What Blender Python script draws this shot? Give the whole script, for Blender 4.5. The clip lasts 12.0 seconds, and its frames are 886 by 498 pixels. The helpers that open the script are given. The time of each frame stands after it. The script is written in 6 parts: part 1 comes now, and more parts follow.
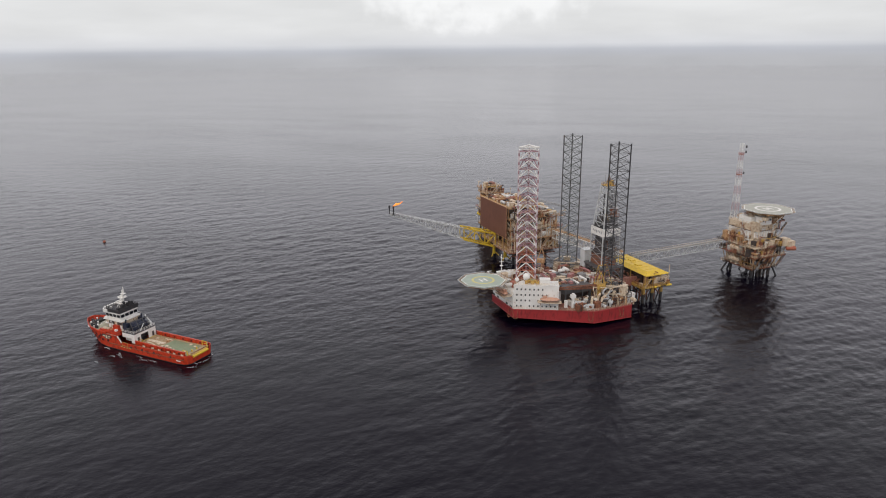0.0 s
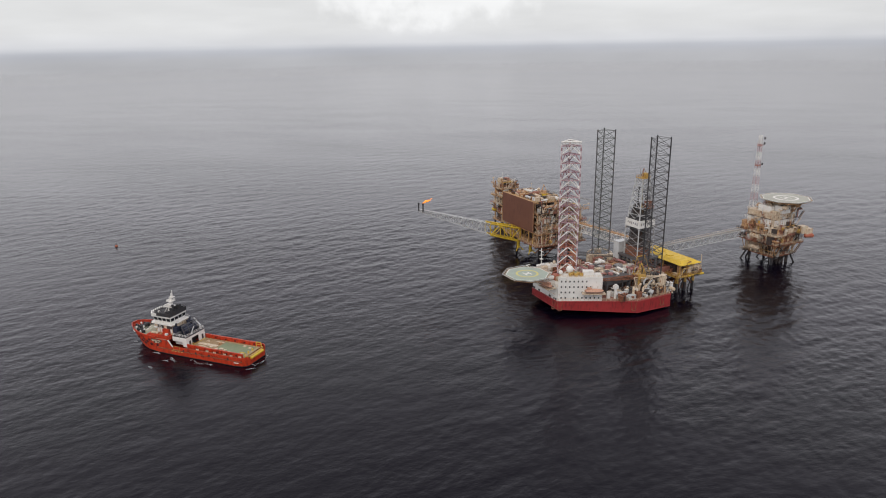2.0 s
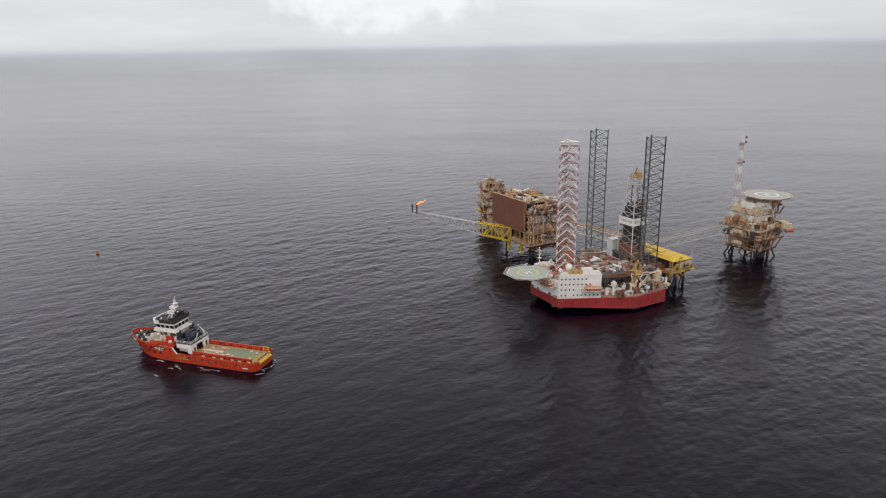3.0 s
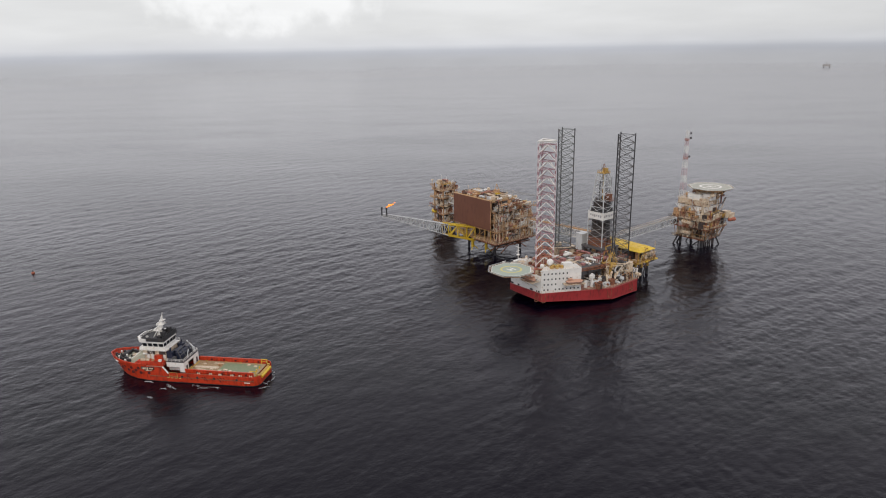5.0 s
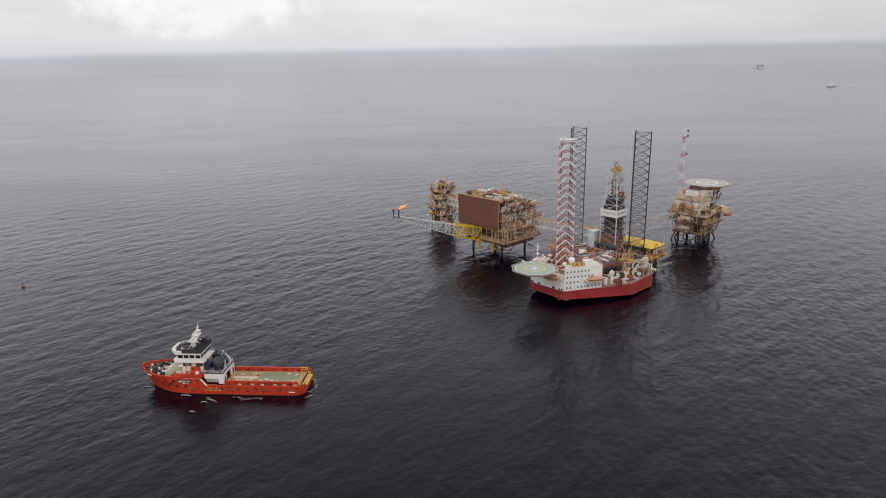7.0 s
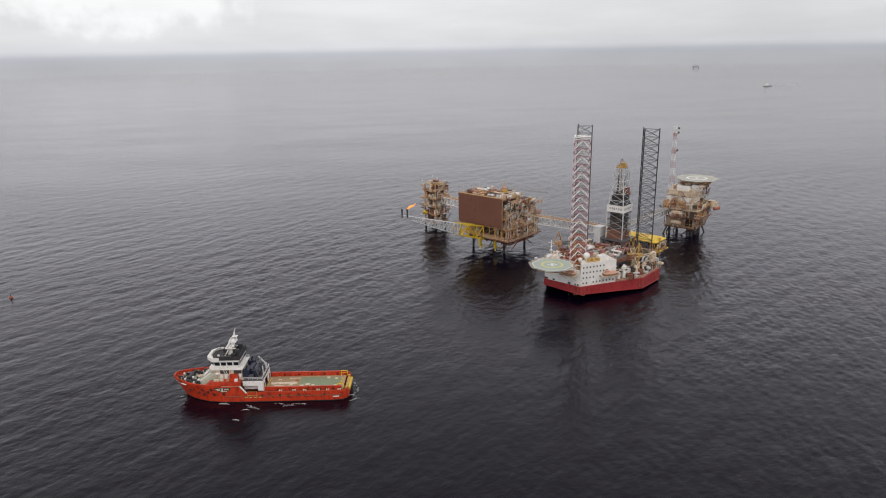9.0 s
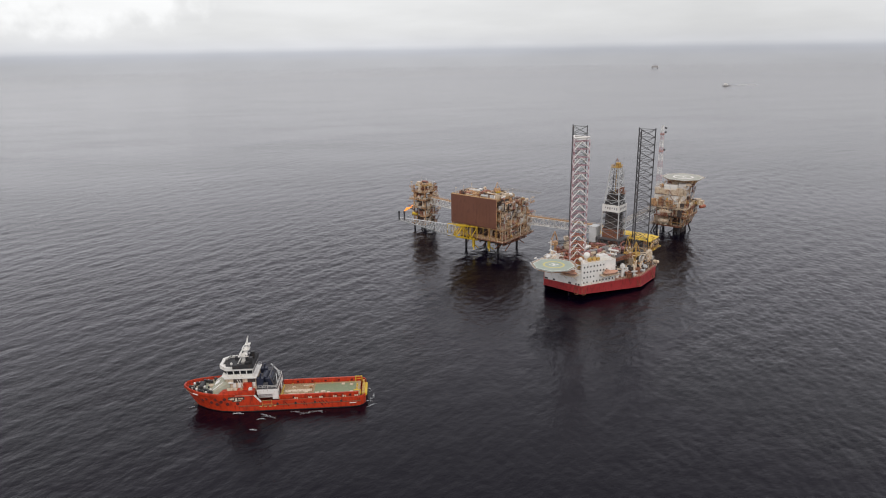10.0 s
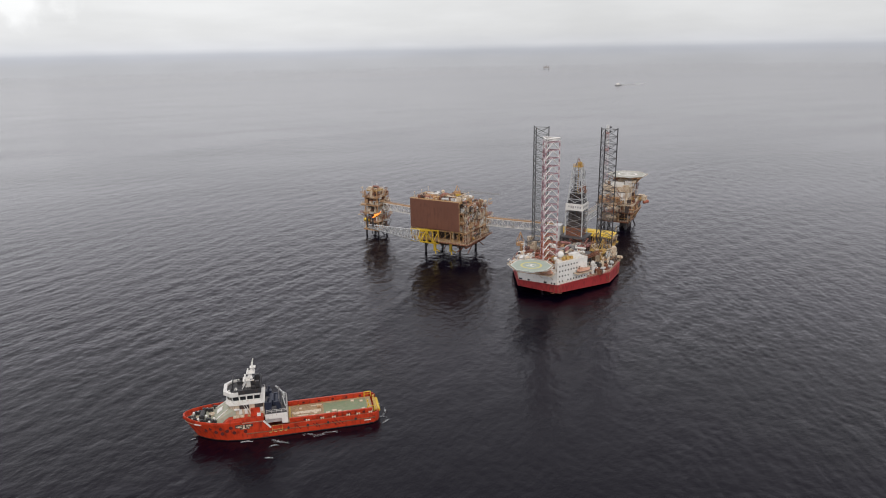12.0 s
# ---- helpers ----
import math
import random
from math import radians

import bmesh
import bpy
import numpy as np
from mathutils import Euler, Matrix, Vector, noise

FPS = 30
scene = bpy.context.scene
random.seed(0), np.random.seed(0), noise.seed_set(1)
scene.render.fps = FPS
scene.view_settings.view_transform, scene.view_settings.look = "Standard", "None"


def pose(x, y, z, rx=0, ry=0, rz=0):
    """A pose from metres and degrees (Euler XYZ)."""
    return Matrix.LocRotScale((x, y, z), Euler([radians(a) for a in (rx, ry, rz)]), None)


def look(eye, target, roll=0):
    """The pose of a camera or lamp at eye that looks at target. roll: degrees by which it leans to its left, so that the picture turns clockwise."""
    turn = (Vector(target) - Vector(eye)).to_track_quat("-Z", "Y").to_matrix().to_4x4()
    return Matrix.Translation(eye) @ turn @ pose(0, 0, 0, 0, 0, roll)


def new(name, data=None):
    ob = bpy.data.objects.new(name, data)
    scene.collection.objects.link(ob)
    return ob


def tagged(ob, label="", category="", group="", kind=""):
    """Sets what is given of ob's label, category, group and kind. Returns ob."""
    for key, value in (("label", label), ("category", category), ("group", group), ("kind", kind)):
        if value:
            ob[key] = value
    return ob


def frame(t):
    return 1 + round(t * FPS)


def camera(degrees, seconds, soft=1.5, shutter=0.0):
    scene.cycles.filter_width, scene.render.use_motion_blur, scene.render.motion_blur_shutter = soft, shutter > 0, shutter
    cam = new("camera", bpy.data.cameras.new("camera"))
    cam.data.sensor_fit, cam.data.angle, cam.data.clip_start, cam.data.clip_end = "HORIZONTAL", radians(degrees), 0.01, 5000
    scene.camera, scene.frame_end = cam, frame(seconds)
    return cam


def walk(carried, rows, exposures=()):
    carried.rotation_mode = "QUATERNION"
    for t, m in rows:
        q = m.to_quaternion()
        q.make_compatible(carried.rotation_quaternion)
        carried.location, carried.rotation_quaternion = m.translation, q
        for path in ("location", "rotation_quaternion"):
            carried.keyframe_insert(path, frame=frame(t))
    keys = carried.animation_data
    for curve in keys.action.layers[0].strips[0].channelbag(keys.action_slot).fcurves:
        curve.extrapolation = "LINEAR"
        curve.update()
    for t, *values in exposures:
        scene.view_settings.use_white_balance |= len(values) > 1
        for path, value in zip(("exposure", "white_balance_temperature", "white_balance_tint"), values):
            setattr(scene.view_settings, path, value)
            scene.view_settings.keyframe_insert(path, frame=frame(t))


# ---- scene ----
cam = camera(66.11, 12.0, soft=1.05)
ROWS = [
    (0.0, -155.22, -276.19, 126.75, -22.198, -16.588, 0.526),
    (0.5, -164.96, -272.47, 126.05, -22.522, -16.636, 0.750),
    (1.0, -174.63, -268.94, 126.12, -22.599, -16.715, 0.865),
    (1.5, -184.15, -265.71, 126.88, -22.443, -16.782, 0.949),
    (1.6, -185.93, -265.12, 126.87, -22.775, -16.783, 0.947),
    (1.7, -187.72, -264.53, 126.86, -23.757, -16.783, 0.945),
    (1.8, -189.50, -263.94, 126.85, -25.039, -16.783, 0.942),
    (1.9, -191.29, -263.36, 126.85, -25.680, -16.783, 0.940),
    (2.0, -193.07, -262.77, 126.84, -25.802, -16.783, 0.938),
    (2.5, -202.62, -259.07, 127.11, -27.042, -16.727, 0.953),
    (3.0, -212.48, -255.08, 127.08, -29.471, -16.657, 0.956),
    (3.5, -221.73, -250.58, 127.04, -32.470, -16.636, 0.942),
    (5.5, -256.06, -225.59, 126.98, -40.313, -16.484, 0.970),
    (6.0, -263.15, -218.93, 126.64, -42.197, -16.418, 0.955),
    (6.5, -270.05, -212.22, 126.89, -42.744, -16.468, 0.998),
    (7.0, -276.53, -205.47, 126.86, -43.295, -16.504, 1.036),
    (9.0, -302.52, -177.98, 125.99, -48.319, -16.473, 0.959),
    (9.5, -307.92, -169.89, 126.48, -49.807, -16.534, 0.883),
    (10.0, -313.87, -161.39, 126.81, -51.613, -16.545, 0.858),
    (10.5, -319.21, -153.32, 126.99, -53.886, -16.539, 0.967),
    (10.7, -320.99, -150.01, 127.61, -54.698, -16.633, 0.963),
    (11.0, -323.47, -144.84, 128.66, -56.648, -16.792, 0.934),
    (11.5, -327.80, -135.24, 129.08, -58.525, -16.812, 0.928),
    (12.0, -332.00, -124.99, 127.91, -60.611, -16.557, 0.977),
]
walk(cam, [(t, pose(x, y, z, 90 + pitch, roll, yaw)) for t, x, y, z, yaw, pitch, roll in ROWS], [(0.0, 0.0), (7.0, 0.01), (12.0, 0.09)])

# ---- world, sun ----
world = bpy.data.worlds.new("overcast_sky")
scene.world = world
world.use_nodes = True
wn, wl = world.node_tree.nodes, world.node_tree.links
wn.clear()
w_out, w_bg = wn.new("ShaderNodeOutputWorld"), wn.new("ShaderNodeBackground")
w_sky = wn.new("ShaderNodeTexSky")
w_sky.sky_type, w_sky.sun_disc = "NISHITA", False
w_sky.sun_elevation, w_sky.sun_rotation = radians(55), radians(200)
w_co, w_norm, w_sep = wn.new("ShaderNodeTexCoord"), wn.new("ShaderNodeVectorMath"), wn.new("ShaderNodeSeparateXYZ")
w_norm.operation = "NORMALIZE"
wl.new(w_co.outputs["Generated"], w_norm.inputs[0])
wl.new(w_norm.outputs["Vector"], w_sep.inputs[0])
# brightness of the cloud cover by height: haze over the far sea, a pale horizon, greyer cloud overhead
w_shift = wn.new("ShaderNodeMapRange")
w_shift.inputs["From Min"].default_value, w_shift.inputs["From Max"].default_value = -0.04, 0.96
wl.new(w_sep.outputs["Z"], w_shift.inputs["Value"])
w_ramp = wn.new("ShaderNodeValToRGB")
SKY = [(0.0, (0.455, 0.455, 0.475)), (0.024, (0.465, 0.47, 0.50)), (0.034, (0.475, 0.49, 0.54)), (0.0372, (0.56, 0.575, 0.62)), (0.042, (0.67, 0.68, 0.715)), (0.06, (0.72, 0.725, 0.74)), (0.11, (0.75, 0.75, 0.755)),
       (0.145, (1.06, 1.05, 1.085)), (0.21, (1.26, 1.24, 1.31)), (0.36, (1.12, 1.10, 1.19)), (0.58, (0.79, 0.775, 0.82)), (1.0, (0.50, 0.495, 0.52))]
ramp = w_ramp.color_ramp
while len(ramp.elements) < len(SKY):
    ramp.elements.new(0.5)
for e, (p, c) in zip(ramp.elements, SKY):
    e.position = p
for e, (p, c) in zip(ramp.elements, SKY):
    e.position, e.color = p, (*c, 1)
wl.new(w_shift.outputs["Result"], w_ramp.inputs["Fac"])
# cloud texture
w_map, w_n1 = wn.new("ShaderNodeMapping"), wn.new("ShaderNodeTexNoise")
w_map.inputs["Scale"].default_value = (3.0, 3.0, 16.0)
w_n1.inputs["Scale"].default_value, w_n1.inputs["Detail"].default_value = 1.7, 8.0
wl.new(w_norm.outputs["Vector"], w_map.inputs["Vector"])
wl.new(w_map.outputs["Vector"], w_n1.inputs["Vector"])
w_cl = wn.new("ShaderNodeMapRange")
w_cl.inputs["From Min"].default_value, w_cl.inputs["From Max"].default_value = 0.3, 0.7
w_cl.inputs["To Min"].default_value, w_cl.inputs["To Max"].default_value = 0.93, 1.07
wl.new(w_n1.outputs["Fac"], w_cl.inputs["Value"])
w_east = wn.new("ShaderNodeMapRange")
w_east.interpolation_type = "SMOOTHSTEP"
w_east.inputs["From Min"].default_value, w_east.inputs["From Max"].default_value = 0.72, 1.0
w_east.inputs["To Min"].default_value, w_east.inputs["To Max"].default_value = 1.0, 0.90
wl.new(w_sep.outputs["X"], w_east.inputs["Value"])
w_both = wn.new("ShaderNodeMath")
w_both.operation = "MULTIPLY"
wl.new(w_cl.outputs["Result"], w_both.inputs[0])
wl.new(w_east.outputs["Result"], w_both.inputs[1])
w_mul = wn.new("ShaderNodeVectorMath")
w_mul.operation = "SCALE"
wl.new(w_ramp.outputs["Color"], w_mul.inputs[0])
wl.new(w_both.outputs["Value"], w_mul.inputs["Scale"])
# one bright cumulus low over the sea
w_off, w_sc, w_len = wn.new("ShaderNodeVectorMath"), wn.new("ShaderNodeVectorMath"), wn.new("ShaderNodeVectorMath")
w_off.operation, w_sc.operation, w_len.operation = "SUBTRACT", "MULTIPLY", "LENGTH"
w_off.inputs[1].default_value, w_sc.inputs[1].default_value = (0.418, 0.906, 0.068), (5.0, 5.0, 19.0)
w_n2 = wn.new("ShaderNodeTexNoise")
w_n2.inputs["Scale"].default_value, w_n2.inputs["Detail"].default_value = 26.0, 8.0
wl.new(w_norm.outputs["Vector"], w_off.inputs[0])
wl.new(w_off.outputs["Vector"], w_sc.inputs[0])
wl.new(w_sc.outputs["Vector"], w_len.inputs[0])
wl.new(w_norm.outputs["Vector"], w_n2.inputs["Vector"])
w_add = wn.new("ShaderNodeMath")
w_add.operation = "MULTIPLY_ADD"
w_add.inputs[1].default_value = 1.6
wl.new(w_n2.outputs["Fac"], w_add.inputs[0])
wl.new(w_len.outputs["Value"], w_add.inputs[2])
w_blob = wn.new("ShaderNodeMapRange")
w_blob.interpolation_type = "SMOOTHSTEP"
w_blob.inputs["From Min"].default_value, w_blob.inputs["From Max"].default_value = 1.15, 1.75
w_blob.inputs["To Min"].default_value, w_blob.inputs["To Max"].default_value = 0.17, 0.0
wl.new(w_add.outputs["Value"], w_blob.inputs["Value"])
w_sum = wn.new("ShaderNodeVectorMath")
w_sum.operation = "ADD"
wl.new(w_mul.outputs["Vector"], w_sum.inputs[0])
wl.new(w_blob.outputs["Result"], w_sum.inputs[1])
# a little of the blue sky shows through the thin cover
w_mix, w_scale = wn.new("ShaderNodeMixRGB"), wn.new("ShaderNodeMixRGB")
w_scale.blend_type = "MULTIPLY"
w_scale.inputs[0].default_value, w_scale.inputs[2].default_value = 1.0, (0.10, 0.10, 0.10, 1)
w_mix.inputs[0].default_value = 0.94
w_bg.inputs["Strength"].default_value = 1.05
wl.new(w_sky.outputs["Color"], w_scale.inputs[1])
wl.new(w_scale.outputs["Color"], w_mix.inputs[1])
wl.new(w_sum.outputs["Vector"], w_mix.inputs[2])
wl.new(w_mix.outputs["Color"], w_bg.inputs["Color"])
wl.new(w_bg.outputs["Background"], w_out.inputs["Surface"])

sun = new("sun", bpy.data.lights.new("sun", "SUN"))
sun.data.energy, sun.data.angle, sun.data.color = 0.95, radians(20), (1.0, 0.92, 0.79)
sun.matrix_world = look((-200, -160, 300), (0, 0, 0))
scene.view_settings.exposure = 0.0


# ---- materials ----
def paint(name, col, rough=0.55, metal=0.0, stain=None, amount=0.35, scale=0.25, bump=0.15):
    """Weathered paint: broad fading, stains of a second colour, and fine relief."""
    m = bpy.data.materials.new(name)
    m.use_nodes = True
    n, l = m.node_tree.nodes, m.node_tree.links
    b = n["Principled BSDF"]
    b.inputs["Roughness"].default_value, b.inputs["Metallic"].default_value = rough, metal
    co = n.new("ShaderNodeTexCoord")
    n1, n2 = n.new("ShaderNodeTexNoise"), n.new("ShaderNodeTexNoise")
    n1.inputs["Scale"].default_value, n1.inputs["Detail"].default_value = scale, 6
    n2.inputs["Scale"].default_value, n2.inputs["Detail"].default_value = scale * 7, 5
    mp = n.new("ShaderNodeMapping")
    mp.inputs["Scale"].default_value = (1, 1, 0.35)
    l.new(co.outputs["Object"], mp.inputs["Vector"])
    l.new(co.outputs["Object"], n1.inputs["Vector"])
    l.new(mp.outputs["Vector"], n2.inputs["Vector"])
    fade = n.new("ShaderNodeMixRGB")
    fade.inputs[1].default_value = (*[c * 0.8 for c in col], 1)
    fade.inputs[2].default_value = (*[min(1, c * 1.15 + 0.01) for c in col], 1)
    l.new(n1.outputs["Fac"], fade.inputs[0])
    r = n.new("ShaderNodeValToRGB")
    r.color_ramp.elements[0].position, r.color_ramp.elements[1].position = 0.62 - amount * 0.4, 0.78 - amount * 0.2
    l.new(n2.outputs["Fac"], r.inputs["Fac"])
    mix = n.new("ShaderNodeMixRGB")
    mix.inputs[2].default_value = (*(stain or [c * 0.45 for c in col]), 1)
    l.new(r.outputs["Color"], mix.inputs[0])
    l.new(fade.outputs["Color"], mix.inputs[1])
    l.new(mix.outputs["Color"], b.inputs["Base Color"])
    bp = n.new("ShaderNodeBump")
    bp.inputs["Strength"].default_value, bp.inputs["Distance"].default_value = bump, 0.05
    l.new(n2.outputs["Fac"], bp.inputs["Height"])
    l.new(bp.outputs["Normal"], b.inputs["Normal"])
    return m


RUST = (0.16, 0.06, 0.03)
M_RED = paint("red_hull_paint", (0.33, 0.022, 0.024), 0.5, stain=(0.15, 0.016, 0.016), amount=0.3, scale=0.12)
M_WHITE = paint("white_paint", (0.78, 0.76, 0.72), 0.5, stain=(0.5, 0.38, 0.28), amount=0.05, scale=0.2)
M_CREAM = paint("cream_paint", (0.66, 0.55, 0.41), 0.55, stain=(0.33, 0.15, 0.07), amount=0.3)
M_TAN = paint("tan_steel_paint", (0.55, 0.33, 0.165), 0.6, stain=RUST, amount=0.4)
M_OCHRE = paint("ochre_paint", (0.54, 0.34, 0.08), 0.6, stain=RUST, amount=0.35)
M_RUST = paint("rusty_steel", (0.26, 0.095, 0.045), 0.75, stain=(0.08, 0.04, 0.03), amount=0.4)
M_BROWN = paint("brown_deck_paint", (0.30, 0.11, 0.075), 0.7, stain=(0.42, 0.30, 0.24), amount=0.3)
M_PANEL = paint("brown_cladding", (0.155, 0.058, 0.033), 0.6, stain=(0.115, 0.046, 0.03), amount=0.2, scale=0.08)
M_YELLOW = paint("yellow_paint", (0.68, 0.46, 0.03), 0.5, stain=(0.36, 0.2, 0.03), amount=0.15)
M_ROOF = paint("yellow_roof_paint", (0.74, 0.50, 0.03), 0.55, stain=(0.45, 0.26, 0.04), amount=0.3)
M_BLACK = paint("black_steel", (0.03, 0.03, 0.033), 0.5, stain=(0.07, 0.05, 0.04), amount=0.25)
M_LEGGREY = paint("grey_green_leg_paint", (0.15, 0.165, 0.155), 0.6, stain=(0.09, 0.07, 0.06), amount=0.25)
M_DARK = paint("dark_grey_steel", (0.085, 0.085, 0.09), 0.55, stain=(0.12, 0.08, 0.06), amount=0.25)
M_GREY = paint("grey_steel", (0.34, 0.34, 0.34), 0.5, stain=(0.2, 0.13, 0.09), amount=0.25)
M_PALE = paint("galvanised_steel", (0.55, 0.56, 0.56), 0.45, stain=(0.35, 0.28, 0.22), amount=0.15)
M_GREEN = paint("green_deck_paint", (0.20, 0.25, 0.14), 0.65, stain=(0.30, 0.26, 0.18), amount=0.3)
M_HELI = paint("grey_green_helideck_paint", (0.35, 0.41, 0.345), 0.65, stain=(0.42, 0.42, 0.36), amount=0.25)
M_ORANGE = paint("orange_hull_paint", (0.53, 0.038, 0.006), 0.45, stain=(0.22, 0.02, 0.009), amount=0.36, scale=0.15)
M_LIFEBOAT = paint("faded_orange_plastic", (0.56, 0.30, 0.20), 0.45, amount=0.1)
M_WOOD = paint("worn_deck_planks", (0.43, 0.32, 0.18), 0.75, stain=(0.22, 0.13, 0.08), amount=0.4, scale=0.3)
M_BOOT = paint("black_antifouling", (0.010, 0.010, 0.011), 0.6, amount=0.1)
# dark brown steel, also the shade painted between decks and in recesses
M_STEELSHADE = paint("dark_brown_steel_and_shade", (0.045, 0.034, 0.03), 0.7, stain=(0.12, 0.06, 0.04), amount=0.25)
M_SPOT = paint("dark_brown_paint", (0.085, 0.008, 0.006), 0.9, amount=0.1)
M_FRONT = paint("pale_green_deck_paint", (0.37, 0.385, 0.30), 0.65, stain=(0.42, 0.33, 0.24), amount=0.3)
M_BLUE = paint("dark_blue_paint", (0.017, 0.022, 0.045), 0.45, amount=0.2)
M_LEGRED = paint("red_leg_paint", (0.36, 0.095, 0.05), 0.6, stain=(0.5, 0.3, 0.2), amount=0.2)
M_MASTPINK = paint("faded_pink_mast_paint", (0.52, 0.35, 0.36), 0.6, amount=0.2)
M_LEGPINK = paint("faded_red_leg_paint", (0.40, 0.18, 0.17), 0.6, amount=0.2)
M_MAROON = paint("maroon_leg_paint", (0.34, 0.19, 0.22), 0.6, stain=(0.55, 0.42, 0.42), amount=0.2)
M_GLASS = paint("dark_window_glass", (0.012, 0.014, 0.018), 0.12, amount=0.05, bump=0.0)
M_RING = paint("faded_yellow_marking", (0.64, 0.57, 0.17), 0.6, stain=(0.42, 0.44, 0.34), amount=0.3, scale=0.8)
M_FHELI = paint("grey_helideck_surface", (0.42, 0.42, 0.36), 0.7, stain=(0.33, 0.31, 0.25), amount=0.25)
# distance haze is put into this pale colour
M_HAZE = paint("haze_lightened_steel", (0.40, 0.38, 0.37), 0.7, amount=0.2, scale=0.05)
M_WAKE = paint("white_wake_foam", (0.8, 0.81, 0.82), 0.8, amount=0.1, scale=0.3, bump=0.0)
M_FOAM = paint("sea_foam", (0.62, 0.65, 0.66), 0.8, stain=(0.1, 0.11, 0.12), amount=0.6, scale=1.2)



def banded(name, a, b, step):
    """Red and white bands up a leg: two paints, changed over every half step of height."""
    m = paint(name, a, 0.55, amount=0.15)
    n, l = m.node_tree.nodes, m.node_tree.links
    co, sep, mod, gt, mix = n.new("ShaderNodeTexCoord"), n.new("ShaderNodeSeparateXYZ"), n.new("ShaderNodeMath"), n.new("ShaderNodeMath"), n.new("ShaderNodeMixRGB")
    mod.operation, gt.operation = "FLOORED_MODULO", "GREATER_THAN"
    mod.inputs[1].default_value, gt.inputs[1].default_value = step, step * 0.36
    l.new(co.outputs["Object"], sep.inputs[0])
    l.new(sep.outputs["Z"], mod.inputs[0])
    l.new(mod.outputs[0], gt.inputs[0])
    p = n["Principled BSDF"]
    l.new(p.inputs["Base Color"].links[0].from_socket, mix.inputs[1])
    mix.inputs[2].default_value = (*b, 1)
    l.new(gt.outputs[0], mix.inputs[0])
    l.new(mix.outputs[0], p.inputs["Base Color"])
    return m


M_BAND = banded("red_and_white_bands", (0.34, 0.18, 0.20), (0.62, 0.53, 0.54), 4.1)
m = M_FIRE = bpy.data.materials.new("flare_flame")
m.use_nodes = True
b = m.node_tree.nodes["Principled BSDF"]
b.inputs["Base Color"].default_value = (0.8, 0.25, 0.04, 1)
b.inputs["Emission Color"].default_value = (1.0, 0.26, 0.03, 1)
b.inputs["Emission Strength"].default_value = 1.1


def sea_material():
    m = bpy.data.materials.new("sea_water")
    m.use_nodes = True
    n, l = m.node_tree.nodes, m.node_tree.links
    b = n["Principled BSDF"]
    b.inputs["Base Color"].default_value = (0.002, 0.001, 0.005, 1)
    b.inputs["Roughness"].default_value = 0.07
    b.inputs["IOR"].default_value = 1.25
    co = n.new("ShaderNodeTexCoord")
    pm, pt, pr = n.new("ShaderNodeMapping"), n.new("ShaderNodeTexNoise"), n.new("ShaderNodeMapRange")
    pm.vector_type = "TEXTURE"
    pm.inputs["Rotation"].default_value, pm.inputs["Scale"].default_value = (0, 0, radians(-40)), (3.0, 1, 1)
    pt.inputs["Scale"].default_value, pt.inputs["Detail"].default_value = 0.011, 4
    pr.inputs["From Min"].default_value, pr.inputs["From Max"].default_value = 0.35, 0.65
    pr.inputs["To Min"].default_value, pr.inputs["To Max"].default_value = 0.4, 1.0
    l.new(co.outputs["Object"], pm.inputs["Vector"])
    l.new(pm.outputs["Vector"], pt.inputs["Vector"])
    l.new(pt.outputs["Fac"], pr.inputs["Value"])
    # open water further out is rougher with wind
    ln, rr = n.new("ShaderNodeVectorMath"), n.new("ShaderNodeMapRange")
    ln.operation = "LENGTH"
    rr.inputs["From Min"].default_value, rr.inputs["From Max"].default_value = 800, 4200
    rr.inputs["To Min"].default_value, rr.inputs["To Max"].default_value = 0.17, 0.24
    l.new(co.outputs["Object"], ln.inputs[0])
    l.new(ln.outputs["Value"], rr.inputs["Value"])
    l.new(rr.outputs["Result"], b.inputs["Roughness"])
    last = None
    for sc, stretch, ang, dist, det in ((0.10, (1.9, 1, 1), 10, 0.70, 4), (0.42, (1.5, 1, 1), -12, 0.28, 6)):
        mp, tx, bp = n.new("ShaderNodeMapping"), n.new("ShaderNodeTexNoise"), n.new("ShaderNodeBump")
        mp.vector_type = "TEXTURE"
        mp.inputs["Rotation"].default_value = (0, 0, radians(ang))
        mp.inputs["Scale"].default_value = stretch
        tx.inputs["Scale"].default_value, tx.inputs["Detail"].default_value, tx.inputs["Roughness"].default_value = sc, det, 0.58
        bp.inputs["Strength"].default_value, bp.inputs["Distance"].default_value = 1.0, dist
        l.new(co.outputs["Object"], mp.inputs["Vector"])
        l.new(mp.outputs["Vector"], tx.inputs["Vector"])
        l.new(tx.outputs["Fac"], bp.inputs["Height"])
        l.new(pr.outputs["Result"], bp.inputs["Strength"])
        if last:
            l.new(last.outputs["Normal"], bp.inputs["Normal"])
        last = bp
    l.new(last.outputs["Normal"], b.inputs["Normal"])
    # the far rim of the sheet dissolves into the haze behind it
    fr, tr, mx = n.new("ShaderNodeMapRange"), n.new("ShaderNodeBsdfTransparent"), n.new("ShaderNodeMixShader")
    fr.inputs["From Min"].default_value, fr.inputs["From Max"].default_value = 2600, 4550
    l.new(ln.outputs["Value"], fr.inputs["Value"])
    l.new(fr.outputs["Result"], mx.inputs[0])
    l.new(b.outputs[0], mx.inputs[1])
    l.new(tr.outputs[0], mx.inputs[2])
    l.new(mx.outputs[0], n["Material Output"].inputs["Surface"])
    return m


M_SEA = sea_material()


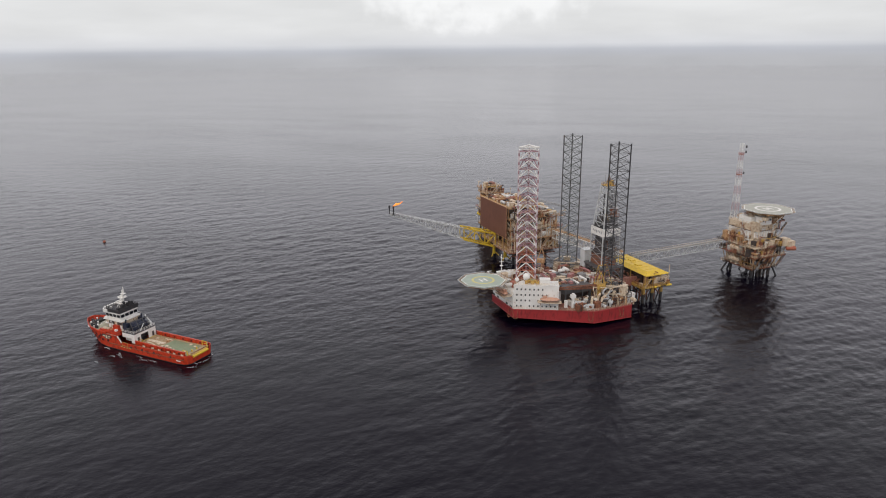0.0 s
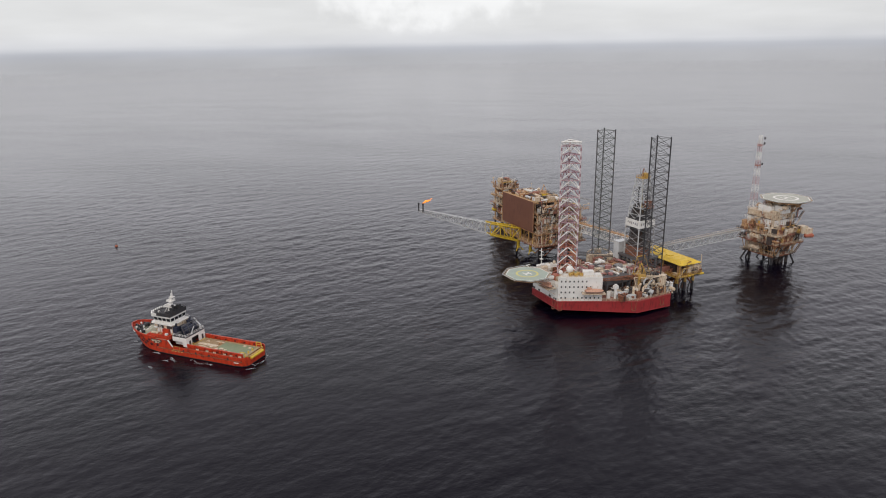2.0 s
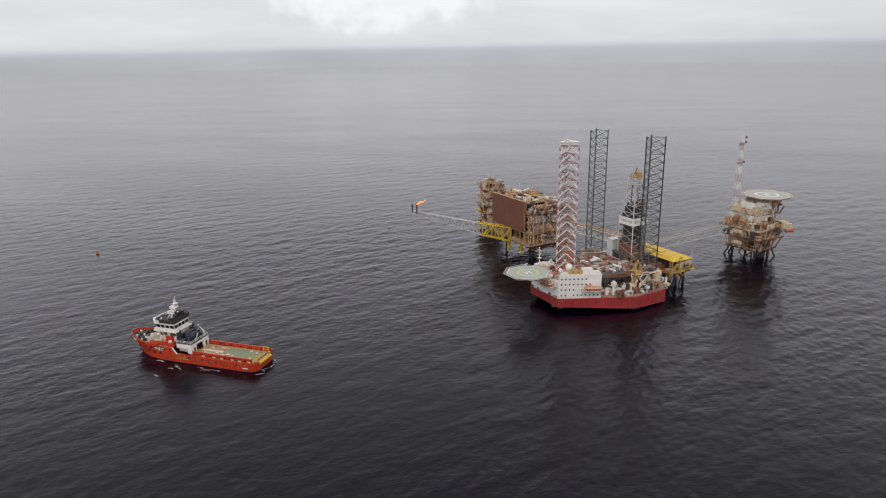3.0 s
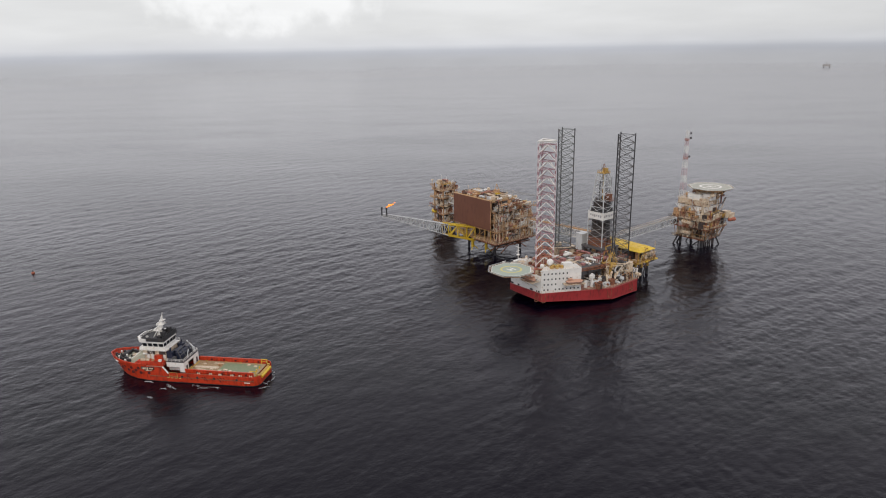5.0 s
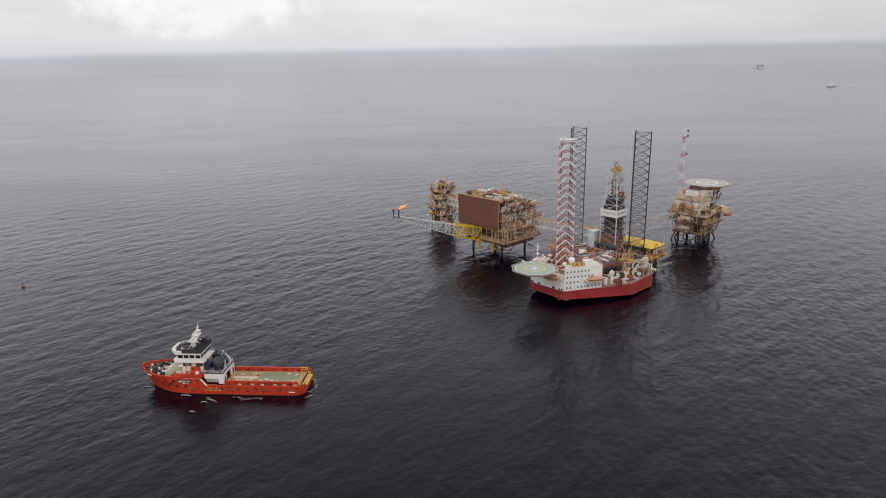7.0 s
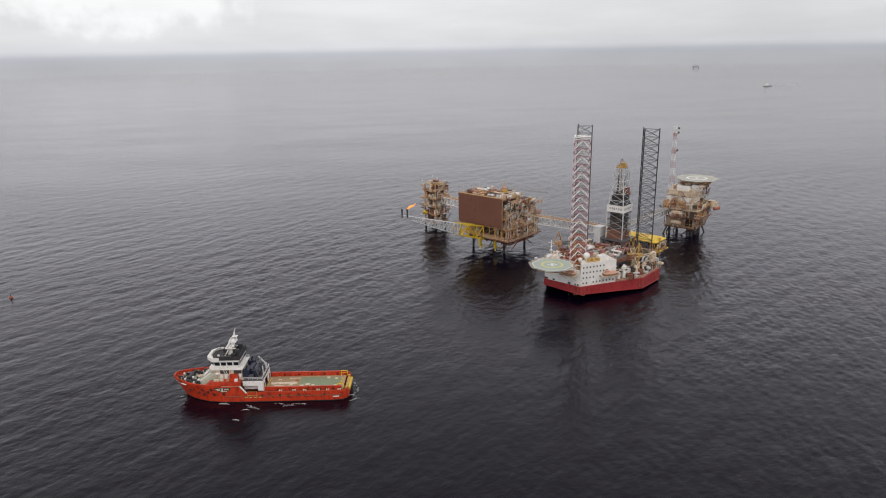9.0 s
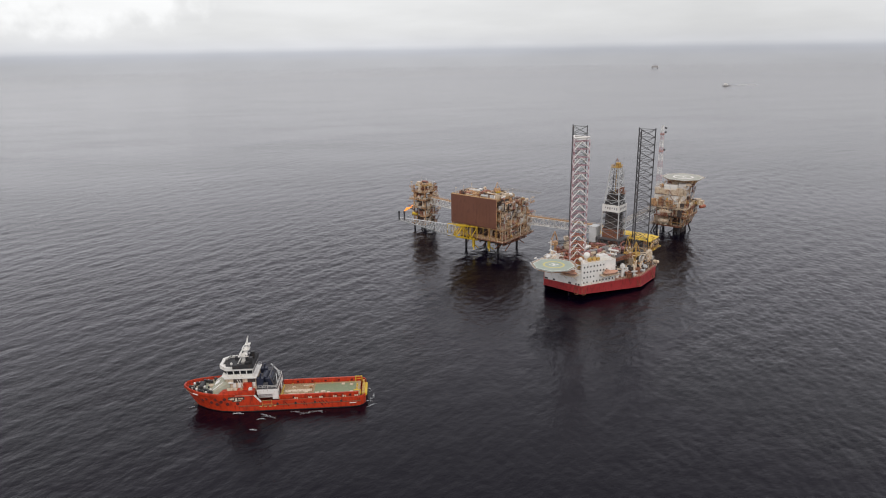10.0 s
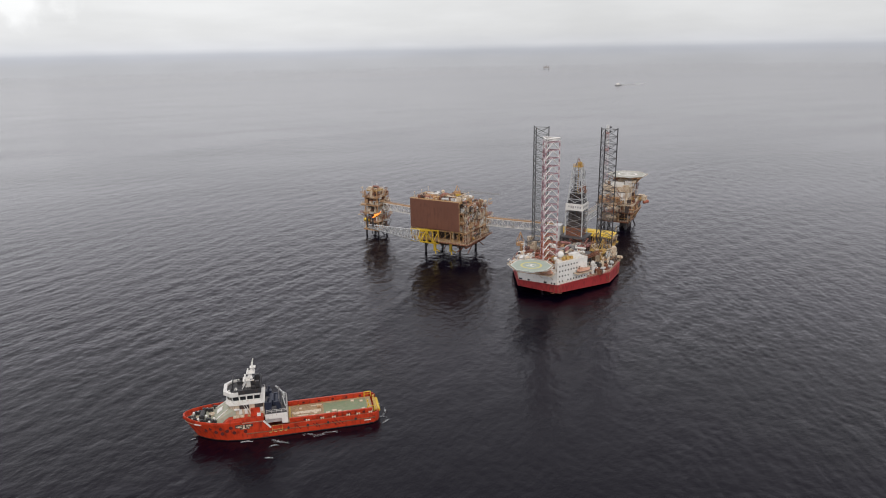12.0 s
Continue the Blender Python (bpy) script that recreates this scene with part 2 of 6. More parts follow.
# ---- mesh helpers ----
class Solid:
    """Collects the vertices and faces of one part."""

    def __init__(self):
        self.v, self.f = [], []

    def add(self, verts, faces):
        k = len(self.v)
        self.v += [tuple(p) for p in verts]
        self.f += [tuple(i + k for i in q) for q in faces]
        return self

    def box(self, x0, x1, y0, y1, z0, z1):
        return self.prism([(x0, y0), (x1, y0), (x1, y1), (x0, y1)], z0, z1)

    def obox(self, c, s, rz=0):
        """A box round c, of size s, turned by rz degrees."""
        a, d = math.cos(radians(rz)), math.sin(radians(rz))
        pts = [(c[0] + x * a - y * d, c[1] + x * d + y * a) for x, y in ((-s[0] / 2, -s[1] / 2), (s[0] / 2, -s[1] / 2), (s[0] / 2, s[1] / 2), (-s[0] / 2, s[1] / 2))]
        return self.prism(pts, c[2] - s[2] / 2, c[2] + s[2] / 2)

    def prism(self, poly, z0, z1, top=None):
        n = len(poly)
        top = top or poly
        vs = [(x, y, z0) for x, y in poly] + [(x, y, z1) for x, y in top]
        fs = [tuple(range(n))[::-1], tuple(range(n, 2 * n))] + [(i, (i + 1) % n, n + (i + 1) % n, n + i) for i in range(n)]
        return self.add(vs, fs)

    def tube(self, p, q, r, n=6, r2=None):
        p, q = Vector(p), Vector(q)
        d = (q - p).normalized()
        a = d.orthogonal().normalized()
        c = d.cross(a)
        vs = []
        for o, rr in ((p, r), (q, r if r2 is None else r2)):
            vs += [o + (a * math.cos(2 * math.pi * i / n) + c * math.sin(2 * math.pi * i / n)) * rr for i in range(n)]
        return self.add(vs, [tuple(range(n))[::-1], tuple(range(n, 2 * n))] + [(i, (i + 1) % n, n + (i + 1) % n, n + i) for i in range(n)])

    def path(self, pts, r, n=6):
        for p, q in zip(pts, pts[1:]):
            self.tube(p, q, r, n)
        return self

    def ball(self, c, r, n=12, squash=1.0):
        vs, fs = [], []
        h = n // 2
        for j in range(1, h):
            t = math.pi * j / h
            vs += [(c[0] + r * math.sin(t) * math.cos(2 * math.pi * i / n), c[1] + r * math.sin(t) * math.sin(2 * math.pi * i / n), c[2] + r * squash * math.cos(t)) for i in range(n)]
        vs += [(c[0], c[1], c[2] + r * squash), (c[0], c[1], c[2] - r * squash)]
        for j in range(h - 2):
            fs += [(j * n + i, (j + 1) * n + i, (j + 1) * n + (i + 1) % n, j * n + (i + 1) % n) for i in range(n)]
        fs += [(len(vs) - 2, i, (i + 1) % n) for i in range(n)]
        fs += [(len(vs) - 1, (h - 2) * n + (i + 1) % n, (h - 2) * n + i) for i in range(n)]
        return self.add(vs, fs)

    def capsule(self, p, q, r, n=12):
        """A pressure vessel with domed ends."""
        p, q = Vector(p), Vector(q)
        d = (q - p).normalized()
        self.tube(p, q, r, n)
        self.tube(q, q + d * r * 0.45, r, n, r * 0.55)
        self.tube(p, p - d * r * 0.45, r, n, r * 0.55)
        return self

    def rail(self, poly, z, h=1.1, gap=2.5, r=0.05, closed=True):
        pts = list(poly) + ([poly[0]] if closed else [])
        for (x0, y0), (x1, y1) in zip(pts, pts[1:]):
            k = max(1, int(math.hypot(x1 - x0, y1 - y0) / gap))
            for i in range(k):
                x, y = x0 + (x1 - x0) * i / k, y0 + (y1 - y0) * i / k
                self.tube((x, y, z), (x, y, z + h), r, 4)
            for zz in (z + h * 0.5, z + h):
                self.tube((x0, y0, zz), (x1, y1, zz), r, 4)
        return self


def part(name, s, mat, parent=None, label="", smooth=False):
    """Links a Solid as one mesh object, under its thing if given."""
    me = bpy.data.meshes.new(name)
    me.from_pydata(s.v, [], s.f)
    me.materials.append(mat)
    if smooth:
        me.shade_smooth()
    me.update()
    ob = new(name, me)
    if parent:
        ob.parent = parent
    if label:
        tagged(ob, label)
    return ob


def thing(name, label, category, at=(0, 0, 0), rz=0, group=""):
    ob = new(name)
    ob.matrix_world = pose(*at, 0, 0, rz)
    return tagged(ob, label, category, group)


def rect(x0, x1, y0, y1):
    return [(x0, y0), (x1, y0), (x1, y1), (x0, y1)]


def ngon(cx, cy, r, n, a0=0.0):
    return [(cx + r * math.cos(radians(a0) + 2 * math.pi * i / n), cy + r * math.sin(radians(a0) + 2 * math.pi * i / n)) for i in range(n)]


def girder(s, p, q, w0, h0, w1, h1, bays, r=0.22, rb=0.13):
    """A box truss from p to q, tapering from w0 x h0 to w1 x h1."""
    p, q = Vector(p), Vector(q)
    d = (q - p)
    side = Vector((-d.y, d.x, 0)).normalized()
    up = Vector((0, 0, 1))
    ring = []
    for i in range(bays + 1):
        t = i / bays
        c, w, h = p.lerp(q, t), (w0 + (w1 - w0) * t) / 2, (h0 + (h1 - h0) * t) / 2
        ring.append([c + side * w * a + up * h * b for a, b in ((-1, -1), (1, -1), (1, 1), (-1, 1))])
    for i in range(bays):
        for k in range(4):
            s.tube(ring[i][k], ring[i + 1][k], r, 5)
            a, b = (k, (k + 1) % 4) if i % 2 else ((k + 1) % 4, k)
            s.tube(ring[i][a], ring[i + 1][b], rb, 4)
    for g in ring:
        for k in range(4):
            s.tube(g[k], g[(k + 1) % 4], rb, 4)
    return s


# ---- sea ----
SEA_Z = 0.6


def swell(x, y):
    """Height of the wind sea at (x, y): many short wave trains running with the wind, sharpened at their crests."""
    rnd = random.Random(77)
    h = np.zeros_like(x)
    for i in range(40):
        lam = 3.6 * (24.0 / 3.6) ** (rnd.random() ** 1.5)
        a = radians(-84 + rnd.gauss(0, 38))
        k = 2 * math.pi / lam
        amp = 0.0037 * lam ** 0.6
        ph = k * (x * math.cos(a) + y * math.sin(a)) + rnd.uniform(0, 6.3)
        ph = ph + 0.9 * np.sin(0.019 * (x * math.sin(a) - y * math.cos(a)) + rnd.uniform(0, 6.3))
        h += amp * (np.sin(ph) + 0.22 * np.cos(2 * ph))
    # gusts: rougher and calmer stretches of water
    g = np.sin(x * 0.017 + y * 0.011 + 1.3) + np.sin(y * 0.023 - x * 0.009 + 4.0) + np.sin((x + y) * 0.007)
    return h * (1.0 + 0.24 * g)


def build_sea():
    """One sheet from under the path to the horizon, finest where the waves can be told apart."""
    cx, cy = -240.0, -200.0
    radii = [20.0, 60.0, 90.0]
    while radii[-1] < 4650:
        r = radii[-1]
        radii.append(r + (1.15 if 100 <= r < 480 else max(1.15, (r - 400) * 0.0145) if r >= 480 else 5.0))
    radii = np.array(radii[:-1] + [4700.0])
    ang = np.radians(np.concatenate([np.linspace(-25, 130, 1150), np.linspace(134, 331, 50)]))
    rr, aa = np.meshgrid(radii, ang, indexing="ij")
    x, y = cx + rr * np.cos(aa), cy + rr * np.sin(aa)
    fade = np.clip((1500 - rr) / 900, 0, 1)
    z = SEA_Z + swell(x, y) * fade
    nr, na = rr.shape
    co = np.concatenate([np.array([[cx, cy, SEA_Z]]), np.stack([x, y, z], -1).reshape(-1, 3)]).astype(np.float32)
    i, j = np.meshgrid(np.arange(nr - 1), np.arange(na), indexing="ij")
    k = (j + 1) % na
    quads = np.stack([1 + i * na + j, 1 + (i + 1) * na + j, 1 + (i + 1) * na + k, 1 + i * na + k], -1).reshape(-1, 4)
    jj = np.arange(na)
    tris = np.stack([np.zeros_like(jj), 1 + jj, 1 + (jj + 1) % na], -1)
    loops = np.concatenate([quads.ravel(), tris.ravel()]).astype(np.int32)
    me = bpy.data.meshes.new("water")
    me.vertices.add(len(co))
    me.vertices.foreach_set("co", co.ravel())
    me.loops.add(len(loops))
    me.loops.foreach_set("vertex_index", loops)
    nq, nt = len(quads), len(tris)
    me.polygons.add(nq + nt)
    me.polygons.foreach_set("loop_start", np.concatenate([np.arange(nq) * 4, nq * 4 + np.arange(nt) * 3]).astype(np.int32))
    me.update(calc_edges=True)
    me.shade_smooth()
    me.materials.append(M_SEA)
    tagged(new("water", me), "dark grey choppy open sea under an overcast sky", "sea", kind="structure")


build_sea()


# ---- equipment that crowds the decks ----
def clutter(parent, x0, x1, y0, y1, z, h, n, seed, mats):
    """n pieces of deck equipment, each a part of its own, on the deck at z."""
    rnd = random.Random(seed)
    for _ in range(n):
        x, y = rnd.uniform(x0, x1), rnd.uniform(y0, y1)
        kind, mat = rnd.random(), rnd.choice(mats)
        along = rnd.random() < 0.5
        s = Solid()
        if kind < 0.28:
            a, b, c = rnd.uniform(1.5, 4), rnd.uniform(1.5, 3), rnd.uniform(0.45, 0.95) * h
            if along:
                a, b = b, a
            s.box(x - a / 2, x + a / 2, y - b / 2, y + b / 2, z, z + c)
            s.box(x - a / 2 - 0.12, x + a / 2 + 0.12, y - b / 2 - 0.12, y + b / 2 + 0.12, z + c, z + c + 0.15)
            s.box(x - a / 2 + 0.3, x + a / 2 - 0.3, y - b / 2 - 0.06, y + b / 2 + 0.06, z + c * 0.35, z + c * 0.75)
            part("equipment_cabin", s, mat, parent)
        elif kind < 0.5:
            r, ln = rnd.uniform(0.5, 1.1), rnd.uniform(2.5, 6)
            dx, dy = (ln / 2, 0) if along else (0, ln / 2)
            zz = z + r + rnd.uniform(0.4, max(0.5, h - 2 * r))
            s.capsule((x - dx, y - dy, zz), (x + dx, y + dy, zz), r)
            for t in (-0.6, 0.6):
                s.box(x + dx * t - 0.25, x + dx * t + 0.25, y + dy * t - 0.25, y + dy * t + 0.25, z, zz)
            part("pressure_vessel", s, mat, parent, smooth=False)
        elif kind < 0.64:
            r, hh = rnd.uniform(0.5, 1.2), rnd.uniform(0.6, 1.2) * h
            s.capsule((x, y, z + 0.6), (x, y, z + hh), r)
            s.tube((x, y, z), (x, y, z + 0.6), r * 0.8, 8)
            part("upright_tank", s, mat, parent)
        elif kind < 0.86:
            k, ln, zz = rnd.randint(2, 5), rnd.uniform(4, 10), z + rnd.uniform(0.5, h)
            ln = min(ln, (x1 - x0) if along else (y1 - y0))
            if along:
                x = min(max(x, x0 + ln / 2 - 1), x1 - ln / 2 + 1)
            else:
                y = min(max(y, y0 + ln / 2 - 1), y1 - ln / 2 + 1)
            for i in range(k):
                o = i * 0.45
                e = 1.4 if i % 2 else 0.7
                if along:
                    s.path([(x - ln / 2, y + o, z), (x - ln / 2, y + o, zz), (x + ln / 2, y + o, zz), (x + ln / 2, y + o + e, zz), (x + ln / 2, y + o + e, z)], 0.14, 5)
                else:
                    s.path([(x + o, y - ln / 2, z), (x + o, y - ln / 2, zz), (x + o, y + ln / 2, zz), (x + o + e, y + ln / 2, zz), (x + o + e, y + ln / 2, z)], 0.14, 5)
            part("pipe_run", s, mat, parent)
        else:
            ax, ay, hh = rnd.uniform(1.5, 3), rnd.uniform(1.5, 3), rnd.uniform(0.7, 1.25) * h
            c = rect(x - ax / 2, x + ax / 2, y - ay / 2, y + ay / 2)
            for (px, py), (qx, qy) in zip(c, c[1:] + c[:1]):
                s.tube((px, py, z), (px, py, z + hh), 0.13, 4)
                s.tube((px, py, z + hh), (qx, qy, z + hh), 0.13, 4)
                s.tube((px, py, z), (qx, qy, z + hh), 0.09, 4)
            s.box(x - ax / 2, x + ax / 2, y - ay / 2, y + ay / 2, z + hh * 0.55, z + hh * 0.6)
            part("access_tower", s, mat, parent)


def edge_clutter(parent, x0, x1, y0, y1, z, h, n, seed, mats):
    """Ladders, pipes, cabinets and small landings that hang along a deck's edges."""
    rnd = random.Random(seed)
    for _ in range(n):
        side, mat = rnd.randint(0, 2), rnd.choice(mats)
        t = rnd.random()
        if side == 0:
            x, y, ux, uy, ox, oy = x0, y0 + (y1 - y0) * t, 0, 1, -1, 0
        else:
            x, y, ux, uy, ox, oy = x0 + (x1 - x0) * t, y0, 1, 0, 0, -1
        kind = rnd.random()
        s = Solid()
        if kind < 0.3:
            e, w = rnd.uniform(0.8, 2.6), rnd.uniform(1.5, 4.5)
            q = rect(min(x, x + ux * w + ox * e), max(x, x + ux * w + ox * e), min(y, y + uy * w + oy * e), max(y, y + uy * w + oy * e))
            zz = z + rnd.choice((0.0, 0.0, h * 0.5))
            s.prism(q, zz - 0.15, zz).rail(q, zz, 1.1, 1.4, 0.06)
            for px, py in q[:2]:
                s.tube((px, py, zz - 0.1), (px - ox * e, py - oy * e, zz - 1.8), 0.08, 4)
            part("landing", s, mat, parent)
        elif kind < 0.6:
            e, hh = rnd.uniform(0.2, 0.9), rnd.uniform(0.5, 1.6) * h
            b = rnd.uniform(1.0, 5.0)
            s.path([(x - ox * 2, y - oy * 2, z + 0.6), (x + ox * e, y + oy * e, z + 0.6), (x + ox * e, y + oy * e, z + hh), (x + ux * b + ox * e, y + uy * b + oy * e, z + hh), (x + ux * b - ox * 2, y + uy * b - oy * 2, z + hh)], rnd.uniform(0.12, 0.3), 6)
            part("pipe_run", s, mat, parent)
        elif kind < 0.8:
            a, c = rnd.uniform(0.8, 2.4), rnd.uniform(0.8, 2.6)
            s.obox((x - ox * 0.6 + ux, y - oy * 0.6 + uy, z + c / 2), (1.2 if ox else a, a if ox else 1.2, c))
            s.obox((x - ox * 0.6 + ux, y - oy * 0.6 + uy, z + c + 0.06), (1.4 if ox else a + 0.2, a + 0.2 if ox else 1.4, 0.12))
            part("equipment_cabinet", s, mat, parent)
        else:
            b = h * 0.9
            for o in (0.2, 1.0):
                s.tube((x + ox * o, y + oy * o, z), (x + ox * o + ux * b, y + oy * o + uy * b, z + h), 0.1, 4)
            for k in range(9):
                f = (k + 0.5) / 9
                s.tube((x + ox * 0.2 + ux * b * f, y + oy * 0.2 + uy * b * f, z + h * f), (x + ox + ux * b * f, y + oy + uy * b * f, z + h * f), 0.1, 4)
            part("stair_flight", s, mat, parent)


def deck(parent, x0, x1, y0, y1, z, mat, rail_mat, name="deck"):
    """A plated deck with edge girders, and its railing."""
    part(name, Solid().box(x0, x1, y0, y1, z - 0.16, z), mat, parent)
    for x in np.linspace(x0 + 0.3, x1 - 0.3, max(2, int((x1 - x0) / 5))):
        part("deck_beam", Solid().box(x - 0.15, x + 0.15, y0 + 0.2, y1 - 0.2, z - 0.75, z - 0.162), mat, parent)
    for y in (y0 + 0.3, y1 - 0.3):
        part("deck_beam", Solid().box(x0, x1, y - 0.12, y + 0.12, z - 0.55, z - 0.164), mat, parent)
    part("railing", Solid().rail(rect(x0 + 0.1, x1 - 0.1, y0 + 0.1, y1 - 0.1), z, 1.2, 1.8, 0.08), rail_mat, parent)


def columns(parent, xs, ys, z0, z1, r, mat, brace_mat=None, bays=1, name="column"):
    for x in xs:
        for y in ys:
            part(name, Solid().tube((x, y, z0), (x, y, z1), r, 10), mat, parent)
    if brace_mat:
        s = Solid()
        for lo, hi in zip(np.linspace(z0, z1, bays + 1), np.linspace(z0, z1, bays + 1)[1:]):
            for y in ys:
                for a, b in zip(xs, xs[1:]):
                    s.tube((a, y, lo), (b, y, hi), r * 0.45, 6)
            for x in xs:
                for a, b in zip(ys, ys[1:]):
                    s.tube((x, a, hi), (x, b, lo), r * 0.45, 6)
        part("bracing", s, brace_mat, parent)


# ---- jack-up drilling rig: bow at -x, stern at +x ----
rig = thing("jackup_rig", "red and white jack-up drilling rig with three lattice legs", "drilling rig")
HULL_Z0, HULL_Z1 = 1.6, 7.6
HULL = [(-12.6, -11), (21, -29), (42, -28.6), (46, -23), (46, 23), (42, 28.6), (21, 29), (-12.6, 11)]


def inset(poly, d):
    cx, cy = sum(p[0] for p in poly) / len(poly), sum(p[1] for p in poly) / len(poly)
    out = []
    for x, y in poly:
        r = math.hypot(x - cx, y - cy)
        out.append((x + (cx - x) * d / r, y + (cy - y) * d / r))
    return out


KEEL = [3.4, 1.7, 1.3, 1.3, 1.3, 1.3, 2.0, 4.2]
hs = Solid()
hs.add([(x, y, k) for (x, y), k in zip(HULL, KEEL)] + [(x, y, HULL_Z1) for x, y in HULL], [tuple(range(8, 16))] + [(i, (i + 1) % 8, 8 + (i + 1) % 8, 8 + i) for i in range(8)])
part("hull", hs, M_RED, rig, "red painted steel hull with rust streaks")
# the bottom's shade is put into black, so the sea mirrors it dark
part("hull_bottom", Solid().add([(x, y, k + 0.02) for (x, y), k in zip(HULL, KEEL)] + [(x, y, k + 0.5) for (x, y), k in zip(inset(HULL, 0.6), KEEL)], [(0, 7, 6, 1), (1, 6, 5, 2), (2, 5, 4, 3), (9, 14, 15, 8), (10, 13, 14, 9), (11, 12, 13, 10)] + [(i, (i + 1) % 8, 8 + (i + 1) % 8, 8 + i) for i in range(8)]), M_BOOT, rig, "hull bottom coloured black to stand for its deep shade")
part("main_deck", Solid().prism(inset(HULL, 0.4), HULL_Z1 + 0.004, HULL_Z1 + 0.12), M_BROWN, rig)
part("bulwark", Solid().rail(inset(HULL, 0.5), HULL_Z1 + 0.12, 1.2, 2.0, 0.07), M_CREAM, rig)
for (x0, y0), (x1, y1), k0, k1 in zip(HULL, HULL[1:] + HULL[:1], KEEL, KEEL[1:] + KEEL[:1]):
    part("rubbing_strake", Solid().tube((x0, y0, HULL_Z1 - 0.15), (x1, y1, HULL_Z1 - 0.15), 0.22, 6), M_RED, rig)
    part("rubbing_strake", Solid().tube((x0, y0, k0 + 0.15), (x1, y1, k1 + 0.15), 0.18, 6), M_RED, rig)
# weld seams, draught ladders and brackets on the hull sides
for (x0, y0), (x1, y1) in zip(HULL, HULL[1:] + HULL[:1]):
    n = max(2, int(math.hypot(x1 - x0, y1 - y0) / 6))
    a = math.degrees(math.atan2(y1 - y0, x1 - x0))
    for i in range(1, n):
        x, y = x0 + (x1 - x0) * i / n, y0 + (y1 - y0) * i / n
        part("hull_rib", Solid().obox((x, y, 5.8), (0.18, 0.14, 3.2), a), M_RED, rig)


for (x0, y0), (x1, y1), t in ((HULL[0], HULL[1], 0.03), (HULL[0], HULL[1], 0.95), (HULL[1], HULL[2], 0.7), (HULL[7], HULL[0], 0.9)):
    x, y = x0 + (x1 - x0) * t, y0 + (y1 - y0) * t
    u = Vector((x1 - x0, y1 - y0, 0)).normalized()
    o = Vector((u.y, -u.x, 0))
    c = Vector((x, y, 0))
    s = Solid()
    for e in (-1.2, 1.2):
        a, b = c + u * e + o * 0.2, c + u * e * 0.6 + o * 1.3
        s.tube((a.x, a.y, 7.2), (b.x, b.y, 3.4), 0.13, 5).tube((a.x, a.y, 3.8), (b.x, b.y, 3.4), 0.13, 5)
    a, b = c - u * 0.72 + o * 1.3, c + u * 0.72 + o * 1.3
    s.tube((a.x, a.y, 3.4), (b.x, b.y, 3.4), 0.16, 6)
    part("fairlead_frame", s, M_RUST, rig, "rusty fairlead frame on the hull side")


def build_leg(cx, cy, top, bay, chord_mat, brace_mat, second=None, low=None):
    """A triangular lattice leg with K-bracing; its chords are cylinders."""
    r, z0 = 5.2, -12.0
    corner = [(cx + r * math.cos(radians(a)), cy + r * math.sin(radians(a))) for a in (60, 180, 300)]
    leg = new("leg")
    leg.parent = rig
    leg.location = (0, 0, 0)
    n = int((top - z0) / bay)
    for i in range(n):
        lo, hi = top - (i + 1) * bay, top - i * bay
        front, back = Solid(), Solid()
        near_deck = low and hi < 31
        w = 0.25 if second else 0.12
        ms = []
        for k in range(3):
            (ax, ay), (bx, by) = corner[k], corner[(k + 1) % 3]
            mx, my = (ax + bx) / 2, (ay + by) / 2
            ms.append((mx, my))
            t = back if second and k != 1 and (near_deck or (i + k) % 2) else front
            if second:
                t.tube((ax, ay, lo), (mx, my, hi), w, 5)
                t.tube((bx, by, lo), (mx, my, hi), w, 5)
            else:
                t.tube((ax, ay, lo), (bx, by, hi), w, 5)
                t.tube((bx, by, lo), (ax, ay, hi), w, 5)
            (back if second else front).tube((ax, ay, hi), (bx, by, hi), w * 0.85, 5)
        if second:
            for k in range(3):
                back.tube((*ms[k], hi), (*ms[(k + 1) % 3], hi), 0.11, 4)
            part("bracing", back, low if near_deck else second, leg)
        part("bracing", front, brace_mat, leg)
    for x, y in corner:
        part("chord", Solid().tube((x, y, z0), (x, y, top + 0.6), 0.36 if second else 0.31, 8), chord_mat, leg)
    return corner


LEG_A = build_leg(0.0, 0.0, 80.1, 4.1, M_BAND, M_WHITE, M_MAROON, M_LEGRED)
LEG_B = build_leg(36.2, 19.8, 82.8, 4.0, M_DARK, M_LEGGREY)
LEG_C = build_leg(36.0, -19.8, 83.4, 4.0, M_BLACK, M_DARK)
# the crown frame of the bow leg, white
s = Solid()
for (ax, ay), (bx, by) in zip(LEG_A, LEG_A[1:] + LEG_A[:1]):
    s.tube((ax, ay, 82), (bx, by, 82), 0.4, 6)
    s.tube((ax, ay, 81), (bx, by, 81), 0.15, 5)
part("leg_crown", s, M_WHITE, rig, "white frame round the top of the bow leg")

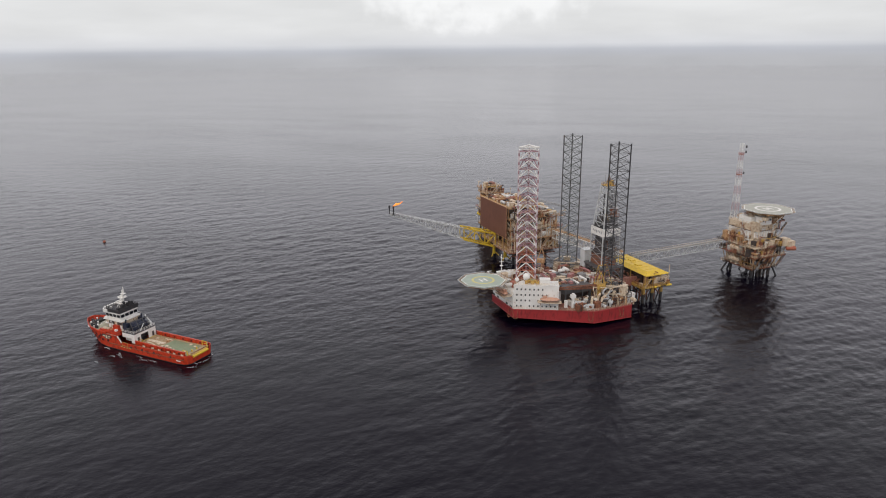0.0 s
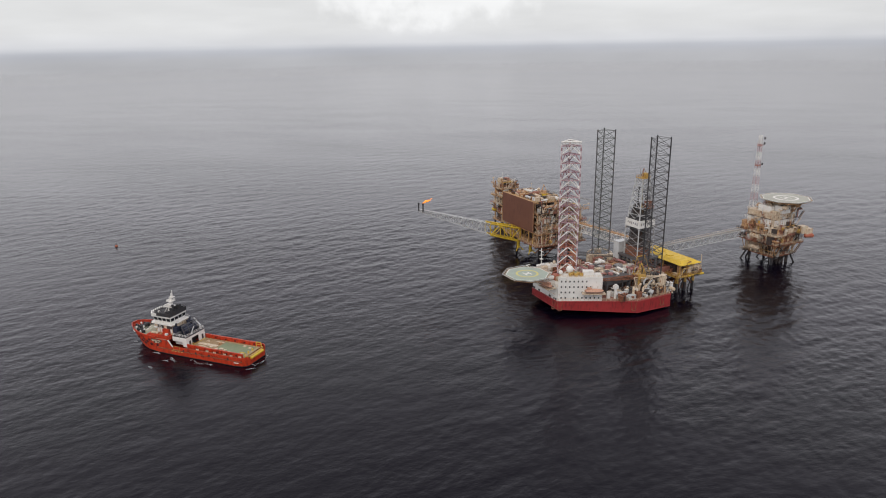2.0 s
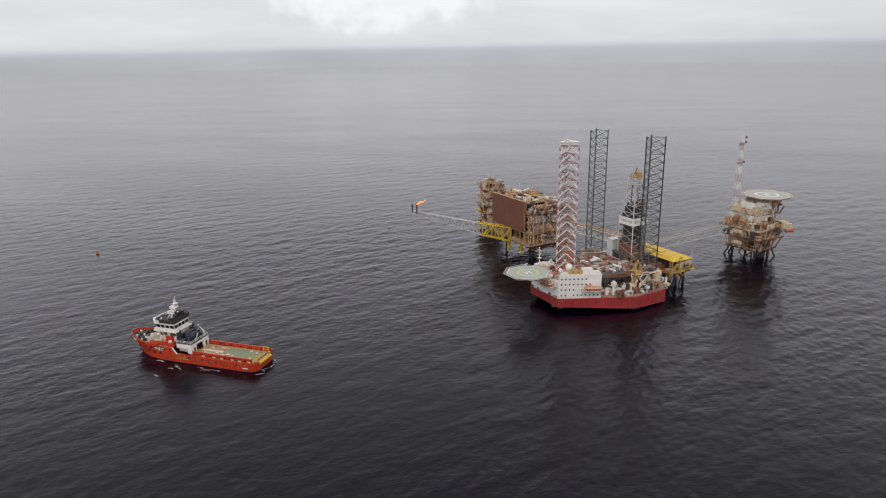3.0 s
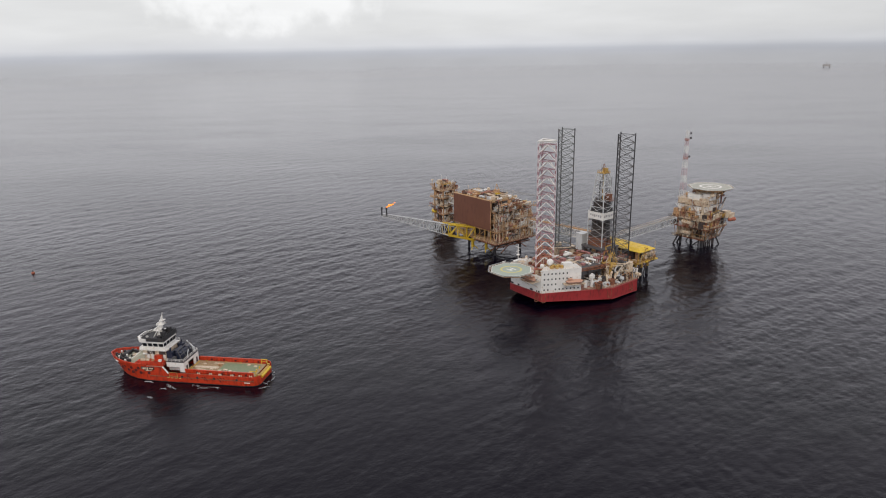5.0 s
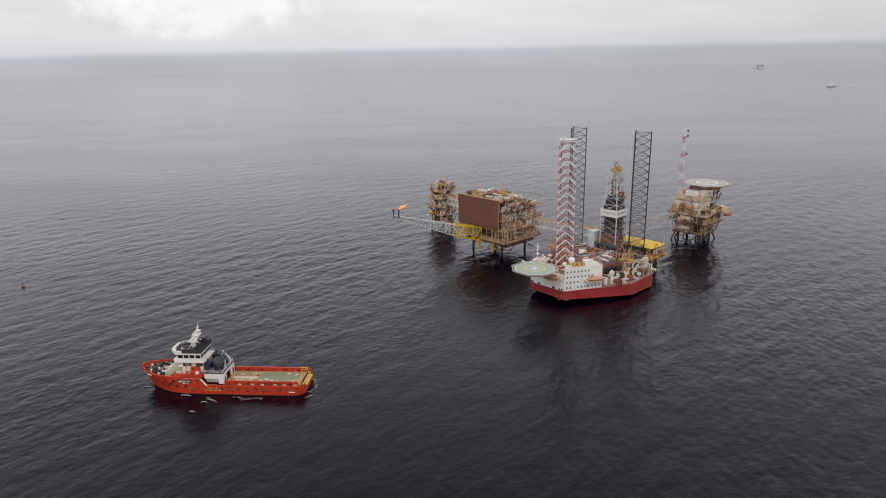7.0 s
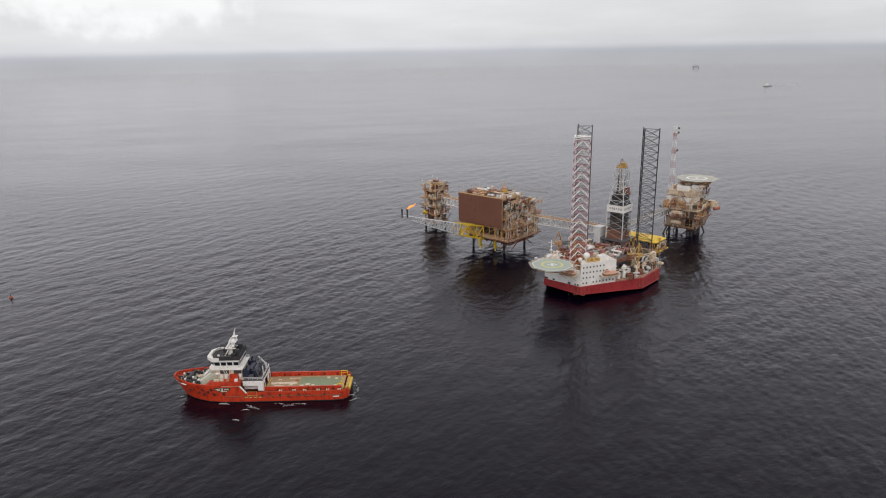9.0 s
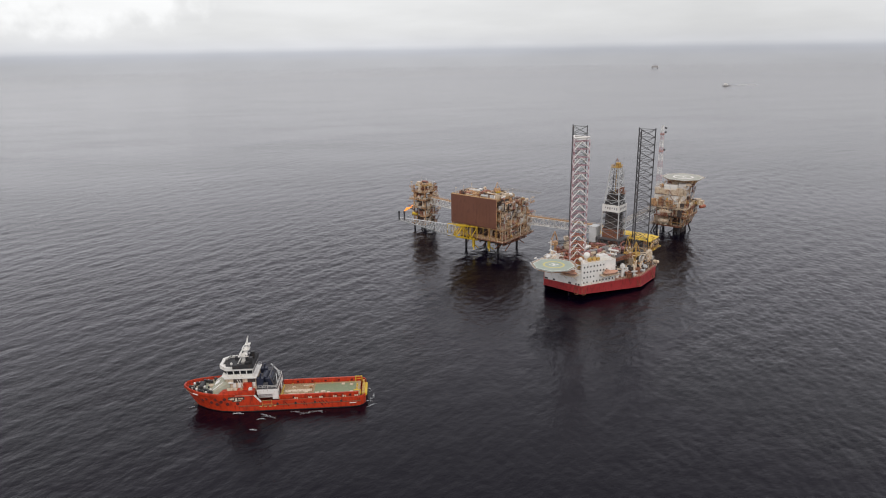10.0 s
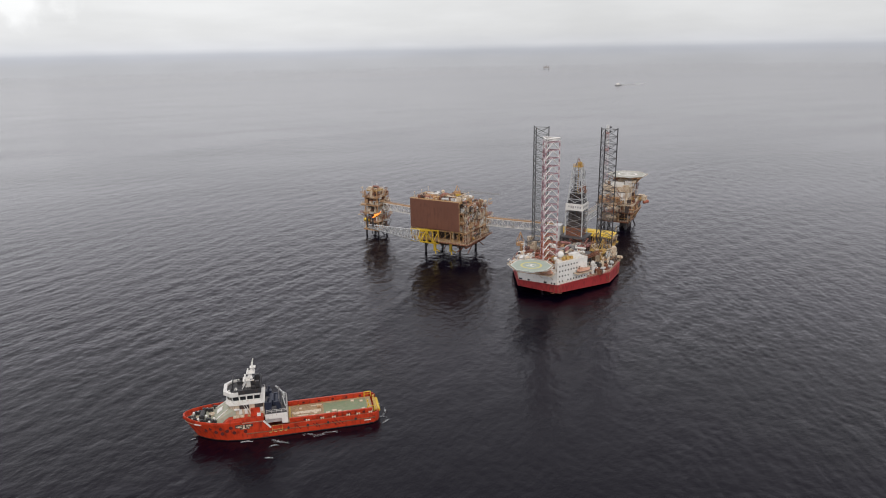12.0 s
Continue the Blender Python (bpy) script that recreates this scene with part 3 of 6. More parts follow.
# jacking houses round the legs
for cx, cy, mat in ((0, 0, M_LEGRED), (36.2, 19.8, M_CREAM), (36.0, -19.8, M_CREAM)):
    for a in (60, 180, 300):
        x, y = cx + 6.2 * math.cos(radians(a)), cy + 6.2 * math.sin(radians(a))
        s = Solid().obox((x, y, 12.1), (2.6, 3.4, 9.0), a)
        s.obox((x, y, 16.8), (3.0, 3.8, 0.4), a)
        for k in range(4):
            s.obox((x + 1.0 * math.cos(radians(a)), y + 1.0 * math.sin(radians(a)), 9.4 + k * 2), (1.6, 2.8, 1.2), a)
        part("jacking_house", s, mat, rig)
    for a in (0, 120, 240):
        x, y = cx + 5.4 * math.cos(radians(a)), cy + 5.4 * math.sin(radians(a))
        for dz in (0, 4, 8):
            part("jacking_beam", Solid().obox((x, y, 9 + dz), (0.5, 7.5, 0.5), a), mat, rig)

# accommodation block round the bow
EDGE = Vector((33.6, -18.0, 0)).normalized()
INW = Vector((-EDGE.y, EDGE.x, 0))
Q0 = Vector((-12.3, -10.7, 0))
Q1 = Q0 + EDGE * 21.0


def block(poly, z0, z1, mat, label=""):
    s = Solid().prism(poly, z0, z1)
    s.prism(inset(poly, -0.15), z1, z1 + 0.2)
    ob = part("accommodation_block", s, mat, rig, label)
    part("railing", Solid().rail(inset(poly, 0.2), z1 + 0.2, 1.1, 2.0), M_CREAM, rig)
    return ob


Z_LQ = 19.4
Q2, Q3 = Q1 + INW * 7.5, Q0 + INW * 6.0 + EDGE * 3.5
star = [(Q0.x, Q0.y), (Q1.x, Q1.y), (Q2.x, Q2.y), (Q3.x, Q3.y)]
block(star, HULL_Z1 + 0.13, Z_LQ, M_WHITE, "white painted living quarters with rows of small windows")
block([(-12.3, -10.5), (-7.0, -8.0), (-7.0, 10.0), (-12.3, 10.7)], HULL_Z1 + 0.13, 14.2, M_WHITE)
block([(-12.2, 10.9), (-7.0, 10.2), (0, 11.5), (8.0, 15.0), (4.0, 19.2)], HULL_Z1 + 0.13, 13.6, M_WHITE)
block([(-9.5, 7.0), (-3.0, 7.5), (0.5, 12.0), (-6.5, 11.8)], 13.85, 17.6, M_CREAM)
# windows of the starboard wall: five storeys of small square ports
out = -INW * 0.05
for row in range(4):
    for col in range(10):
        if (row, col) in ((0, 2), (2, 8), (3, 7), (3, 8), (3, 9), (2, 9), (1, 4)):
            continue
        c = Q0 + EDGE * (1.6 + col * 1.98) + out
        z = 8.9 + row * 2.75
        s = Solid().obox((c.x, c.y, z + 0.45), (0.6, 0.22, 0.8), math.degrees(math.atan2(EDGE.y, EDGE.x)))
        part("window", s, M_GLASS, rig)
for y, w in ((-9.8, 0.9), (-8.2, 0.7), (-5.0, 1.6), (4.5, 1.2), (8.8, 1.8)):
    part("mooring_opening", Solid().box(-12.48, -12.2, y, y + w, 7.9, 8.8), M_BLACK, rig)

# gallery, lifeboat and its davits on the starboard wall
g0, g1 = Q0 + EDGE * 11.5, Q0 + EDGE * 22.0
mid = (g0 + g1) / 2 - INW * 1.6
ang = math.degrees(math.atan2(EDGE.y, EDGE.x))
s = Solid().obox((mid.x, mid.y, 12.2), (11.0, 3.2, 0.25), ang)
for t in (0.1, 0.5, 0.9):
    c = g0.lerp(g1, t)
    s.tube((c.x, c.y, 9.6), (c.x - INW.x * 3, c.y - INW.y * 3, 12.1), 0.14, 5)
part("lifeboat_platform", s, M_CREAM, rig)
for t in (0.2, 0.8):
    c = g0.lerp(g1, t)
    e = c - INW * 2.2
    part("davit", Solid().path([(c.x, c.y, 12.3), (c.x, c.y, 16.4), (e.x, e.y, 16.8)], 0.16, 5), M_WHITE, rig)


def lifeboat(c, rz):
    t = thing("lifeboat", "faded orange enclosed lifeboat hanging at the living quarters", "lifeboat", c, rz)
    s = Solid()
    ring = []
    for x, w, lo, hi in ((-4.4, 0.3, 0.9, 1.5), (-3.6, 1.2, 0.2, 2.0), (-1.5, 1.5, 0, 2.2), (1.5, 1.5, 0, 2.2), (3.4, 1.2, 0.2, 2.0), (4.5, 0.3, 1.0, 1.6)):
        ring.append([(x, w * math.cos(k * math.pi / 4), (lo + hi) / 2 + (hi - lo) / 2 * math.sin(k * math.pi / 4)) for k in range(8)])
    vs = [p for g in ring for p in g]
    fs = [(j * 8 + k, (j + 1) * 8 + k, (j + 1) * 8 + (k + 1) % 8, j * 8 + (k + 1) % 8) for j in range(5) for k in range(8)] + [tuple(range(8)), tuple(range(47, 39, -1))]
    part("shell", s.add(vs, fs), M_LIFEBOAT, t)
    part("canopy", Solid().box(-3.2, -1.2, -0.7, 0.7, 2.0, 2.8), M_LIFEBOAT, t)
    part("fender", Solid().box(-4.2, 4.2, -1.58, 1.58, 0.95, 1.1), M_DARK, t)


lifeboat((mid.x - INW.x * 0.2, mid.y - INW.y * 0.2, 12.35), ang)

lifeboat((-15.6, -5.2, 13.9), 95)
part("lifeboat_platform", Solid().box(-17.2, -12.3, -9.4, -0.8, 13.5, 13.7).tube((-12.4, -8.5, 10.4), (-17, -8.5, 13.5), 0.14, 5).tube((-12.4, -2.5, 10.4), (-17, -2.5, 13.5), 0.14, 5), M_CREAM, rig)
for y in (-8.2, -2.2):
    part("davit", Solid().path([(-12.5, y, 13.7), (-12.8, y, 17.2), (-15.6, y, 17.4)], 0.15, 5), M_WHITE, rig)

# roof of the quarters: radomes, units, masts
for x, y, z, r in ((-5.0, -9.6, 22.4, 1.75), (-9.4, -8.4, 21.1, 1.05)):
    s = Solid().ball((x, y, z), r, 16)
    ob = part("radome", s, M_WHITE, rig, "white radome", smooth=True)
    part("pedestal", Solid().tube((x, y, 19.6), (x, y, z - r * 0.8), r * 0.45, 8), M_CREAM, rig)
s = Solid()
for i in range(5):
    c = Q0 + EDGE * (6.0 + i * 1.3) + INW * (2.0 + (i % 2) * 1.4)
    s.obox((c.x, c.y, 20.4), (1.6, 1.3, 1.5), ang)
part("air_conditioning_unit", s, M_OCHRE, rig)
c = Q0 + EDGE * 14.5 + INW * 3.4
part("roof_hut", Solid().obox((c.x, c.y, 20.8), (5.0, 3.2, 2.4), ang), M_WHITE, rig)
part("roof_hut", Solid().obox((c.x - 5, c.y + 3.6, 20.3), (4.0, 2.4, 1.2), ang), M_GREEN, rig)
s = Solid().tube((-8.3, 9.8, 17.8), (-8.3, 9.8, 28.2), 0.22, 6)
s.tube((-8.3, 8.0, 26.6), (-8.3, 11.6, 26.6), 0.14, 5).tube((-9.5, 9.8, 24.6), (-7.1, 9.8, 24.6), 0.12, 5)
s.box(-9.0, -7.6, 9.1, 10.5, 22.4, 22.7)
part("radio_mast", s, M_WHITE, rig, "white radio mast with crossbars")
clutter(rig, -9, 4, 8, 16, 13.85, 3.6, 26, 5, [M_WHITE, M_CREAM, M_WHITE, M_GREY])
edge_clutter(rig, -12, 3, 11, 17, 13.7, 3.0, 10, 141, [M_WHITE, M_CREAM])
clutter(rig, -11, -6, -7, 8, 14.4, 2.2, 7, 15, [M_WHITE, M_CREAM])
clutter(rig, -11.5, 2, 9, 16, 13.85, 2.8, 22, 191, [M_WHITE, M_CREAM, M_WHITE, M_PALE, M_TAN])
part("deckhouse", Solid().prism([(-10.5, 10.2), (-5.5, 10.4), (-5.0, 12.4), (-10.0, 11.6)], 13.85, 19.0).prism([(-10.7, 10.0), (-5.3, 10.2), (-4.8, 12.6), (-10.2, 11.8)], 19.0, 19.2), M_WHITE, rig)


# helideck ahead of the bow
def helideck(parent, cx, cy, z, r, a0, below, surface, mark):
    poly = ngon(cx, cy, r, 8, a0)
    slab = part("helideck", Solid().prism(poly, z - 0.5, z), surface, parent, "octagonal grey-green helideck with a yellow circle and a white letter")
    s = Solid()
    for i in range(8):
        (x0, y0), (x1, y1) = poly[i], poly[(i + 1) % 8]
        ix0, iy0, ix1, iy1 = [c + (v - c) * 0.966 for v, c in ((x0, cx), (y0, cy), (x1, cx), (y1, cy))]
        s.add([(x0, y0, z + 0.012), (x1, y1, z + 0.012), (ix1, iy1, z + 0.012), (ix0, iy0, z + 0.012)], [(0, 1, 2, 3)])
    part("edge_marking", s, M_WHITE, slab)
    s = Solid()
    for i in range(40):
        p = []
        for k, rr in ((i, 0.52), (i + 1, 0.52), (i + 1, 0.42), (i, 0.42)):
            p.append((cx + r * rr * math.cos(k * math.pi / 20), cy + r * rr * math.sin(k * math.pi / 20), z + 0.016))
        s.add(p, [(0, 1, 2, 3)])
    part("aiming_circle", s, mark, slab)
    s = Solid()
    for x0, x1, y0, y1 in ((-0.15, -0.09, -0.2, 0.2), (0.09, 0.15, -0.2, 0.2), (-0.09, 0.09, -0.04, 0.04)):
        s.box(cx + r * x0, cx + r * x1, cy + r * y0, cy + r * y1, z, z + 0.02)
    part("letter_marking", s, M_WHITE, slab)
    s = Solid()
    far = ngon(cx, cy, r + 1.5, 8, a0)
    for (x0, y0), (x1, y1), (x2, y2) in zip(poly, far, far[1:] + far[:1]):
        s.tube((x0, y0, z - 0.4), (x1, y1, z + 0.1), 0.1, 4)
        s.tube((x1, y1, z + 0.1), (x2, y2, z + 0.1), 0.1, 4)
    part("safety_net_frame", s, M_PALE, slab)
    s = Solid()
    for (x0, y0), (x1, y1), (x2, y2), (x3, y3) in zip(poly, poly[1:] + poly[:1], far, far[1:] + far[:1]):
        for k in range(1, 12):
            t = k / 12
            s.tube((x0 + (x1 - x0) * t, y0 + (y1 - y0) * t, z - 0.35), (x2 + (x3 - x2) * t, y2 + (y3 - y2) * t, z + 0.08), 0.05, 4)
        for f in (0.35, 0.68):
            s.tube((x0 + (x2 - x0) * f, y0 + (y2 - y0) * f, z - 0.35 + 0.43 * f), (x1 + (x3 - x1) * f, y1 + (y3 - y1) * f, z - 0.35 + 0.43 * f), 0.05, 4)
    part("safety_net", s, M_CREAM, slab)
    s = Solid()
    for f in (0.55, 0.9):
        ring8 = [(cx + (x - cx) * f, cy + (y - cy) * f, z - 1.3) for x, y in poly]
        for a, b in zip(ring8, ring8[1:] + ring8[:1]):
            s.tube(a, b, 0.16, 5).tube(a, (b[0], b[1], z - 0.5), 0.1, 4)
    part("edge_truss", s, M_TAN, slab)
    s = Solid()
    for i in range(0, 8):
        (x0, y0) = poly[i]
        s.tube((x0 * 0.85 + cx * 0.15, y0 * 0.85 + cy * 0.15, z - 0.5), (below[0] + (x0 - cx) * 0.25, below[1] + (y0 - cy) * 0.3, below[2]), 0.2, 5)
        s.tube((cx, cy, z - 0.8), (x0, y0, z - 0.8), 0.18, 5)
    part("support_truss", s, M_CREAM, slab)


helideck(rig, -23.3, -0.6, 20.4, 10.6, 22.5, (-12.6, 0.0, 14.0), M_HELI, M_RING)

# drill floor, derrick and cantilever
DX, DY = 44.3, -1.2
s = Solid()
for y in (-8.5, 6.0):
    s.box(18, 60, y - 0.6, y + 0.6, 9.0, 13.5)
for x in range(20, 61, 5):
    s.box(x - 0.3, x + 0.3, -8, 5.5, 12.0, 13.2)
part("cantilever", s, M_BROWN, rig, "brown steel cantilever beams running over the stern")
part("pipe_deck", Solid().box(15, 40, -9.5, 8.0, 13.55, 13.9), M_BROWN, rig)
s = Solid()
for i in range(16):
    s.tube((17, -6 + i * 0.5, 14.15), (33, -6 + i * 0.5, 14.15), 0.2, 6)
part("drill_pipe", s, M_RUST, rig)
s = Solid().box(DX - 7, DX + 7, DY - 7.5, DY + 7.5, 19.4, 20.2)
for x in (-6, 0, 6):
    for y in (-6.5, 6.5):
        s.box(DX + x - 0.5, DX + x + 0.5, DY + y - 0.5, DY + y + 0.5, 13.5, 19.4)
    s.tube((DX + x, DY - 6.5, 13.6), (DX + x, DY + 6.5, 19.3), 0.25, 6)
for y in (-6.5, 6.5):
    s.tube((DX - 6, DY + y, 13.6), (DX, DY + y, 19.3), 0.25, 6).tube((DX + 6, DY + y, 13.6), (DX, DY + y, 19.3), 0.25, 6)
part("drill_floor", s, M_DARK, rig)


def build_derrick():
    d = new("derrick")
    d.parent = rig
    tagged(d, "pale steel drilling derrick with a white windwall band")
    z0, z1, a0, a1 = 20.2, 60.4, 5.0, 2.3
    lev = np.linspace(z0, z1, 12)
    half = lambda z: a0 + (a1 - a0) * max(0.0, (z - 34) / (z1 - 34)) if z > 34 else a0
    corner = ((-1, -1), (1, -1), (1, 1), (-1, 1))
    for sx, sy in corner:
        s = Solid()
        for lo, hi in zip(lev, lev[1:]):
            s.tube((DX + sx * half(lo), DY + sy * half(lo), lo), (DX + sx * half(hi), DY + sy * half(hi), hi), 0.32, 6)
        part("derrick_post", s, M_PALE, d)
    light, dark, grey = Solid(), Solid(), Solid()
    for i, (lo, hi) in enumerate(zip(lev, lev[1:])):
        s = light if lo > 38 else dark
        for k in range(4):
            (ax, ay), (bx, by) = corner[k], corner[(k + 1) % 4]
            h0, h1 = half(lo), half(hi)
            t = (light if lo > 38 else grey) if (i + k) % 3 else dark
            t.tube((DX + ax * h0, DY + ay * h0, lo), (DX + bx * h1, DY + by * h1, hi), 0.13, 5)
            (light if lo > 38 else grey).tube((DX + bx * h0, DY + by * h0, lo), (DX + ax * h1, DY + ay * h1, hi), 0.13, 5)
            s.tube((DX + ax * h1, DY + ay * h1, hi), (DX + bx * h1, DY + by * h1, hi), 0.17, 5)
    part("bracing", light, M_PALE, d)
    part("bracing", grey, M_GREY, d)
    part("bracing", dark, M_DARK, d)
    w = half(36) + 0.25
    s = Solid()
    for k in range(4):
        (ax, ay), (bx, by) = corner[k], corner[(k + 1) % 4]
        cx, cy = DX + (ax + bx) / 2 * w, DY + (ay + by) / 2 * w
        s.obox((cx, cy, 37.6), (2 * w + 0.3, 0.25, 4.0), 0 if ay == by else 90)
    wall = part("windwall", s, M_WHITE, d, "white windwall with dark unreadable lettering bars")
    for k in range(6):
        y = DY - 4.0 + k * 1.35
        h = 0.25 * (k % 3)
        part("lettering_bar", Solid().box(DX - w - 0.2, DX - w - 0.14, y, y + 0.7, 36.9 + h, 38.3), M_GREY, wall)
        x = DX - 4.0 + k * 1.35
        part("lettering_bar", Solid().box(x, x + 0.7, DY - w - 0.2, DY - w - 0.14, 36.9 + h, 38.3), M_GREY, wall)
    s = Solid().box(DX - w + 0.4, DX + w - 0.4, DY - w + 0.4, DY + w - 0.4, 39.7, 40.0)
    s.box(DX - 4, DX + 4, DY - 4, DY + 4, 40.0, 41.4)
    part("monkey_board", s, M_BLACK, d)
    s = Solid().box(DX - 2.5, DX + 2.5, DY - 2.5, DY + 2.5, 60.4, 60.65)
    s.box(DX - 0.2, DX + 1.8, DY - 1.6, DY + 0.6, 60.65, 63.0).rail(rect(DX - 2.4, DX + 2.4, DY - 2.4, DY + 2.4), 60.65, 1.2, 1.5, 0.07)
    part("crown_block", s, M_OCHRE, d, "yellow crown block platform")
    part("racking_platform", Solid().box(DX + 0.6, DX + 4.4, DY - 4.4, DY + 0.4, 45.2, 45.5).box(DX + 1.2, DX + 3.8, DY - 3.8, DY - 0.6, 45.5, 49.0).rail(rect(DX + 0.6, DX + 4.4, DY - 4.4, DY + 0.4), 45.5, 1.2, 1.4, 0.07), M_RUST, d, "rusty platform high in the derrick")
    part("gin_pole", Solid().tube((DX - 1.8, DY - 1.8, 60.6), (DX, DY, 65.4), 0.12, 5).tube((DX + 1.8, DY - 1.8, 60.6), (DX, DY, 65.4), 0.12, 5).tube((DX, DY + 1.8, 60.6), (DX, DY, 65.4), 0.12, 5), M_RUST, d)
    for x, y, z in ((DX - 2, DY, 67), (DX + 1.5, DY + 1.5, 66)):
        part("lightning_rod", Solid().tube((x, y, 60.7), (x, y, z - 1.1), 0.11, 4), M_GREY, d)
    s = Solid().tube((DX, DY, 24), (DX, DY, 60), 0.22, 6).box(DX - 1.0, DX + 1.0, DY - 0.8, DY + 0.8, 42, 46)
    part("travelling_block", s, M_OCHRE, d)
    s = Solid().box(DX - 4.6, DX - 0.5, DY - 4.6, DY + 4.6, 20.2, 25.5).box(DX + 0.5, DX + 4.0, DY - 4.6, DY + 4.4, 20.2, 23.6)
    part("doghouse", s, M_RUST, d, "rusty doghouse on the drill floor")
    s = Solid()
    for i in range(10):
        s.tube((DX - 3.5, DY - 3.5 + i * 0.8, 20.3), (DX - 3.0, DY - 3.5 + i * 0.8, 40), 0.12, 4)
    part("drill_pipe", s, M_DARK, d)
    # stands of pipe racked back on both sides, and the gear between them
    for sx in (-1, 1):
        s = Solid()
        for i in range(7):
            for j in range(3):
                s.tube((DX + sx * (1.6 + 0.9 * j), DY - 3.6 + i * 1.2, 23.5), (DX + sx * (1.3 + 0.8 * j), DY - 3.3 + i * 1.1, 47.0 - 1.2 * ((i + j) % 3)), 0.26, 5)
        part("racked_pipe", s, M_STEELSHADE if sx < 0 else M_DARK, d)
    part("top_drive", Solid().box(DX - 1.2, DX + 1.2, DY - 1.0, DY + 1.0, 27, 32).tube((DX, DY, 32), (DX, DY, 35), 0.5, 8), M_RUST, d)
    # tapered dark block added to fill the derrick's lower inside
    part("dark_infill", Solid().prism([(DX - 4.9, DY - 4.9), (DX + 0.5, DY - 4.9), (DX + 0.5, DY + 4.5), (DX - 4.9, DY + 4.5)], 25.5, 31.0, [(DX - 3.6, DY - 1.4), (DX - 1.8, DY - 1.4), (DX - 1.8, DY + 0.8), (DX - 3.6, DY + 0.8)]), M_STEELSHADE, d)
    part("hose_loop", Solid().tube((DX + 1.5, DY - 1, 52), (DX + 2.0, DY - 1.4, 42), 0.3, 6).tube((DX - 1.2, DY + 1, 56), (DX - 1.4, DY + 1.2, 42), 0.35, 6), M_BLACK, d)
    for k in range(6):
        part("standpipe", Solid().tube((DX + 4.4, DY - 4 + k * 1.5, 20.4), (DX + 3.2, DY - 3 + k * 1.2, 58), 0.14, 5), M_DARK, d)


build_derrick()
part("cement_unit_house", Solid().box(38, 44, 6.6, 10.8, 16.5, 25.6).box(37.8, 44.2, 6.4, 11.0, 25.6, 25.8), M_PALE, rig, "pale grey steel house beside the derrick")
part("house_support", Solid().box(38.3, 38.9, 7, 7.6, 7.7, 16.5).box(43, 43.6, 7, 7.6, 7.7, 16.5).box(38.3, 38.9, 10, 10.6, 7.7, 16.5).box(43, 43.6, 10, 10.6, 7.7, 16.5), M_RUST, rig)


def pedestal_crane(x, y, z, top, aim, length, droop, mat, boom_mat):
    """A pedestal crane; its lattice boom points aim degrees round, and drops by droop metres."""
    t = thing("pedestal_crane", "yellow pedestal crane with a lattice boom laid down", "crane", (x, y, z), aim)
    h = top - z
    part("pedestal", Solid().tube((0, 0, 0), (0, 0, h), 0.8, 12), mat, t)
    part("machinery_house", Solid().box(-2.8, 1.2, -1.2, 1.2, h, h + 2.0).box(0.2, 1.4, 1.2, 2.2, h + 0.1, h + 1.9), mat, t)
    s = Solid().tube((-2.5, -1.2, h + 2.6), (-0.5, 0, h + 8), 0.22, 5).tube((-2.5, 1.2, h + 2.6), (-0.5, 0, h + 8), 0.22, 5)
    s.tube((1.2, -1.2, h + 2.4), (-0.5, 0, h + 8), 0.22, 5).tube((1.2, 1.2, h + 2.4), (-0.5, 0, h + 8), 0.22, 5)
    part("gantry", s, mat, t)
    part("boom", girder(Solid(), (1.5, 0, h + 1), (length, 0, h + 1 - droop), 1.8, 1.6, 0.7, 0.7, int(length / 2.2), 0.15, 0.09), boom_mat, t)
    part("hoist_rope", Solid().tube((-0.5, 0, h + 8), (length, 0, h + 1.3 - droop), 0.06, 4), M_DARK, t)


pedestal_crane(27.5, -22.0, 7.7, 16.0, 160, 22, 1.0, M_OCHRE, M_RUST)
pedestal_crane(24.0, 25.0, 7.7, 15.5, -40, 24, 0.0, M_TAN, M_DARK)

# yellow braced frame beside the stern leg
s = Solid()
for x in (28.5, 33.5):
    s.tube((x, -14, 7.8), (x + 2, -16, 25), 0.17, 6).tube((x + 4, -22, 7.8), (x + 2, -16, 25), 0.16, 6)
s.tube((30.5, -16, 25), (35.5, -16, 25), 0.3, 6).tube((29.5, -15, 16), (34.5, -15, 16), 0.3, 6).box(29, 36, -17, -14.5, 15.8, 16.1)
part("braced_frame", s, M_OCHRE, rig, "ochre braced frame beside the stern leg")

# white lattice frames and mud tanks on the starboard quarter
s = Solid()
for a, b in (((24, -26, 8), (31, -26.5, 17)), ((38, -26.5, 8), (31, -26.5, 17)), ((42, -25, 8), (38.5, -26, 17)), ((31, -26.5, 17), (38.5, -26, 17)), ((24, -26, 8), (24, -22, 17)), ((31, -26.5, 17), (24, -22, 17)), ((44, -20, 8), (38.5, -26, 17))):
    s.tube(a, b, 0.2, 6)
part("braced_frame", s, M_CREAM, rig)
for i in range(4):
    part("vent_duct", Solid().path([(22 + i * 4.2, -24.5 + (i % 2), 8), (22 + i * 4.2, -24.5 + (i % 2), 11.5 + i % 2), (23.4 + i * 4.2, -23, 12.6 + i % 2)], 0.6, 8), M_CREAM, rig)
part("exhaust_stack", Solid().tube((13.5, -21.5, 8), (13.5, -21.5, 15.2), 0.7, 8).box(12.4, 14.6, -22.4, -20.6, 13, 14.6), M_WHITE, rig)
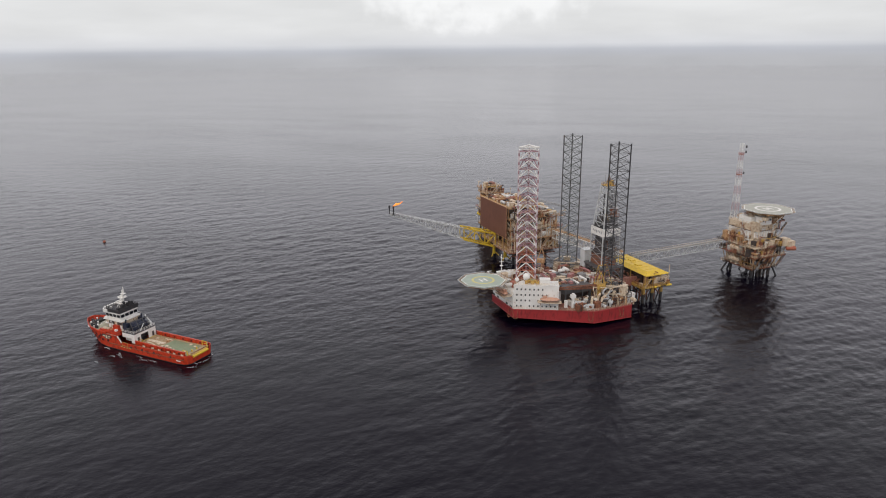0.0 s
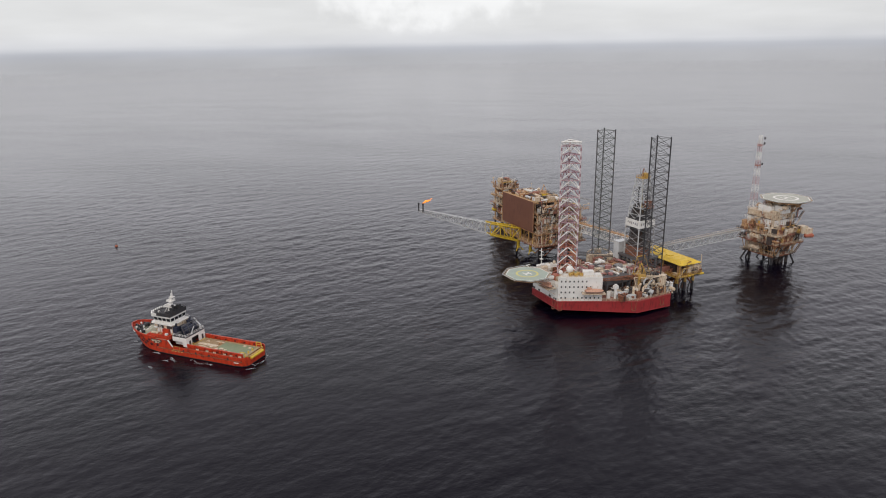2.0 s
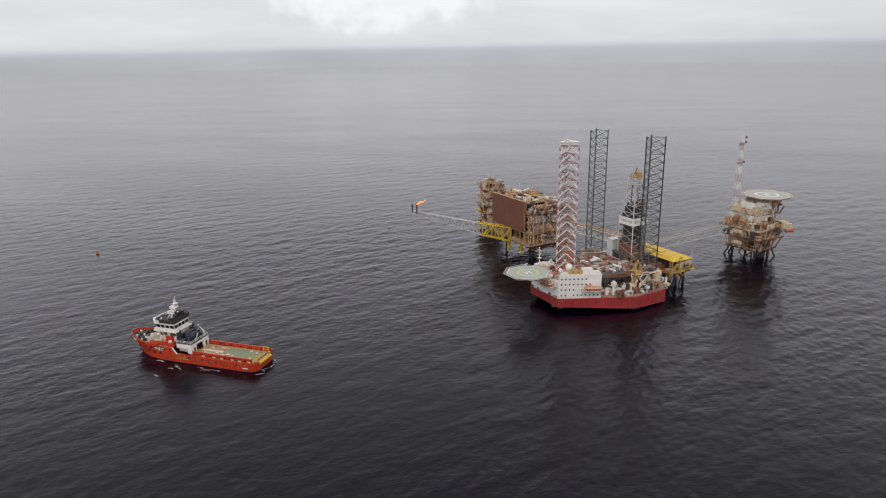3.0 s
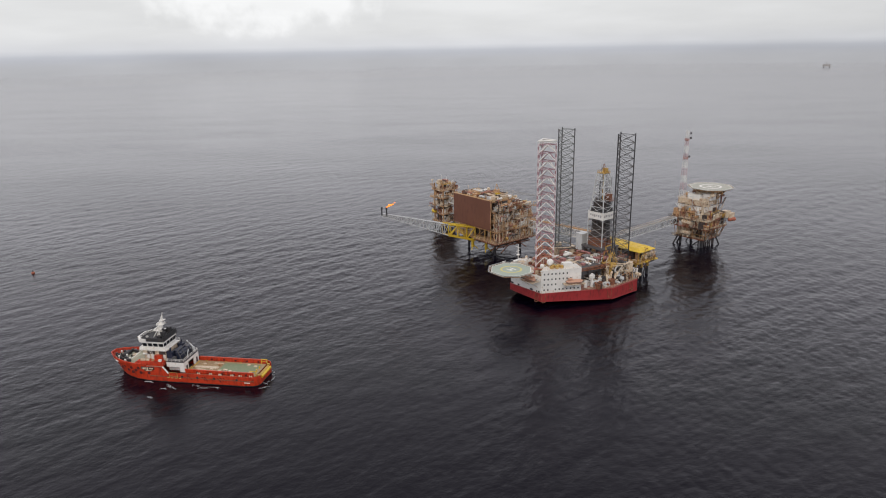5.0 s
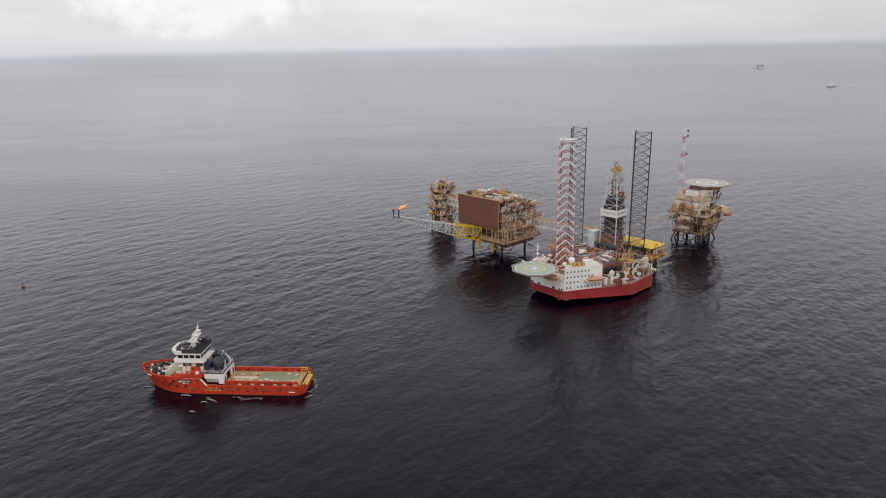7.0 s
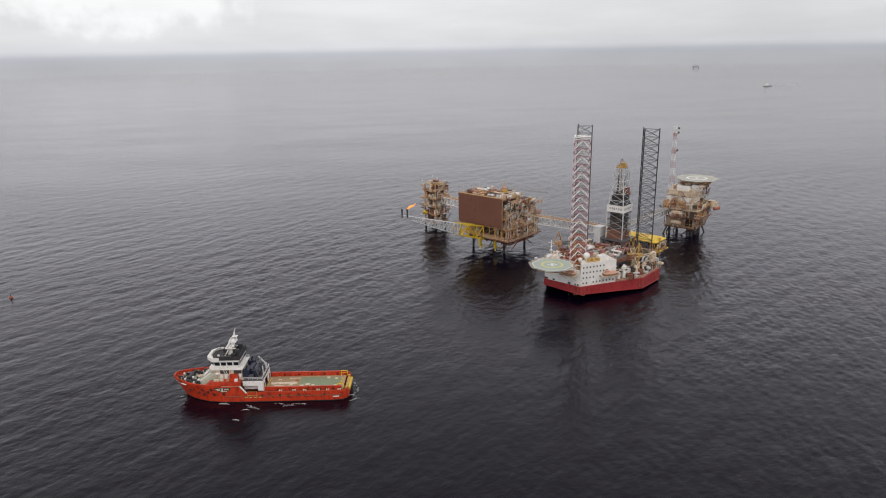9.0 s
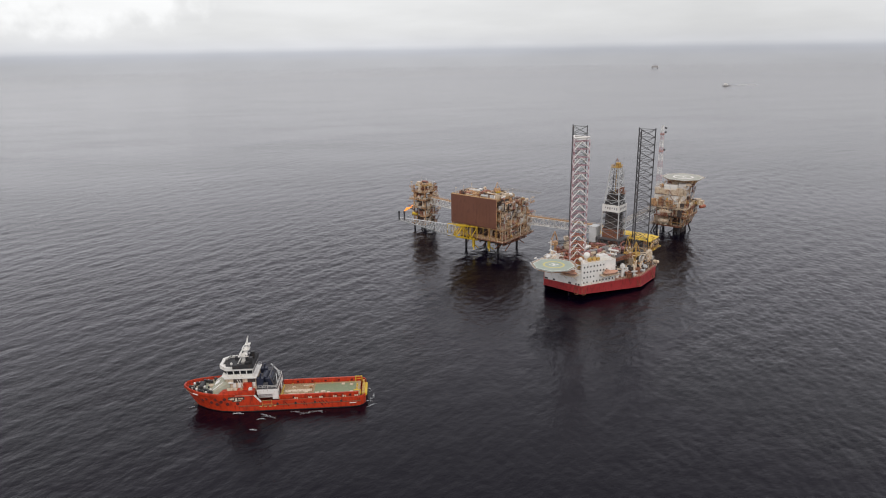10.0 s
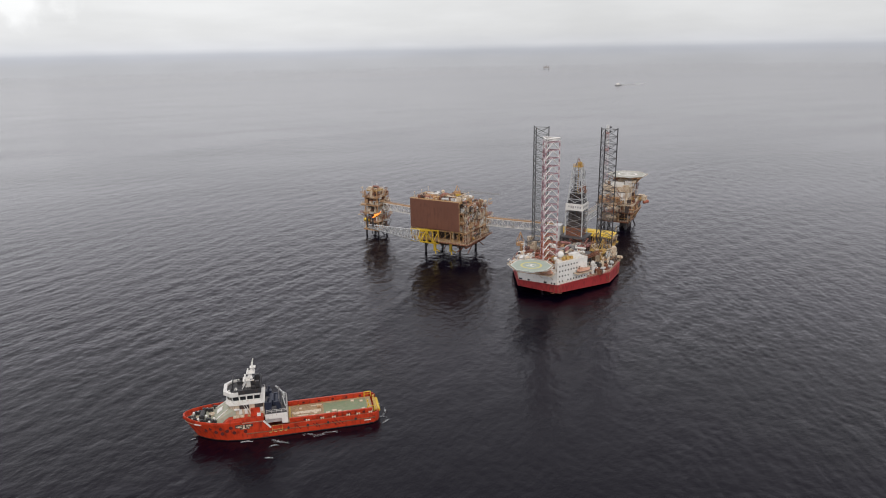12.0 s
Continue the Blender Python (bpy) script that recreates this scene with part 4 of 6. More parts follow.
part("exhaust_stack", Solid().tube((10.8, -19.8, 8), (10.8, -19.8, 11.5), 0.9, 8), M_WHITE, rig)
hang = Solid().box(12.5, 27, -15.5, -10.5, 12.6, 15.8).box(12.3, 27.2, -16.7, -10.3, 15.8, 16.0)
for x in (12.8, 17.5, 22.2, 26.6):
    hang.box(x - 0.2, x + 0.2, -16.4, -16.0, 7.8, 15.8)
part("pipe_store", hang, M_DARK, rig, "dark grey deckhouse on posts beside the pipe deck")
part("deckhouse", Solid().box(12.8, 26.5, -13.5, -10.5, 7.8, 12.58), M_STEELSHADE, rig)

for i, (x, y, z) in enumerate(((29.0, -26.2, 11.6), (33.0, -25.6, 13.2), (37.5, -25.8, 11.4), (42.6, -24.0, 12.4), (30.5, -25.0, 14.6), (40.2, -25.2, 14.6))):
    pts = [(x - 2.6 * math.cos(radians(a)), y + 0.4, z + 1.9 * math.sin(radians(a))) for a in range(-80, 81, 20)]
    part("curved_duct", Solid().path(pts, 0.42, 8).tube(pts[0], (pts[0][0], pts[0][1], 7.8), 0.3, 6), (M_CREAM, M_PALE, M_GREY)[i % 3], rig, "pale curved duct on the rig's deck")

DECK_MIX = [M_BROWN, M_RUST, M_CREAM, M_TAN, M_STEELSHADE, M_BROWN, M_WHITE, M_DARK]
clutter(rig, 6, 16, -12, 12, 7.8, 6.5, 26, 1, DECK_MIX)
clutter(rig, 14, 38, -9, 7, 13.95, 2.6, 34, 2, DECK_MIX)
clutter(rig, 10, 24, 9, 24, 7.8, 6.5, 26, 3, DECK_MIX)
clutter(rig, 14, 27, -25.5, -17, 7.8, 3.4, 22, 4, [M_CREAM, M_PALE, M_WHITE, M_STEELSHADE, M_DARK, M_RUST])
clutter(rig, 26, 43, -27, -24, 7.8, 4.5, 22, 6, [M_CREAM, M_PALE, M_RUST, M_TAN, M_STEELSHADE])
clutter(rig, 39, 45, -20, 20, 7.8, 5.0, 20, 7, DECK_MIX)
clutter(rig, 24, 44, 22, 27, 7.8, 4.0, 14, 8, DECK_MIX)
clutter(rig, 2, 12, 12, 18, 7.8, 4.0, 10, 9, DECK_MIX)


edge_clutter(rig, 15, 40, -9.5, 8, 13.9, 3.5, 18, 121, [M_CREAM, M_BROWN, M_RUST, M_WHITE, M_LEGPINK])
clutter(rig, -6, 8, -6, 8, 7.8, 11.0, 22, 122, [M_LEGRED, M_BROWN, M_CREAM, M_RUST, M_OCHRE])
clutter(rig, 8, 40, -12, 10, 13.9, 4.5, 40, 123, [M_BROWN, M_CREAM, M_WHITE, M_RUST, M_LEGPINK, M_GREY])
clutter(rig, 28, 45, -22, -9, 8, 8.0, 24, 124, [M_CREAM, M_DARK, M_TAN, M_GREY, M_STEELSHADE])
clutter(rig, 36, 46, 2, 18, 8, 8.0, 18, 125, [M_CREAM, M_RUST, M_DARK, M_BROWN])
clutter(rig, -10, 0, 7, 13, 17.0, 2.0, 8, 126, [M_WHITE, M_CREAM])
SPECKLE = [M_WHITE, M_BLACK, M_CREAM, M_WHITE, M_STEELSHADE, M_RUST]
clutter(rig, 14, 27, -25.5, -10, 7.8, 3.0, 22, 151, SPECKLE)
clutter(rig, 10, 40, -11, 9, 13.95, 2.2, 30, 152, SPECKLE)
clutter(rig, 27, 44, -26, -12, 7.8, 5.0, 22, 153, SPECKLE)


def container(c, rz, mat, label):
    t = thing("shipping_container", label, "container", c, rz, "containers on the rig deck")
    s = Solid().box(-3, 3, -1.2, 1.2, 0.1, 2.5)
    for i in range(12):
        x = -2.8 + i * 0.5
        s.box(x, x + 0.2, -1.26, 1.26, 0.2, 2.4)
    part("body", s, mat, t)
    for x in (-3.05, 2.9):
        part("end_frame", Solid().box(x, x + 0.15, -1.28, 1.28, 0, 2.55), M_DARK, t)


for x, y, z, rz, mat, lab in ((9, -7, 7.75, 20, M_WHITE, "white steel container on the brown rig deck"), (20, -5, 13.9, 0, M_CREAM, "cream steel container on the pipe deck"), (27, -3, 13.9, 5, M_WHITE, "white steel container on the pipe deck"), (33, 4, 13.9, 90, M_RUST, "rusty red steel container on the pipe deck"), (11, 5, 7.75, 70, M_BROWN, "brown steel container near the bow leg"), (22, 5, 13.9, 0, M_GREY, "grey steel container on the pipe deck")):
    container((x, y, z), rz, mat, lab)


# ---- wellhead platform with the yellow roof ----
well = thing("wellhead_platform", "small wellhead platform with a bright yellow roof on jacket legs", "platform")
columns(well, (60, 65.5, 71), (-14, 12), -6, 9.6, 0.8, M_BLACK, M_BLACK, 1, "jacket_leg")
for x in (60, 65.5, 71):
    part("leg_sleeve", Solid().tube((x, -14, 5.5), (x, -14, 9.6), 0.95, 10), M_OCHRE, well)
deck(well, 56.5, 73, -18, 16, 10.6, M_RUST, M_OCHRE)
part("deck_skirt", Solid().box(56.5, 73, -18.3, -18.0, 9.9, 10.9).box(56.2, 56.5, -18, 16, 9.6, 10.9), M_OCHRE, well)
part("deck_edge_beam", Solid().tube((63, -18.6, 10.3), (73.4, -18.6, 10.3), 0.5, 8), M_YELLOW, well)
columns(well, (58.4, 63, 67.6, 71.6), (-17, -5, 7, 15), 10.6, 16.4, 0.26, M_OCHRE)
roof = Solid().prism(rect(57.8, 72, -18.2, 16.5), 16.3, 16.7, rect(58.4, 71.4, -17.6, 15.9))
roof.prism(rect(58.6, 71.2, -17.4, 15.7), 16.7, 17.7, rect(60.6, 69.4, -14.8, 13.4))
for i in range(7):
    y = -12.5 + i * 4.2
    roof.box(60.4, 69.6, y, y + 0.18, 17.6, 17.8)
rf = part("roof", roof, M_ROOF, well, "bright yellow plated roof with sloping edges")
part("hatch", Solid().box(62, 64.6, -6, -3, 17.7, 18.1), M_ROOF, rf)
part("hatch", Solid().box(64, 66.6, 2, 5, 17.7, 18.1), M_ROOF, rf)
part("roof_opening", Solid().box(61.6, 63.6, 6, 9.5, 17.7, 17.85), M_STEELSHADE, rf, "dark open roof hatch")
part("mast", Solid().tube((72.4, -17.4, 10.6), (72.4, -17.4, 20.5), 0.16, 5), M_CREAM, well)
edge_clutter(well, 57, 71.5, -17.6, 16, 10.6, 4.4, 20, 131, [M_CREAM, M_TAN, M_OCHRE, M_RUST, M_STEELSHADE])
s = Solid()
for y in (-14, 12):
    s.tube((60, y, 3.5), (65.5, y, 9.4), 0.3, 6).tube((71, y, 3.5), (65.5, y, 9.4), 0.3, 6)
for x in (60, 71):
    s.tube((x, -14, 3.5), (x, -1, 9.4), 0.3, 6).tube((x, 12, 3.5), (x, -1, 9.4), 0.3, 6)
part("under_deck_truss", s, M_RUST, well)
clutter(well, 59.5, 70, -15, 13, 10.6, 4.2, 26, 21, [M_CREAM, M_TAN, M_STEELSHADE, M_RUST, M_STEELSHADE])
# dark block added under the roof; the shade there is in its colour
part("shade_core", Solid().box(60, 70, -12, 13, 10.7, 15.4), M_STEELSHADE, well, "dark core block that stands for shade under the yellow roof")
part("cabin", Solid().box(63.5, 71.4, -17.2, -13.4, 10.6, 14.6).box(63.3, 71.6, -17.4, -13.2, 14.6, 14.8), M_CREAM, well, "cream steel cabin on the open deck")
s = Solid()
for i in range(5):
    for j in range(3):
        s.tube((60 + i * 2.4, -11 + j * 8, -6), (60 + i * 2.4, -11 + j * 8, 9.6), 0.3, 6)
part("conductor", s, M_RUST, well)

# ---- process platform with the brown wall ----
proc = thing("process_platform", "tan process platform with a broad brown wall and crowded decks", "platform")
columns(proc, (30, 52), (69, 94), -6, 10.6, 0.75, M_BLACK, None, 1, "jacket_leg")
s = Solid()
for y in (63.5, 69, 81, 94):
    s.tube((27, y, 7.4), (55, y, 7.4), 0.4, 6).tube((30, y, 3.5), (41, y, 10.5), 0.3, 6).tube((52, y, 3.5), (41, y, 10.5), 0.3, 6)
for x in (30, 41, 52):
    s.tube((x, 63, 7.4), (x, 98, 7.4), 0.4, 6)
part("under_deck_truss", s, M_RUST, proc)
# underside shade is put into this plate's colour, to darken its reflection
part("cellar_deck", Solid().box(27, 55, 64, 98, 7.9, 8.2), M_STEELSHADE, proc)
clutter(proc, 29, 53, 65, 96, 8.2, 2.2, 26, 39, [M_RUST, M_STEELSHADE, M_TAN, M_BROWN])
for x, y in ((27.0, 74.0), (24.5, 84.0)):
    s = Solid().tube((x, y, 4.2), (x, y, 10), 0.95, 10)
    s.tube((x, y, 6.0), (x - 2.5, y - 2, 3.0), 0.3, 6).tube((x, y, 6.0), (x + 2.5, y - 2, 3.0), 0.3, 6)
    part("boat_fender", s, M_YELLOW, proc)
for z, x1, y0 in ((11.2, 57, 62), (18.0, 58, 61), (24.0, 57, 63), (30.0, 56, 63)):
    deck(proc, 24.2, x1, y0, 101, z, M_TAN, M_CREAM)
deck(proc, 24.2, 44, 66, 101, 36.0, M_TAN, M_OCHRE)
columns(proc, (25, 33, 41, 49, 55.5), (64, 73, 82, 91, 100), 10.3, 30, 0.35, M_TAN, M_TAN, 3)
columns(proc, (25, 33, 42), (67, 82, 100), 30, 35.9, 0.35, M_TAN, M_TAN, 1)
wall = part("firewall", Solid().box(23.0, 23.6, 65.6, 100.6, 18.6, 36.9), M_PANEL, proc, "broad dark brown steel wall")
for i in range(14):
    y = 65.6 + i * 2.5
    part("cladding_sheet", Solid().box(22.93, 22.995, y + 0.03, y + 2.47, 18.7, 36.8), M_PANEL, wall)
part("wall_coping", Solid().box(22.9, 23.9, 65.4, 100.8, 36.9, 37.2).box(22.85, 23.05, 65.35, 65.7, 18.4, 36.9), M_TAN, wall)
for i in range(8):
    y = 66 + i * 4.9
    part("wall_post", Solid().tube((23.3, y, 11.2), (23.3, y, 18.6), 0.2, 5), M_OCHRE, proc)
PROC_MIX = [M_TAN, M_CREAM, M_WHITE, M_RUST, M_TAN, M_STEELSHADE, M_OCHRE, M_CREAM]
clutter(proc, 27, 54, 65, 98, 11.2, 5.5, 34, 31, PROC_MIX)
clutter(proc, 27, 54, 64, 98, 18.0, 4.8, 46, 32, PROC_MIX)
clutter(proc, 27, 54, 65, 98, 24.0, 4.8, 46, 33, PROC_MIX)
clutter(proc, 27, 53, 66, 98, 30.0, 4.6, 44, 34, PROC_MIX)
clutter(proc, 27, 42, 68, 98, 36.0, 2.4, 28, 35, PROC_MIX)
clutter(proc, 44, 55, 66, 96, 30.0, 4.2, 20, 36, [M_CREAM, M_WHITE, M_TAN])
EDGE_MIX = [M_CREAM, M_TAN, M_CREAM, M_STEELSHADE, M_RUST, M_BROWN, M_PALE]
for k, (z, h) in enumerate(((11.2, 6.0), (18.0, 5.6), (24.0, 5.6), (30.0, 5.0))):
    edge_clutter(proc, 27, 57, 62, 62, z, h, 26, 61 + k, EDGE_MIX)
    clutter(proc, 27, 56, 63, 67, z, 4.6, 18, 71 + k, EDGE_MIX)
clutter(proc, 26, 43, 66, 99, 36.0, 3.2, 30, 79, EDGE_MIX)
PALE_MIX = [M_CREAM, M_WHITE, M_OCHRE, M_CREAM, M_STEELSHADE, M_TAN]
for k, z in enumerate((11.2, 18.0, 24.0, 30.0)):
    clutter(proc, 27, 56, 62.5, 66, z, 3.6, 14, 161 + k, PALE_MIX)
clutter(proc, 27, 42, 64, 98, 36.0, 2.6, 22, 166, PALE_MIX)
clutter(proc, 45, 56, 64, 98, 30.0, 4.4, 24, 80, EDGE_MIX)
# solid dark blocks added inside, standing in for shade between the decks
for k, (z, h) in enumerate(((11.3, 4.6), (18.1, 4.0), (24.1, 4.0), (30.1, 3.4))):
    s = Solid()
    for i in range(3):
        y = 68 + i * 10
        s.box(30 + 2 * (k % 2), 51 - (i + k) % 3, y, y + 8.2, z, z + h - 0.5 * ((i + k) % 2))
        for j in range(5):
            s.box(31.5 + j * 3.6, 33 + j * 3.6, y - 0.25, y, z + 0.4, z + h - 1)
    part("shade_core", s, M_STEELSHADE, proc, "dark core block that stands for shade between decks")
for x, y, z, ln, r, mat in ((37.5, 63.6, 20.2, 6.5, 1.5, M_CREAM), (48.0, 63.2, 20.0, 5.0, 1.3, M_WHITE), (44.0, 63.8, 26.0, 7.0, 1.2, M_CREAM), (51.5, 65.0, 13.3, 5.0, 1.5, M_CREAM), (31.0, 63.4, 26.2, 4.0, 1.4, M_TAN)):
    s = Solid().capsule((x - ln / 2, y, z), (x + ln / 2, y, z), r, 14)
    for t in (-0.3, 0.3):
        s.box(x + ln * t - 0.3, x + ln * t + 0.3, y - r * 0.8, y + r * 0.8, z - r - 0.6, z - r * 0.5)
    s.path([(x, y, z + r * 0.9), (x, y, z + r + 0.9), (x + 1.4, y, z + r + 0.9), (x + 1.4, y + 2, z + r + 0.9)], 0.2, 6)
    part("pressure_vessel", s, mat, proc, smooth=False)
for x, y, h in ((28.0, 63.4, 5.0), (34.0, 62.6, 6.2), (41.0, 62.6, 5.4), (54.0, 63.4, 6.0), (55.6, 72.0, 5.0), (55.6, 84.0, 5.6)):
    part("upright_tank", Solid().capsule((x, y, 12.0), (x, y, 11.4 + h), 1.0, 12).tube((x, y, 11.2), (x, y, 12.0), 0.8, 8), M_CREAM if h > 5.2 else M_TAN, proc)
# walkway outboard of the lowest deck, on brackets
s = Solid().box(22.0, 24.1, 60.4, 80, 10.5, 10.65).box(24.1, 58, 59.6, 61.8, 10.5, 10.65)
for x in range(26, 58, 4):
    s.tube((x, 59.8, 10.5), (x, 62.2, 8.6), 0.12, 5)
part("walkway", s, M_RUST, proc)
part("railing", Solid().rail([(22.1, 80), (22.1, 60.5), (24.1, 59.7), (57.9, 59.7)], 10.65, 1.3, 1.9, 0.08, False), M_CREAM, proc)
for i, x in enumerate(range(25, 57, 5)):
    for z0, z1 in ((11.2, 17.2), (18.0, 23.3), (24.0, 29.3)):
        part("end_brace", Solid().tube((x, 62.2, z0), (x + (4 if i % 2 else -3), 62.2, z1), 0.14, 5).tube((x, 62.2, z0), (x, 62.2, z1), 0.17, 5), M_CREAM, proc)
for i in range(9):
    x = 26.5 + i * 3.5
    part("riser_pipe", Solid().path([(x, 61.4, 10.7), (x, 61.4, 22 + 3 * (i % 4)), (x + 1.2, 61.4, 22 + 3 * (i % 4)), (x + 1.2, 65, 22 + 3 * (i % 4))], 0.16, 6), (M_CREAM, M_TAN, M_WHITE)[i % 3], proc)
# flood lights and aerials along the top
for x, y in ((26, 67), (26, 99), (43, 67), (43, 99), (33, 98), (38, 67)):
    part("light_pole", Solid().tube((x, y, 36), (x, y, 40.5), 0.09, 5).box(x - 0.3, x + 0.3, y - 0.2, y + 0.2, 40.3, 40.7), M_CREAM, proc)
# diagonal outriggers under the near end
s = Solid()
for x in (28, 38, 48):
    s.tube((x, 63, 10.2), (x, 70, 4), 0.35, 6).tube((x, 63, 10.2), (x + 8, 63, 17), 0.28, 6)
part("outrigger", s, M_RUST, proc)
# pedestal crane with its boom laid towards the bridge
pc = thing("pedestal_crane", "tan pedestal crane with a long grey lattice boom laid flat", "crane", (35.5, 73, 36.0), -48)
part("pedestal", Solid().tube((0, 0, 0), (0, 0, 3.5), 1.4, 12).tube((0, 0, 3.2), (0, 0, 3.6), 1.9, 12), M_YELLOW, pc)
part("machinery_house", Solid().box(-2.4, 1.4, -1.3, 1.3, 3.5, 5.4), M_TAN, pc)
part("gantry", Solid().tube((-1.6, -0.8, 5.4), (-0.5, 0, 9.0), 0.18, 5).tube((-1.6, 0.8, 5.4), (-0.5, 0, 9.0), 0.18, 5).tube((1, 0, 5.4), (-0.5, 0, 9.0), 0.18, 5), M_TAN, pc)
part("boom", girder(Solid(), (1.5, 0, 5.2), (27, 0, 1.6), 1.6, 1.3, 0.6, 0.6, 9, 0.09, 0.05), M_GREY, pc)


# ---- flare boom ----
flare = thing("flare_boom", "white lattice flare boom with yellow root and burning tip", "flare boom")
F0, F1, F2 = Vector((23.6, 84.5, 13.4)), Vector((3.5, 85.3, 19.3)), Vector((-40.7, 87.0, 35.2))
part("root_section", girder(Solid(), F0, F1, 8.0, 8.4, 6.6, 7.0, 3, 0.45, 0.3), M_YELLOW, flare, "yellow painted truss")
part("boom_section", girder(Solid(), F1, F2, 6.4, 7.0, 1.6, 1.6, 15, 0.24, 0.17), M_PALE, flare)
s = Solid()
for o in (-0.6, 0.0, 0.6):
    s.tube(F0 + Vector((0, o, 2)), F2 + Vector((0, o, -0.4)), 0.18, 5)
part("flare_pipe", s, M_GREY, flare)
for dx, dy in ((0.0, 0.9), (1.6, -1.6)):
    part("flare_tip", Solid().tube((F2.x + dx, F2.y + dy, F2.z - 0.5), (F2.x + dx, F2.y + dy, F2.z + 3.2), 0.4, 8).tube((F2.x + dx, F2.y + dy, F2.z + 3.2), (F2.x + dx, F2.y + dy, F2.z + 4.4), 0.55, 8), M_BLACK, flare)
rnd = random.Random(4)
s = Solid()
for i in range(9):
    t = i / 8
    r = 0.3 + 0.55 * math.sin(math.pi * min(1, t * 1.15)) * (1 - 0.4 * t)
    s.ball((F2.x + 1.6 + t * 4.6, F2.y - 1.6 - t * 2.2 + rnd.uniform(-0.2, 0.2), F2.z + 4.8 + t * 2.0 + rnd.uniform(-0.25, 0.25)), r, 10, 0.75)
part("flame", s, M_FIRE, flare, "orange gas flame blown sideways", smooth=True)

# ---- riser platform ----
riser = thing("riser_platform", "narrow tan riser platform with stacked crowded decks", "platform")
columns(riser, (48.5, 59), (144, 154), 5.0, 32.5, 0.5, M_TAN, M_RUST, 5)
columns(riser, (48.5, 59), (144, 154), -6, 4.9, 0.7, M_BLACK, M_BLACK, 1, "jacket_leg")
for z in (5.2, 11.0, 17.0, 23.0, 28.4):
    e = 1.0 if z == 23.0 else 0
    deck(riser, 47 - e, 60.5 + e, 142.5 - e, 155.5 + e, z, M_TAN, M_CREAM)
for i, z in enumerate((5.2, 11.0, 17.0, 23.0, 28.4)):
    clutter(riser, 49, 59, 144.5, 154, z, 4.4, 16, 41 + i, PROC_MIX)
# dark blocks fill the deck gaps, with the shade put into their colour
part("shade_core", Solid().box(50, 58, 145.5, 153, 5.3, 9.6).box(50, 58, 145.5, 153, 11.1, 15.2).box(50, 58, 145.5, 153, 17.1, 21.4), M_STEELSHADE, riser, "dark core block that stands for shade between decks")
deck(riser, 49.5, 58.5, 144.5, 153.5, 32.6, M_OCHRE, M_CREAM)
for x, y, z in ((52, 150, 38.5), (55, 148, 37)):
    part("mast", Solid().tube((x, y, 32.6), (x, y, z), 0.12, 5), M_WHITE, riser)
for k, z in enumerate((5.2, 11.0, 17.0, 23.0, 28.4)):
    edge_clutter(riser, 47.2, 59.5, 142.7, 155, z, 5.0, 13, 91 + k, EDGE_MIX)
clutter(riser, 50.5, 57.5, 145.5, 152.5, 32.6, 2.4, 8, 97, EDGE_MIX)
for k, z in enumerate((12.0, 17.4, 22.8, 28.2)):
    edge_clutter(riser, 47.4, 59, 143, 155, z, 4.4, 5, 171 + k, PALE_MIX)
part("standby_boat", Solid().capsule((46.2, 150, 12.3), (46.2, 153.5, 12.3), 1.1), M_YELLOW, riser)


# ---- bridges ----
def bridge(p, q, w, h, bays, label, truss, top):
    t = thing("footbridge", label, "bridge", group="bridges between the platforms")
    p, q = Vector(p), Vector(q)
    part("truss", girder(Solid(), p, q, w, h, w, h, bays, 0.05 * h, 0.034 * h), truss, t)
    d = (q - p)
    a = math.degrees(math.atan2(d.y, d.x))
    c = (p + q) / 2
    side = Vector((-d.y, d.x, 0)).normalized()
    up = Vector((0, 0, h / 2))
    s = Solid()
    s.add([p + side * w / 2 + up, q + side * w / 2 + up, q - side * w / 2 + up, p - side * w / 2 + up] + [v - Vector((0, 0, 0.3)) for v in (p + side * w / 2 + up, q + side * w / 2 + up, q - side * w / 2 + up, p - side * w / 2 + up)],
          [(3, 2, 1, 0), (4, 5, 6, 7), (0, 1, 5, 4), (1, 2, 6, 5), (2, 3, 7, 6), (3, 0, 4, 7)])
    part("walkway", s, top, t)
    s = Solid()
    for o in (-0.35, -0.15, 0.1, 0.3):
        s.tube(p + side * w * o + up + Vector((0, 0, 0.5)), q + side * w * o + up + Vector((0, 0, 0.5)), 0.2, 6)
    part("pipe_run", s, top, t)
    s = Solid()
    for o in (-0.5, 0.5):
        n = bays * 2
        for i in range(n + 1):
            b = p.lerp(q, i / n) + side * w * o + up
            s.tube(b, b + Vector((0, 0, 1.2)), 0.06, 4)
        s.tube(p + side * w * o + up + Vector((0, 0, 1.2)), q + side * w * o + up + Vector((0, 0, 1.2)), 0.06, 4)
    part("railing", s, M_CREAM, t)


bridge((53.0, 61.5, 19.2), (69.0, 16.5, 15.6), 3.6, 4.6, 14, "long footbridge with tan pipes over a pale truss", M_WHITE, M_TAN)
bridge((53.0, 140.5, 21.8), (47.0, 101.2, 21.6), 3.4, 4.4, 12, "footbridge with tan pipes over a pale truss", M_WHITE, M_TAN)
bridge((73.0, 13.5, 14.4), (131.0, 9.0, 17.6), 3.0, 3.9, 18, "pale lattice footbridge to the quarters platform", M_PALE, M_GREY)

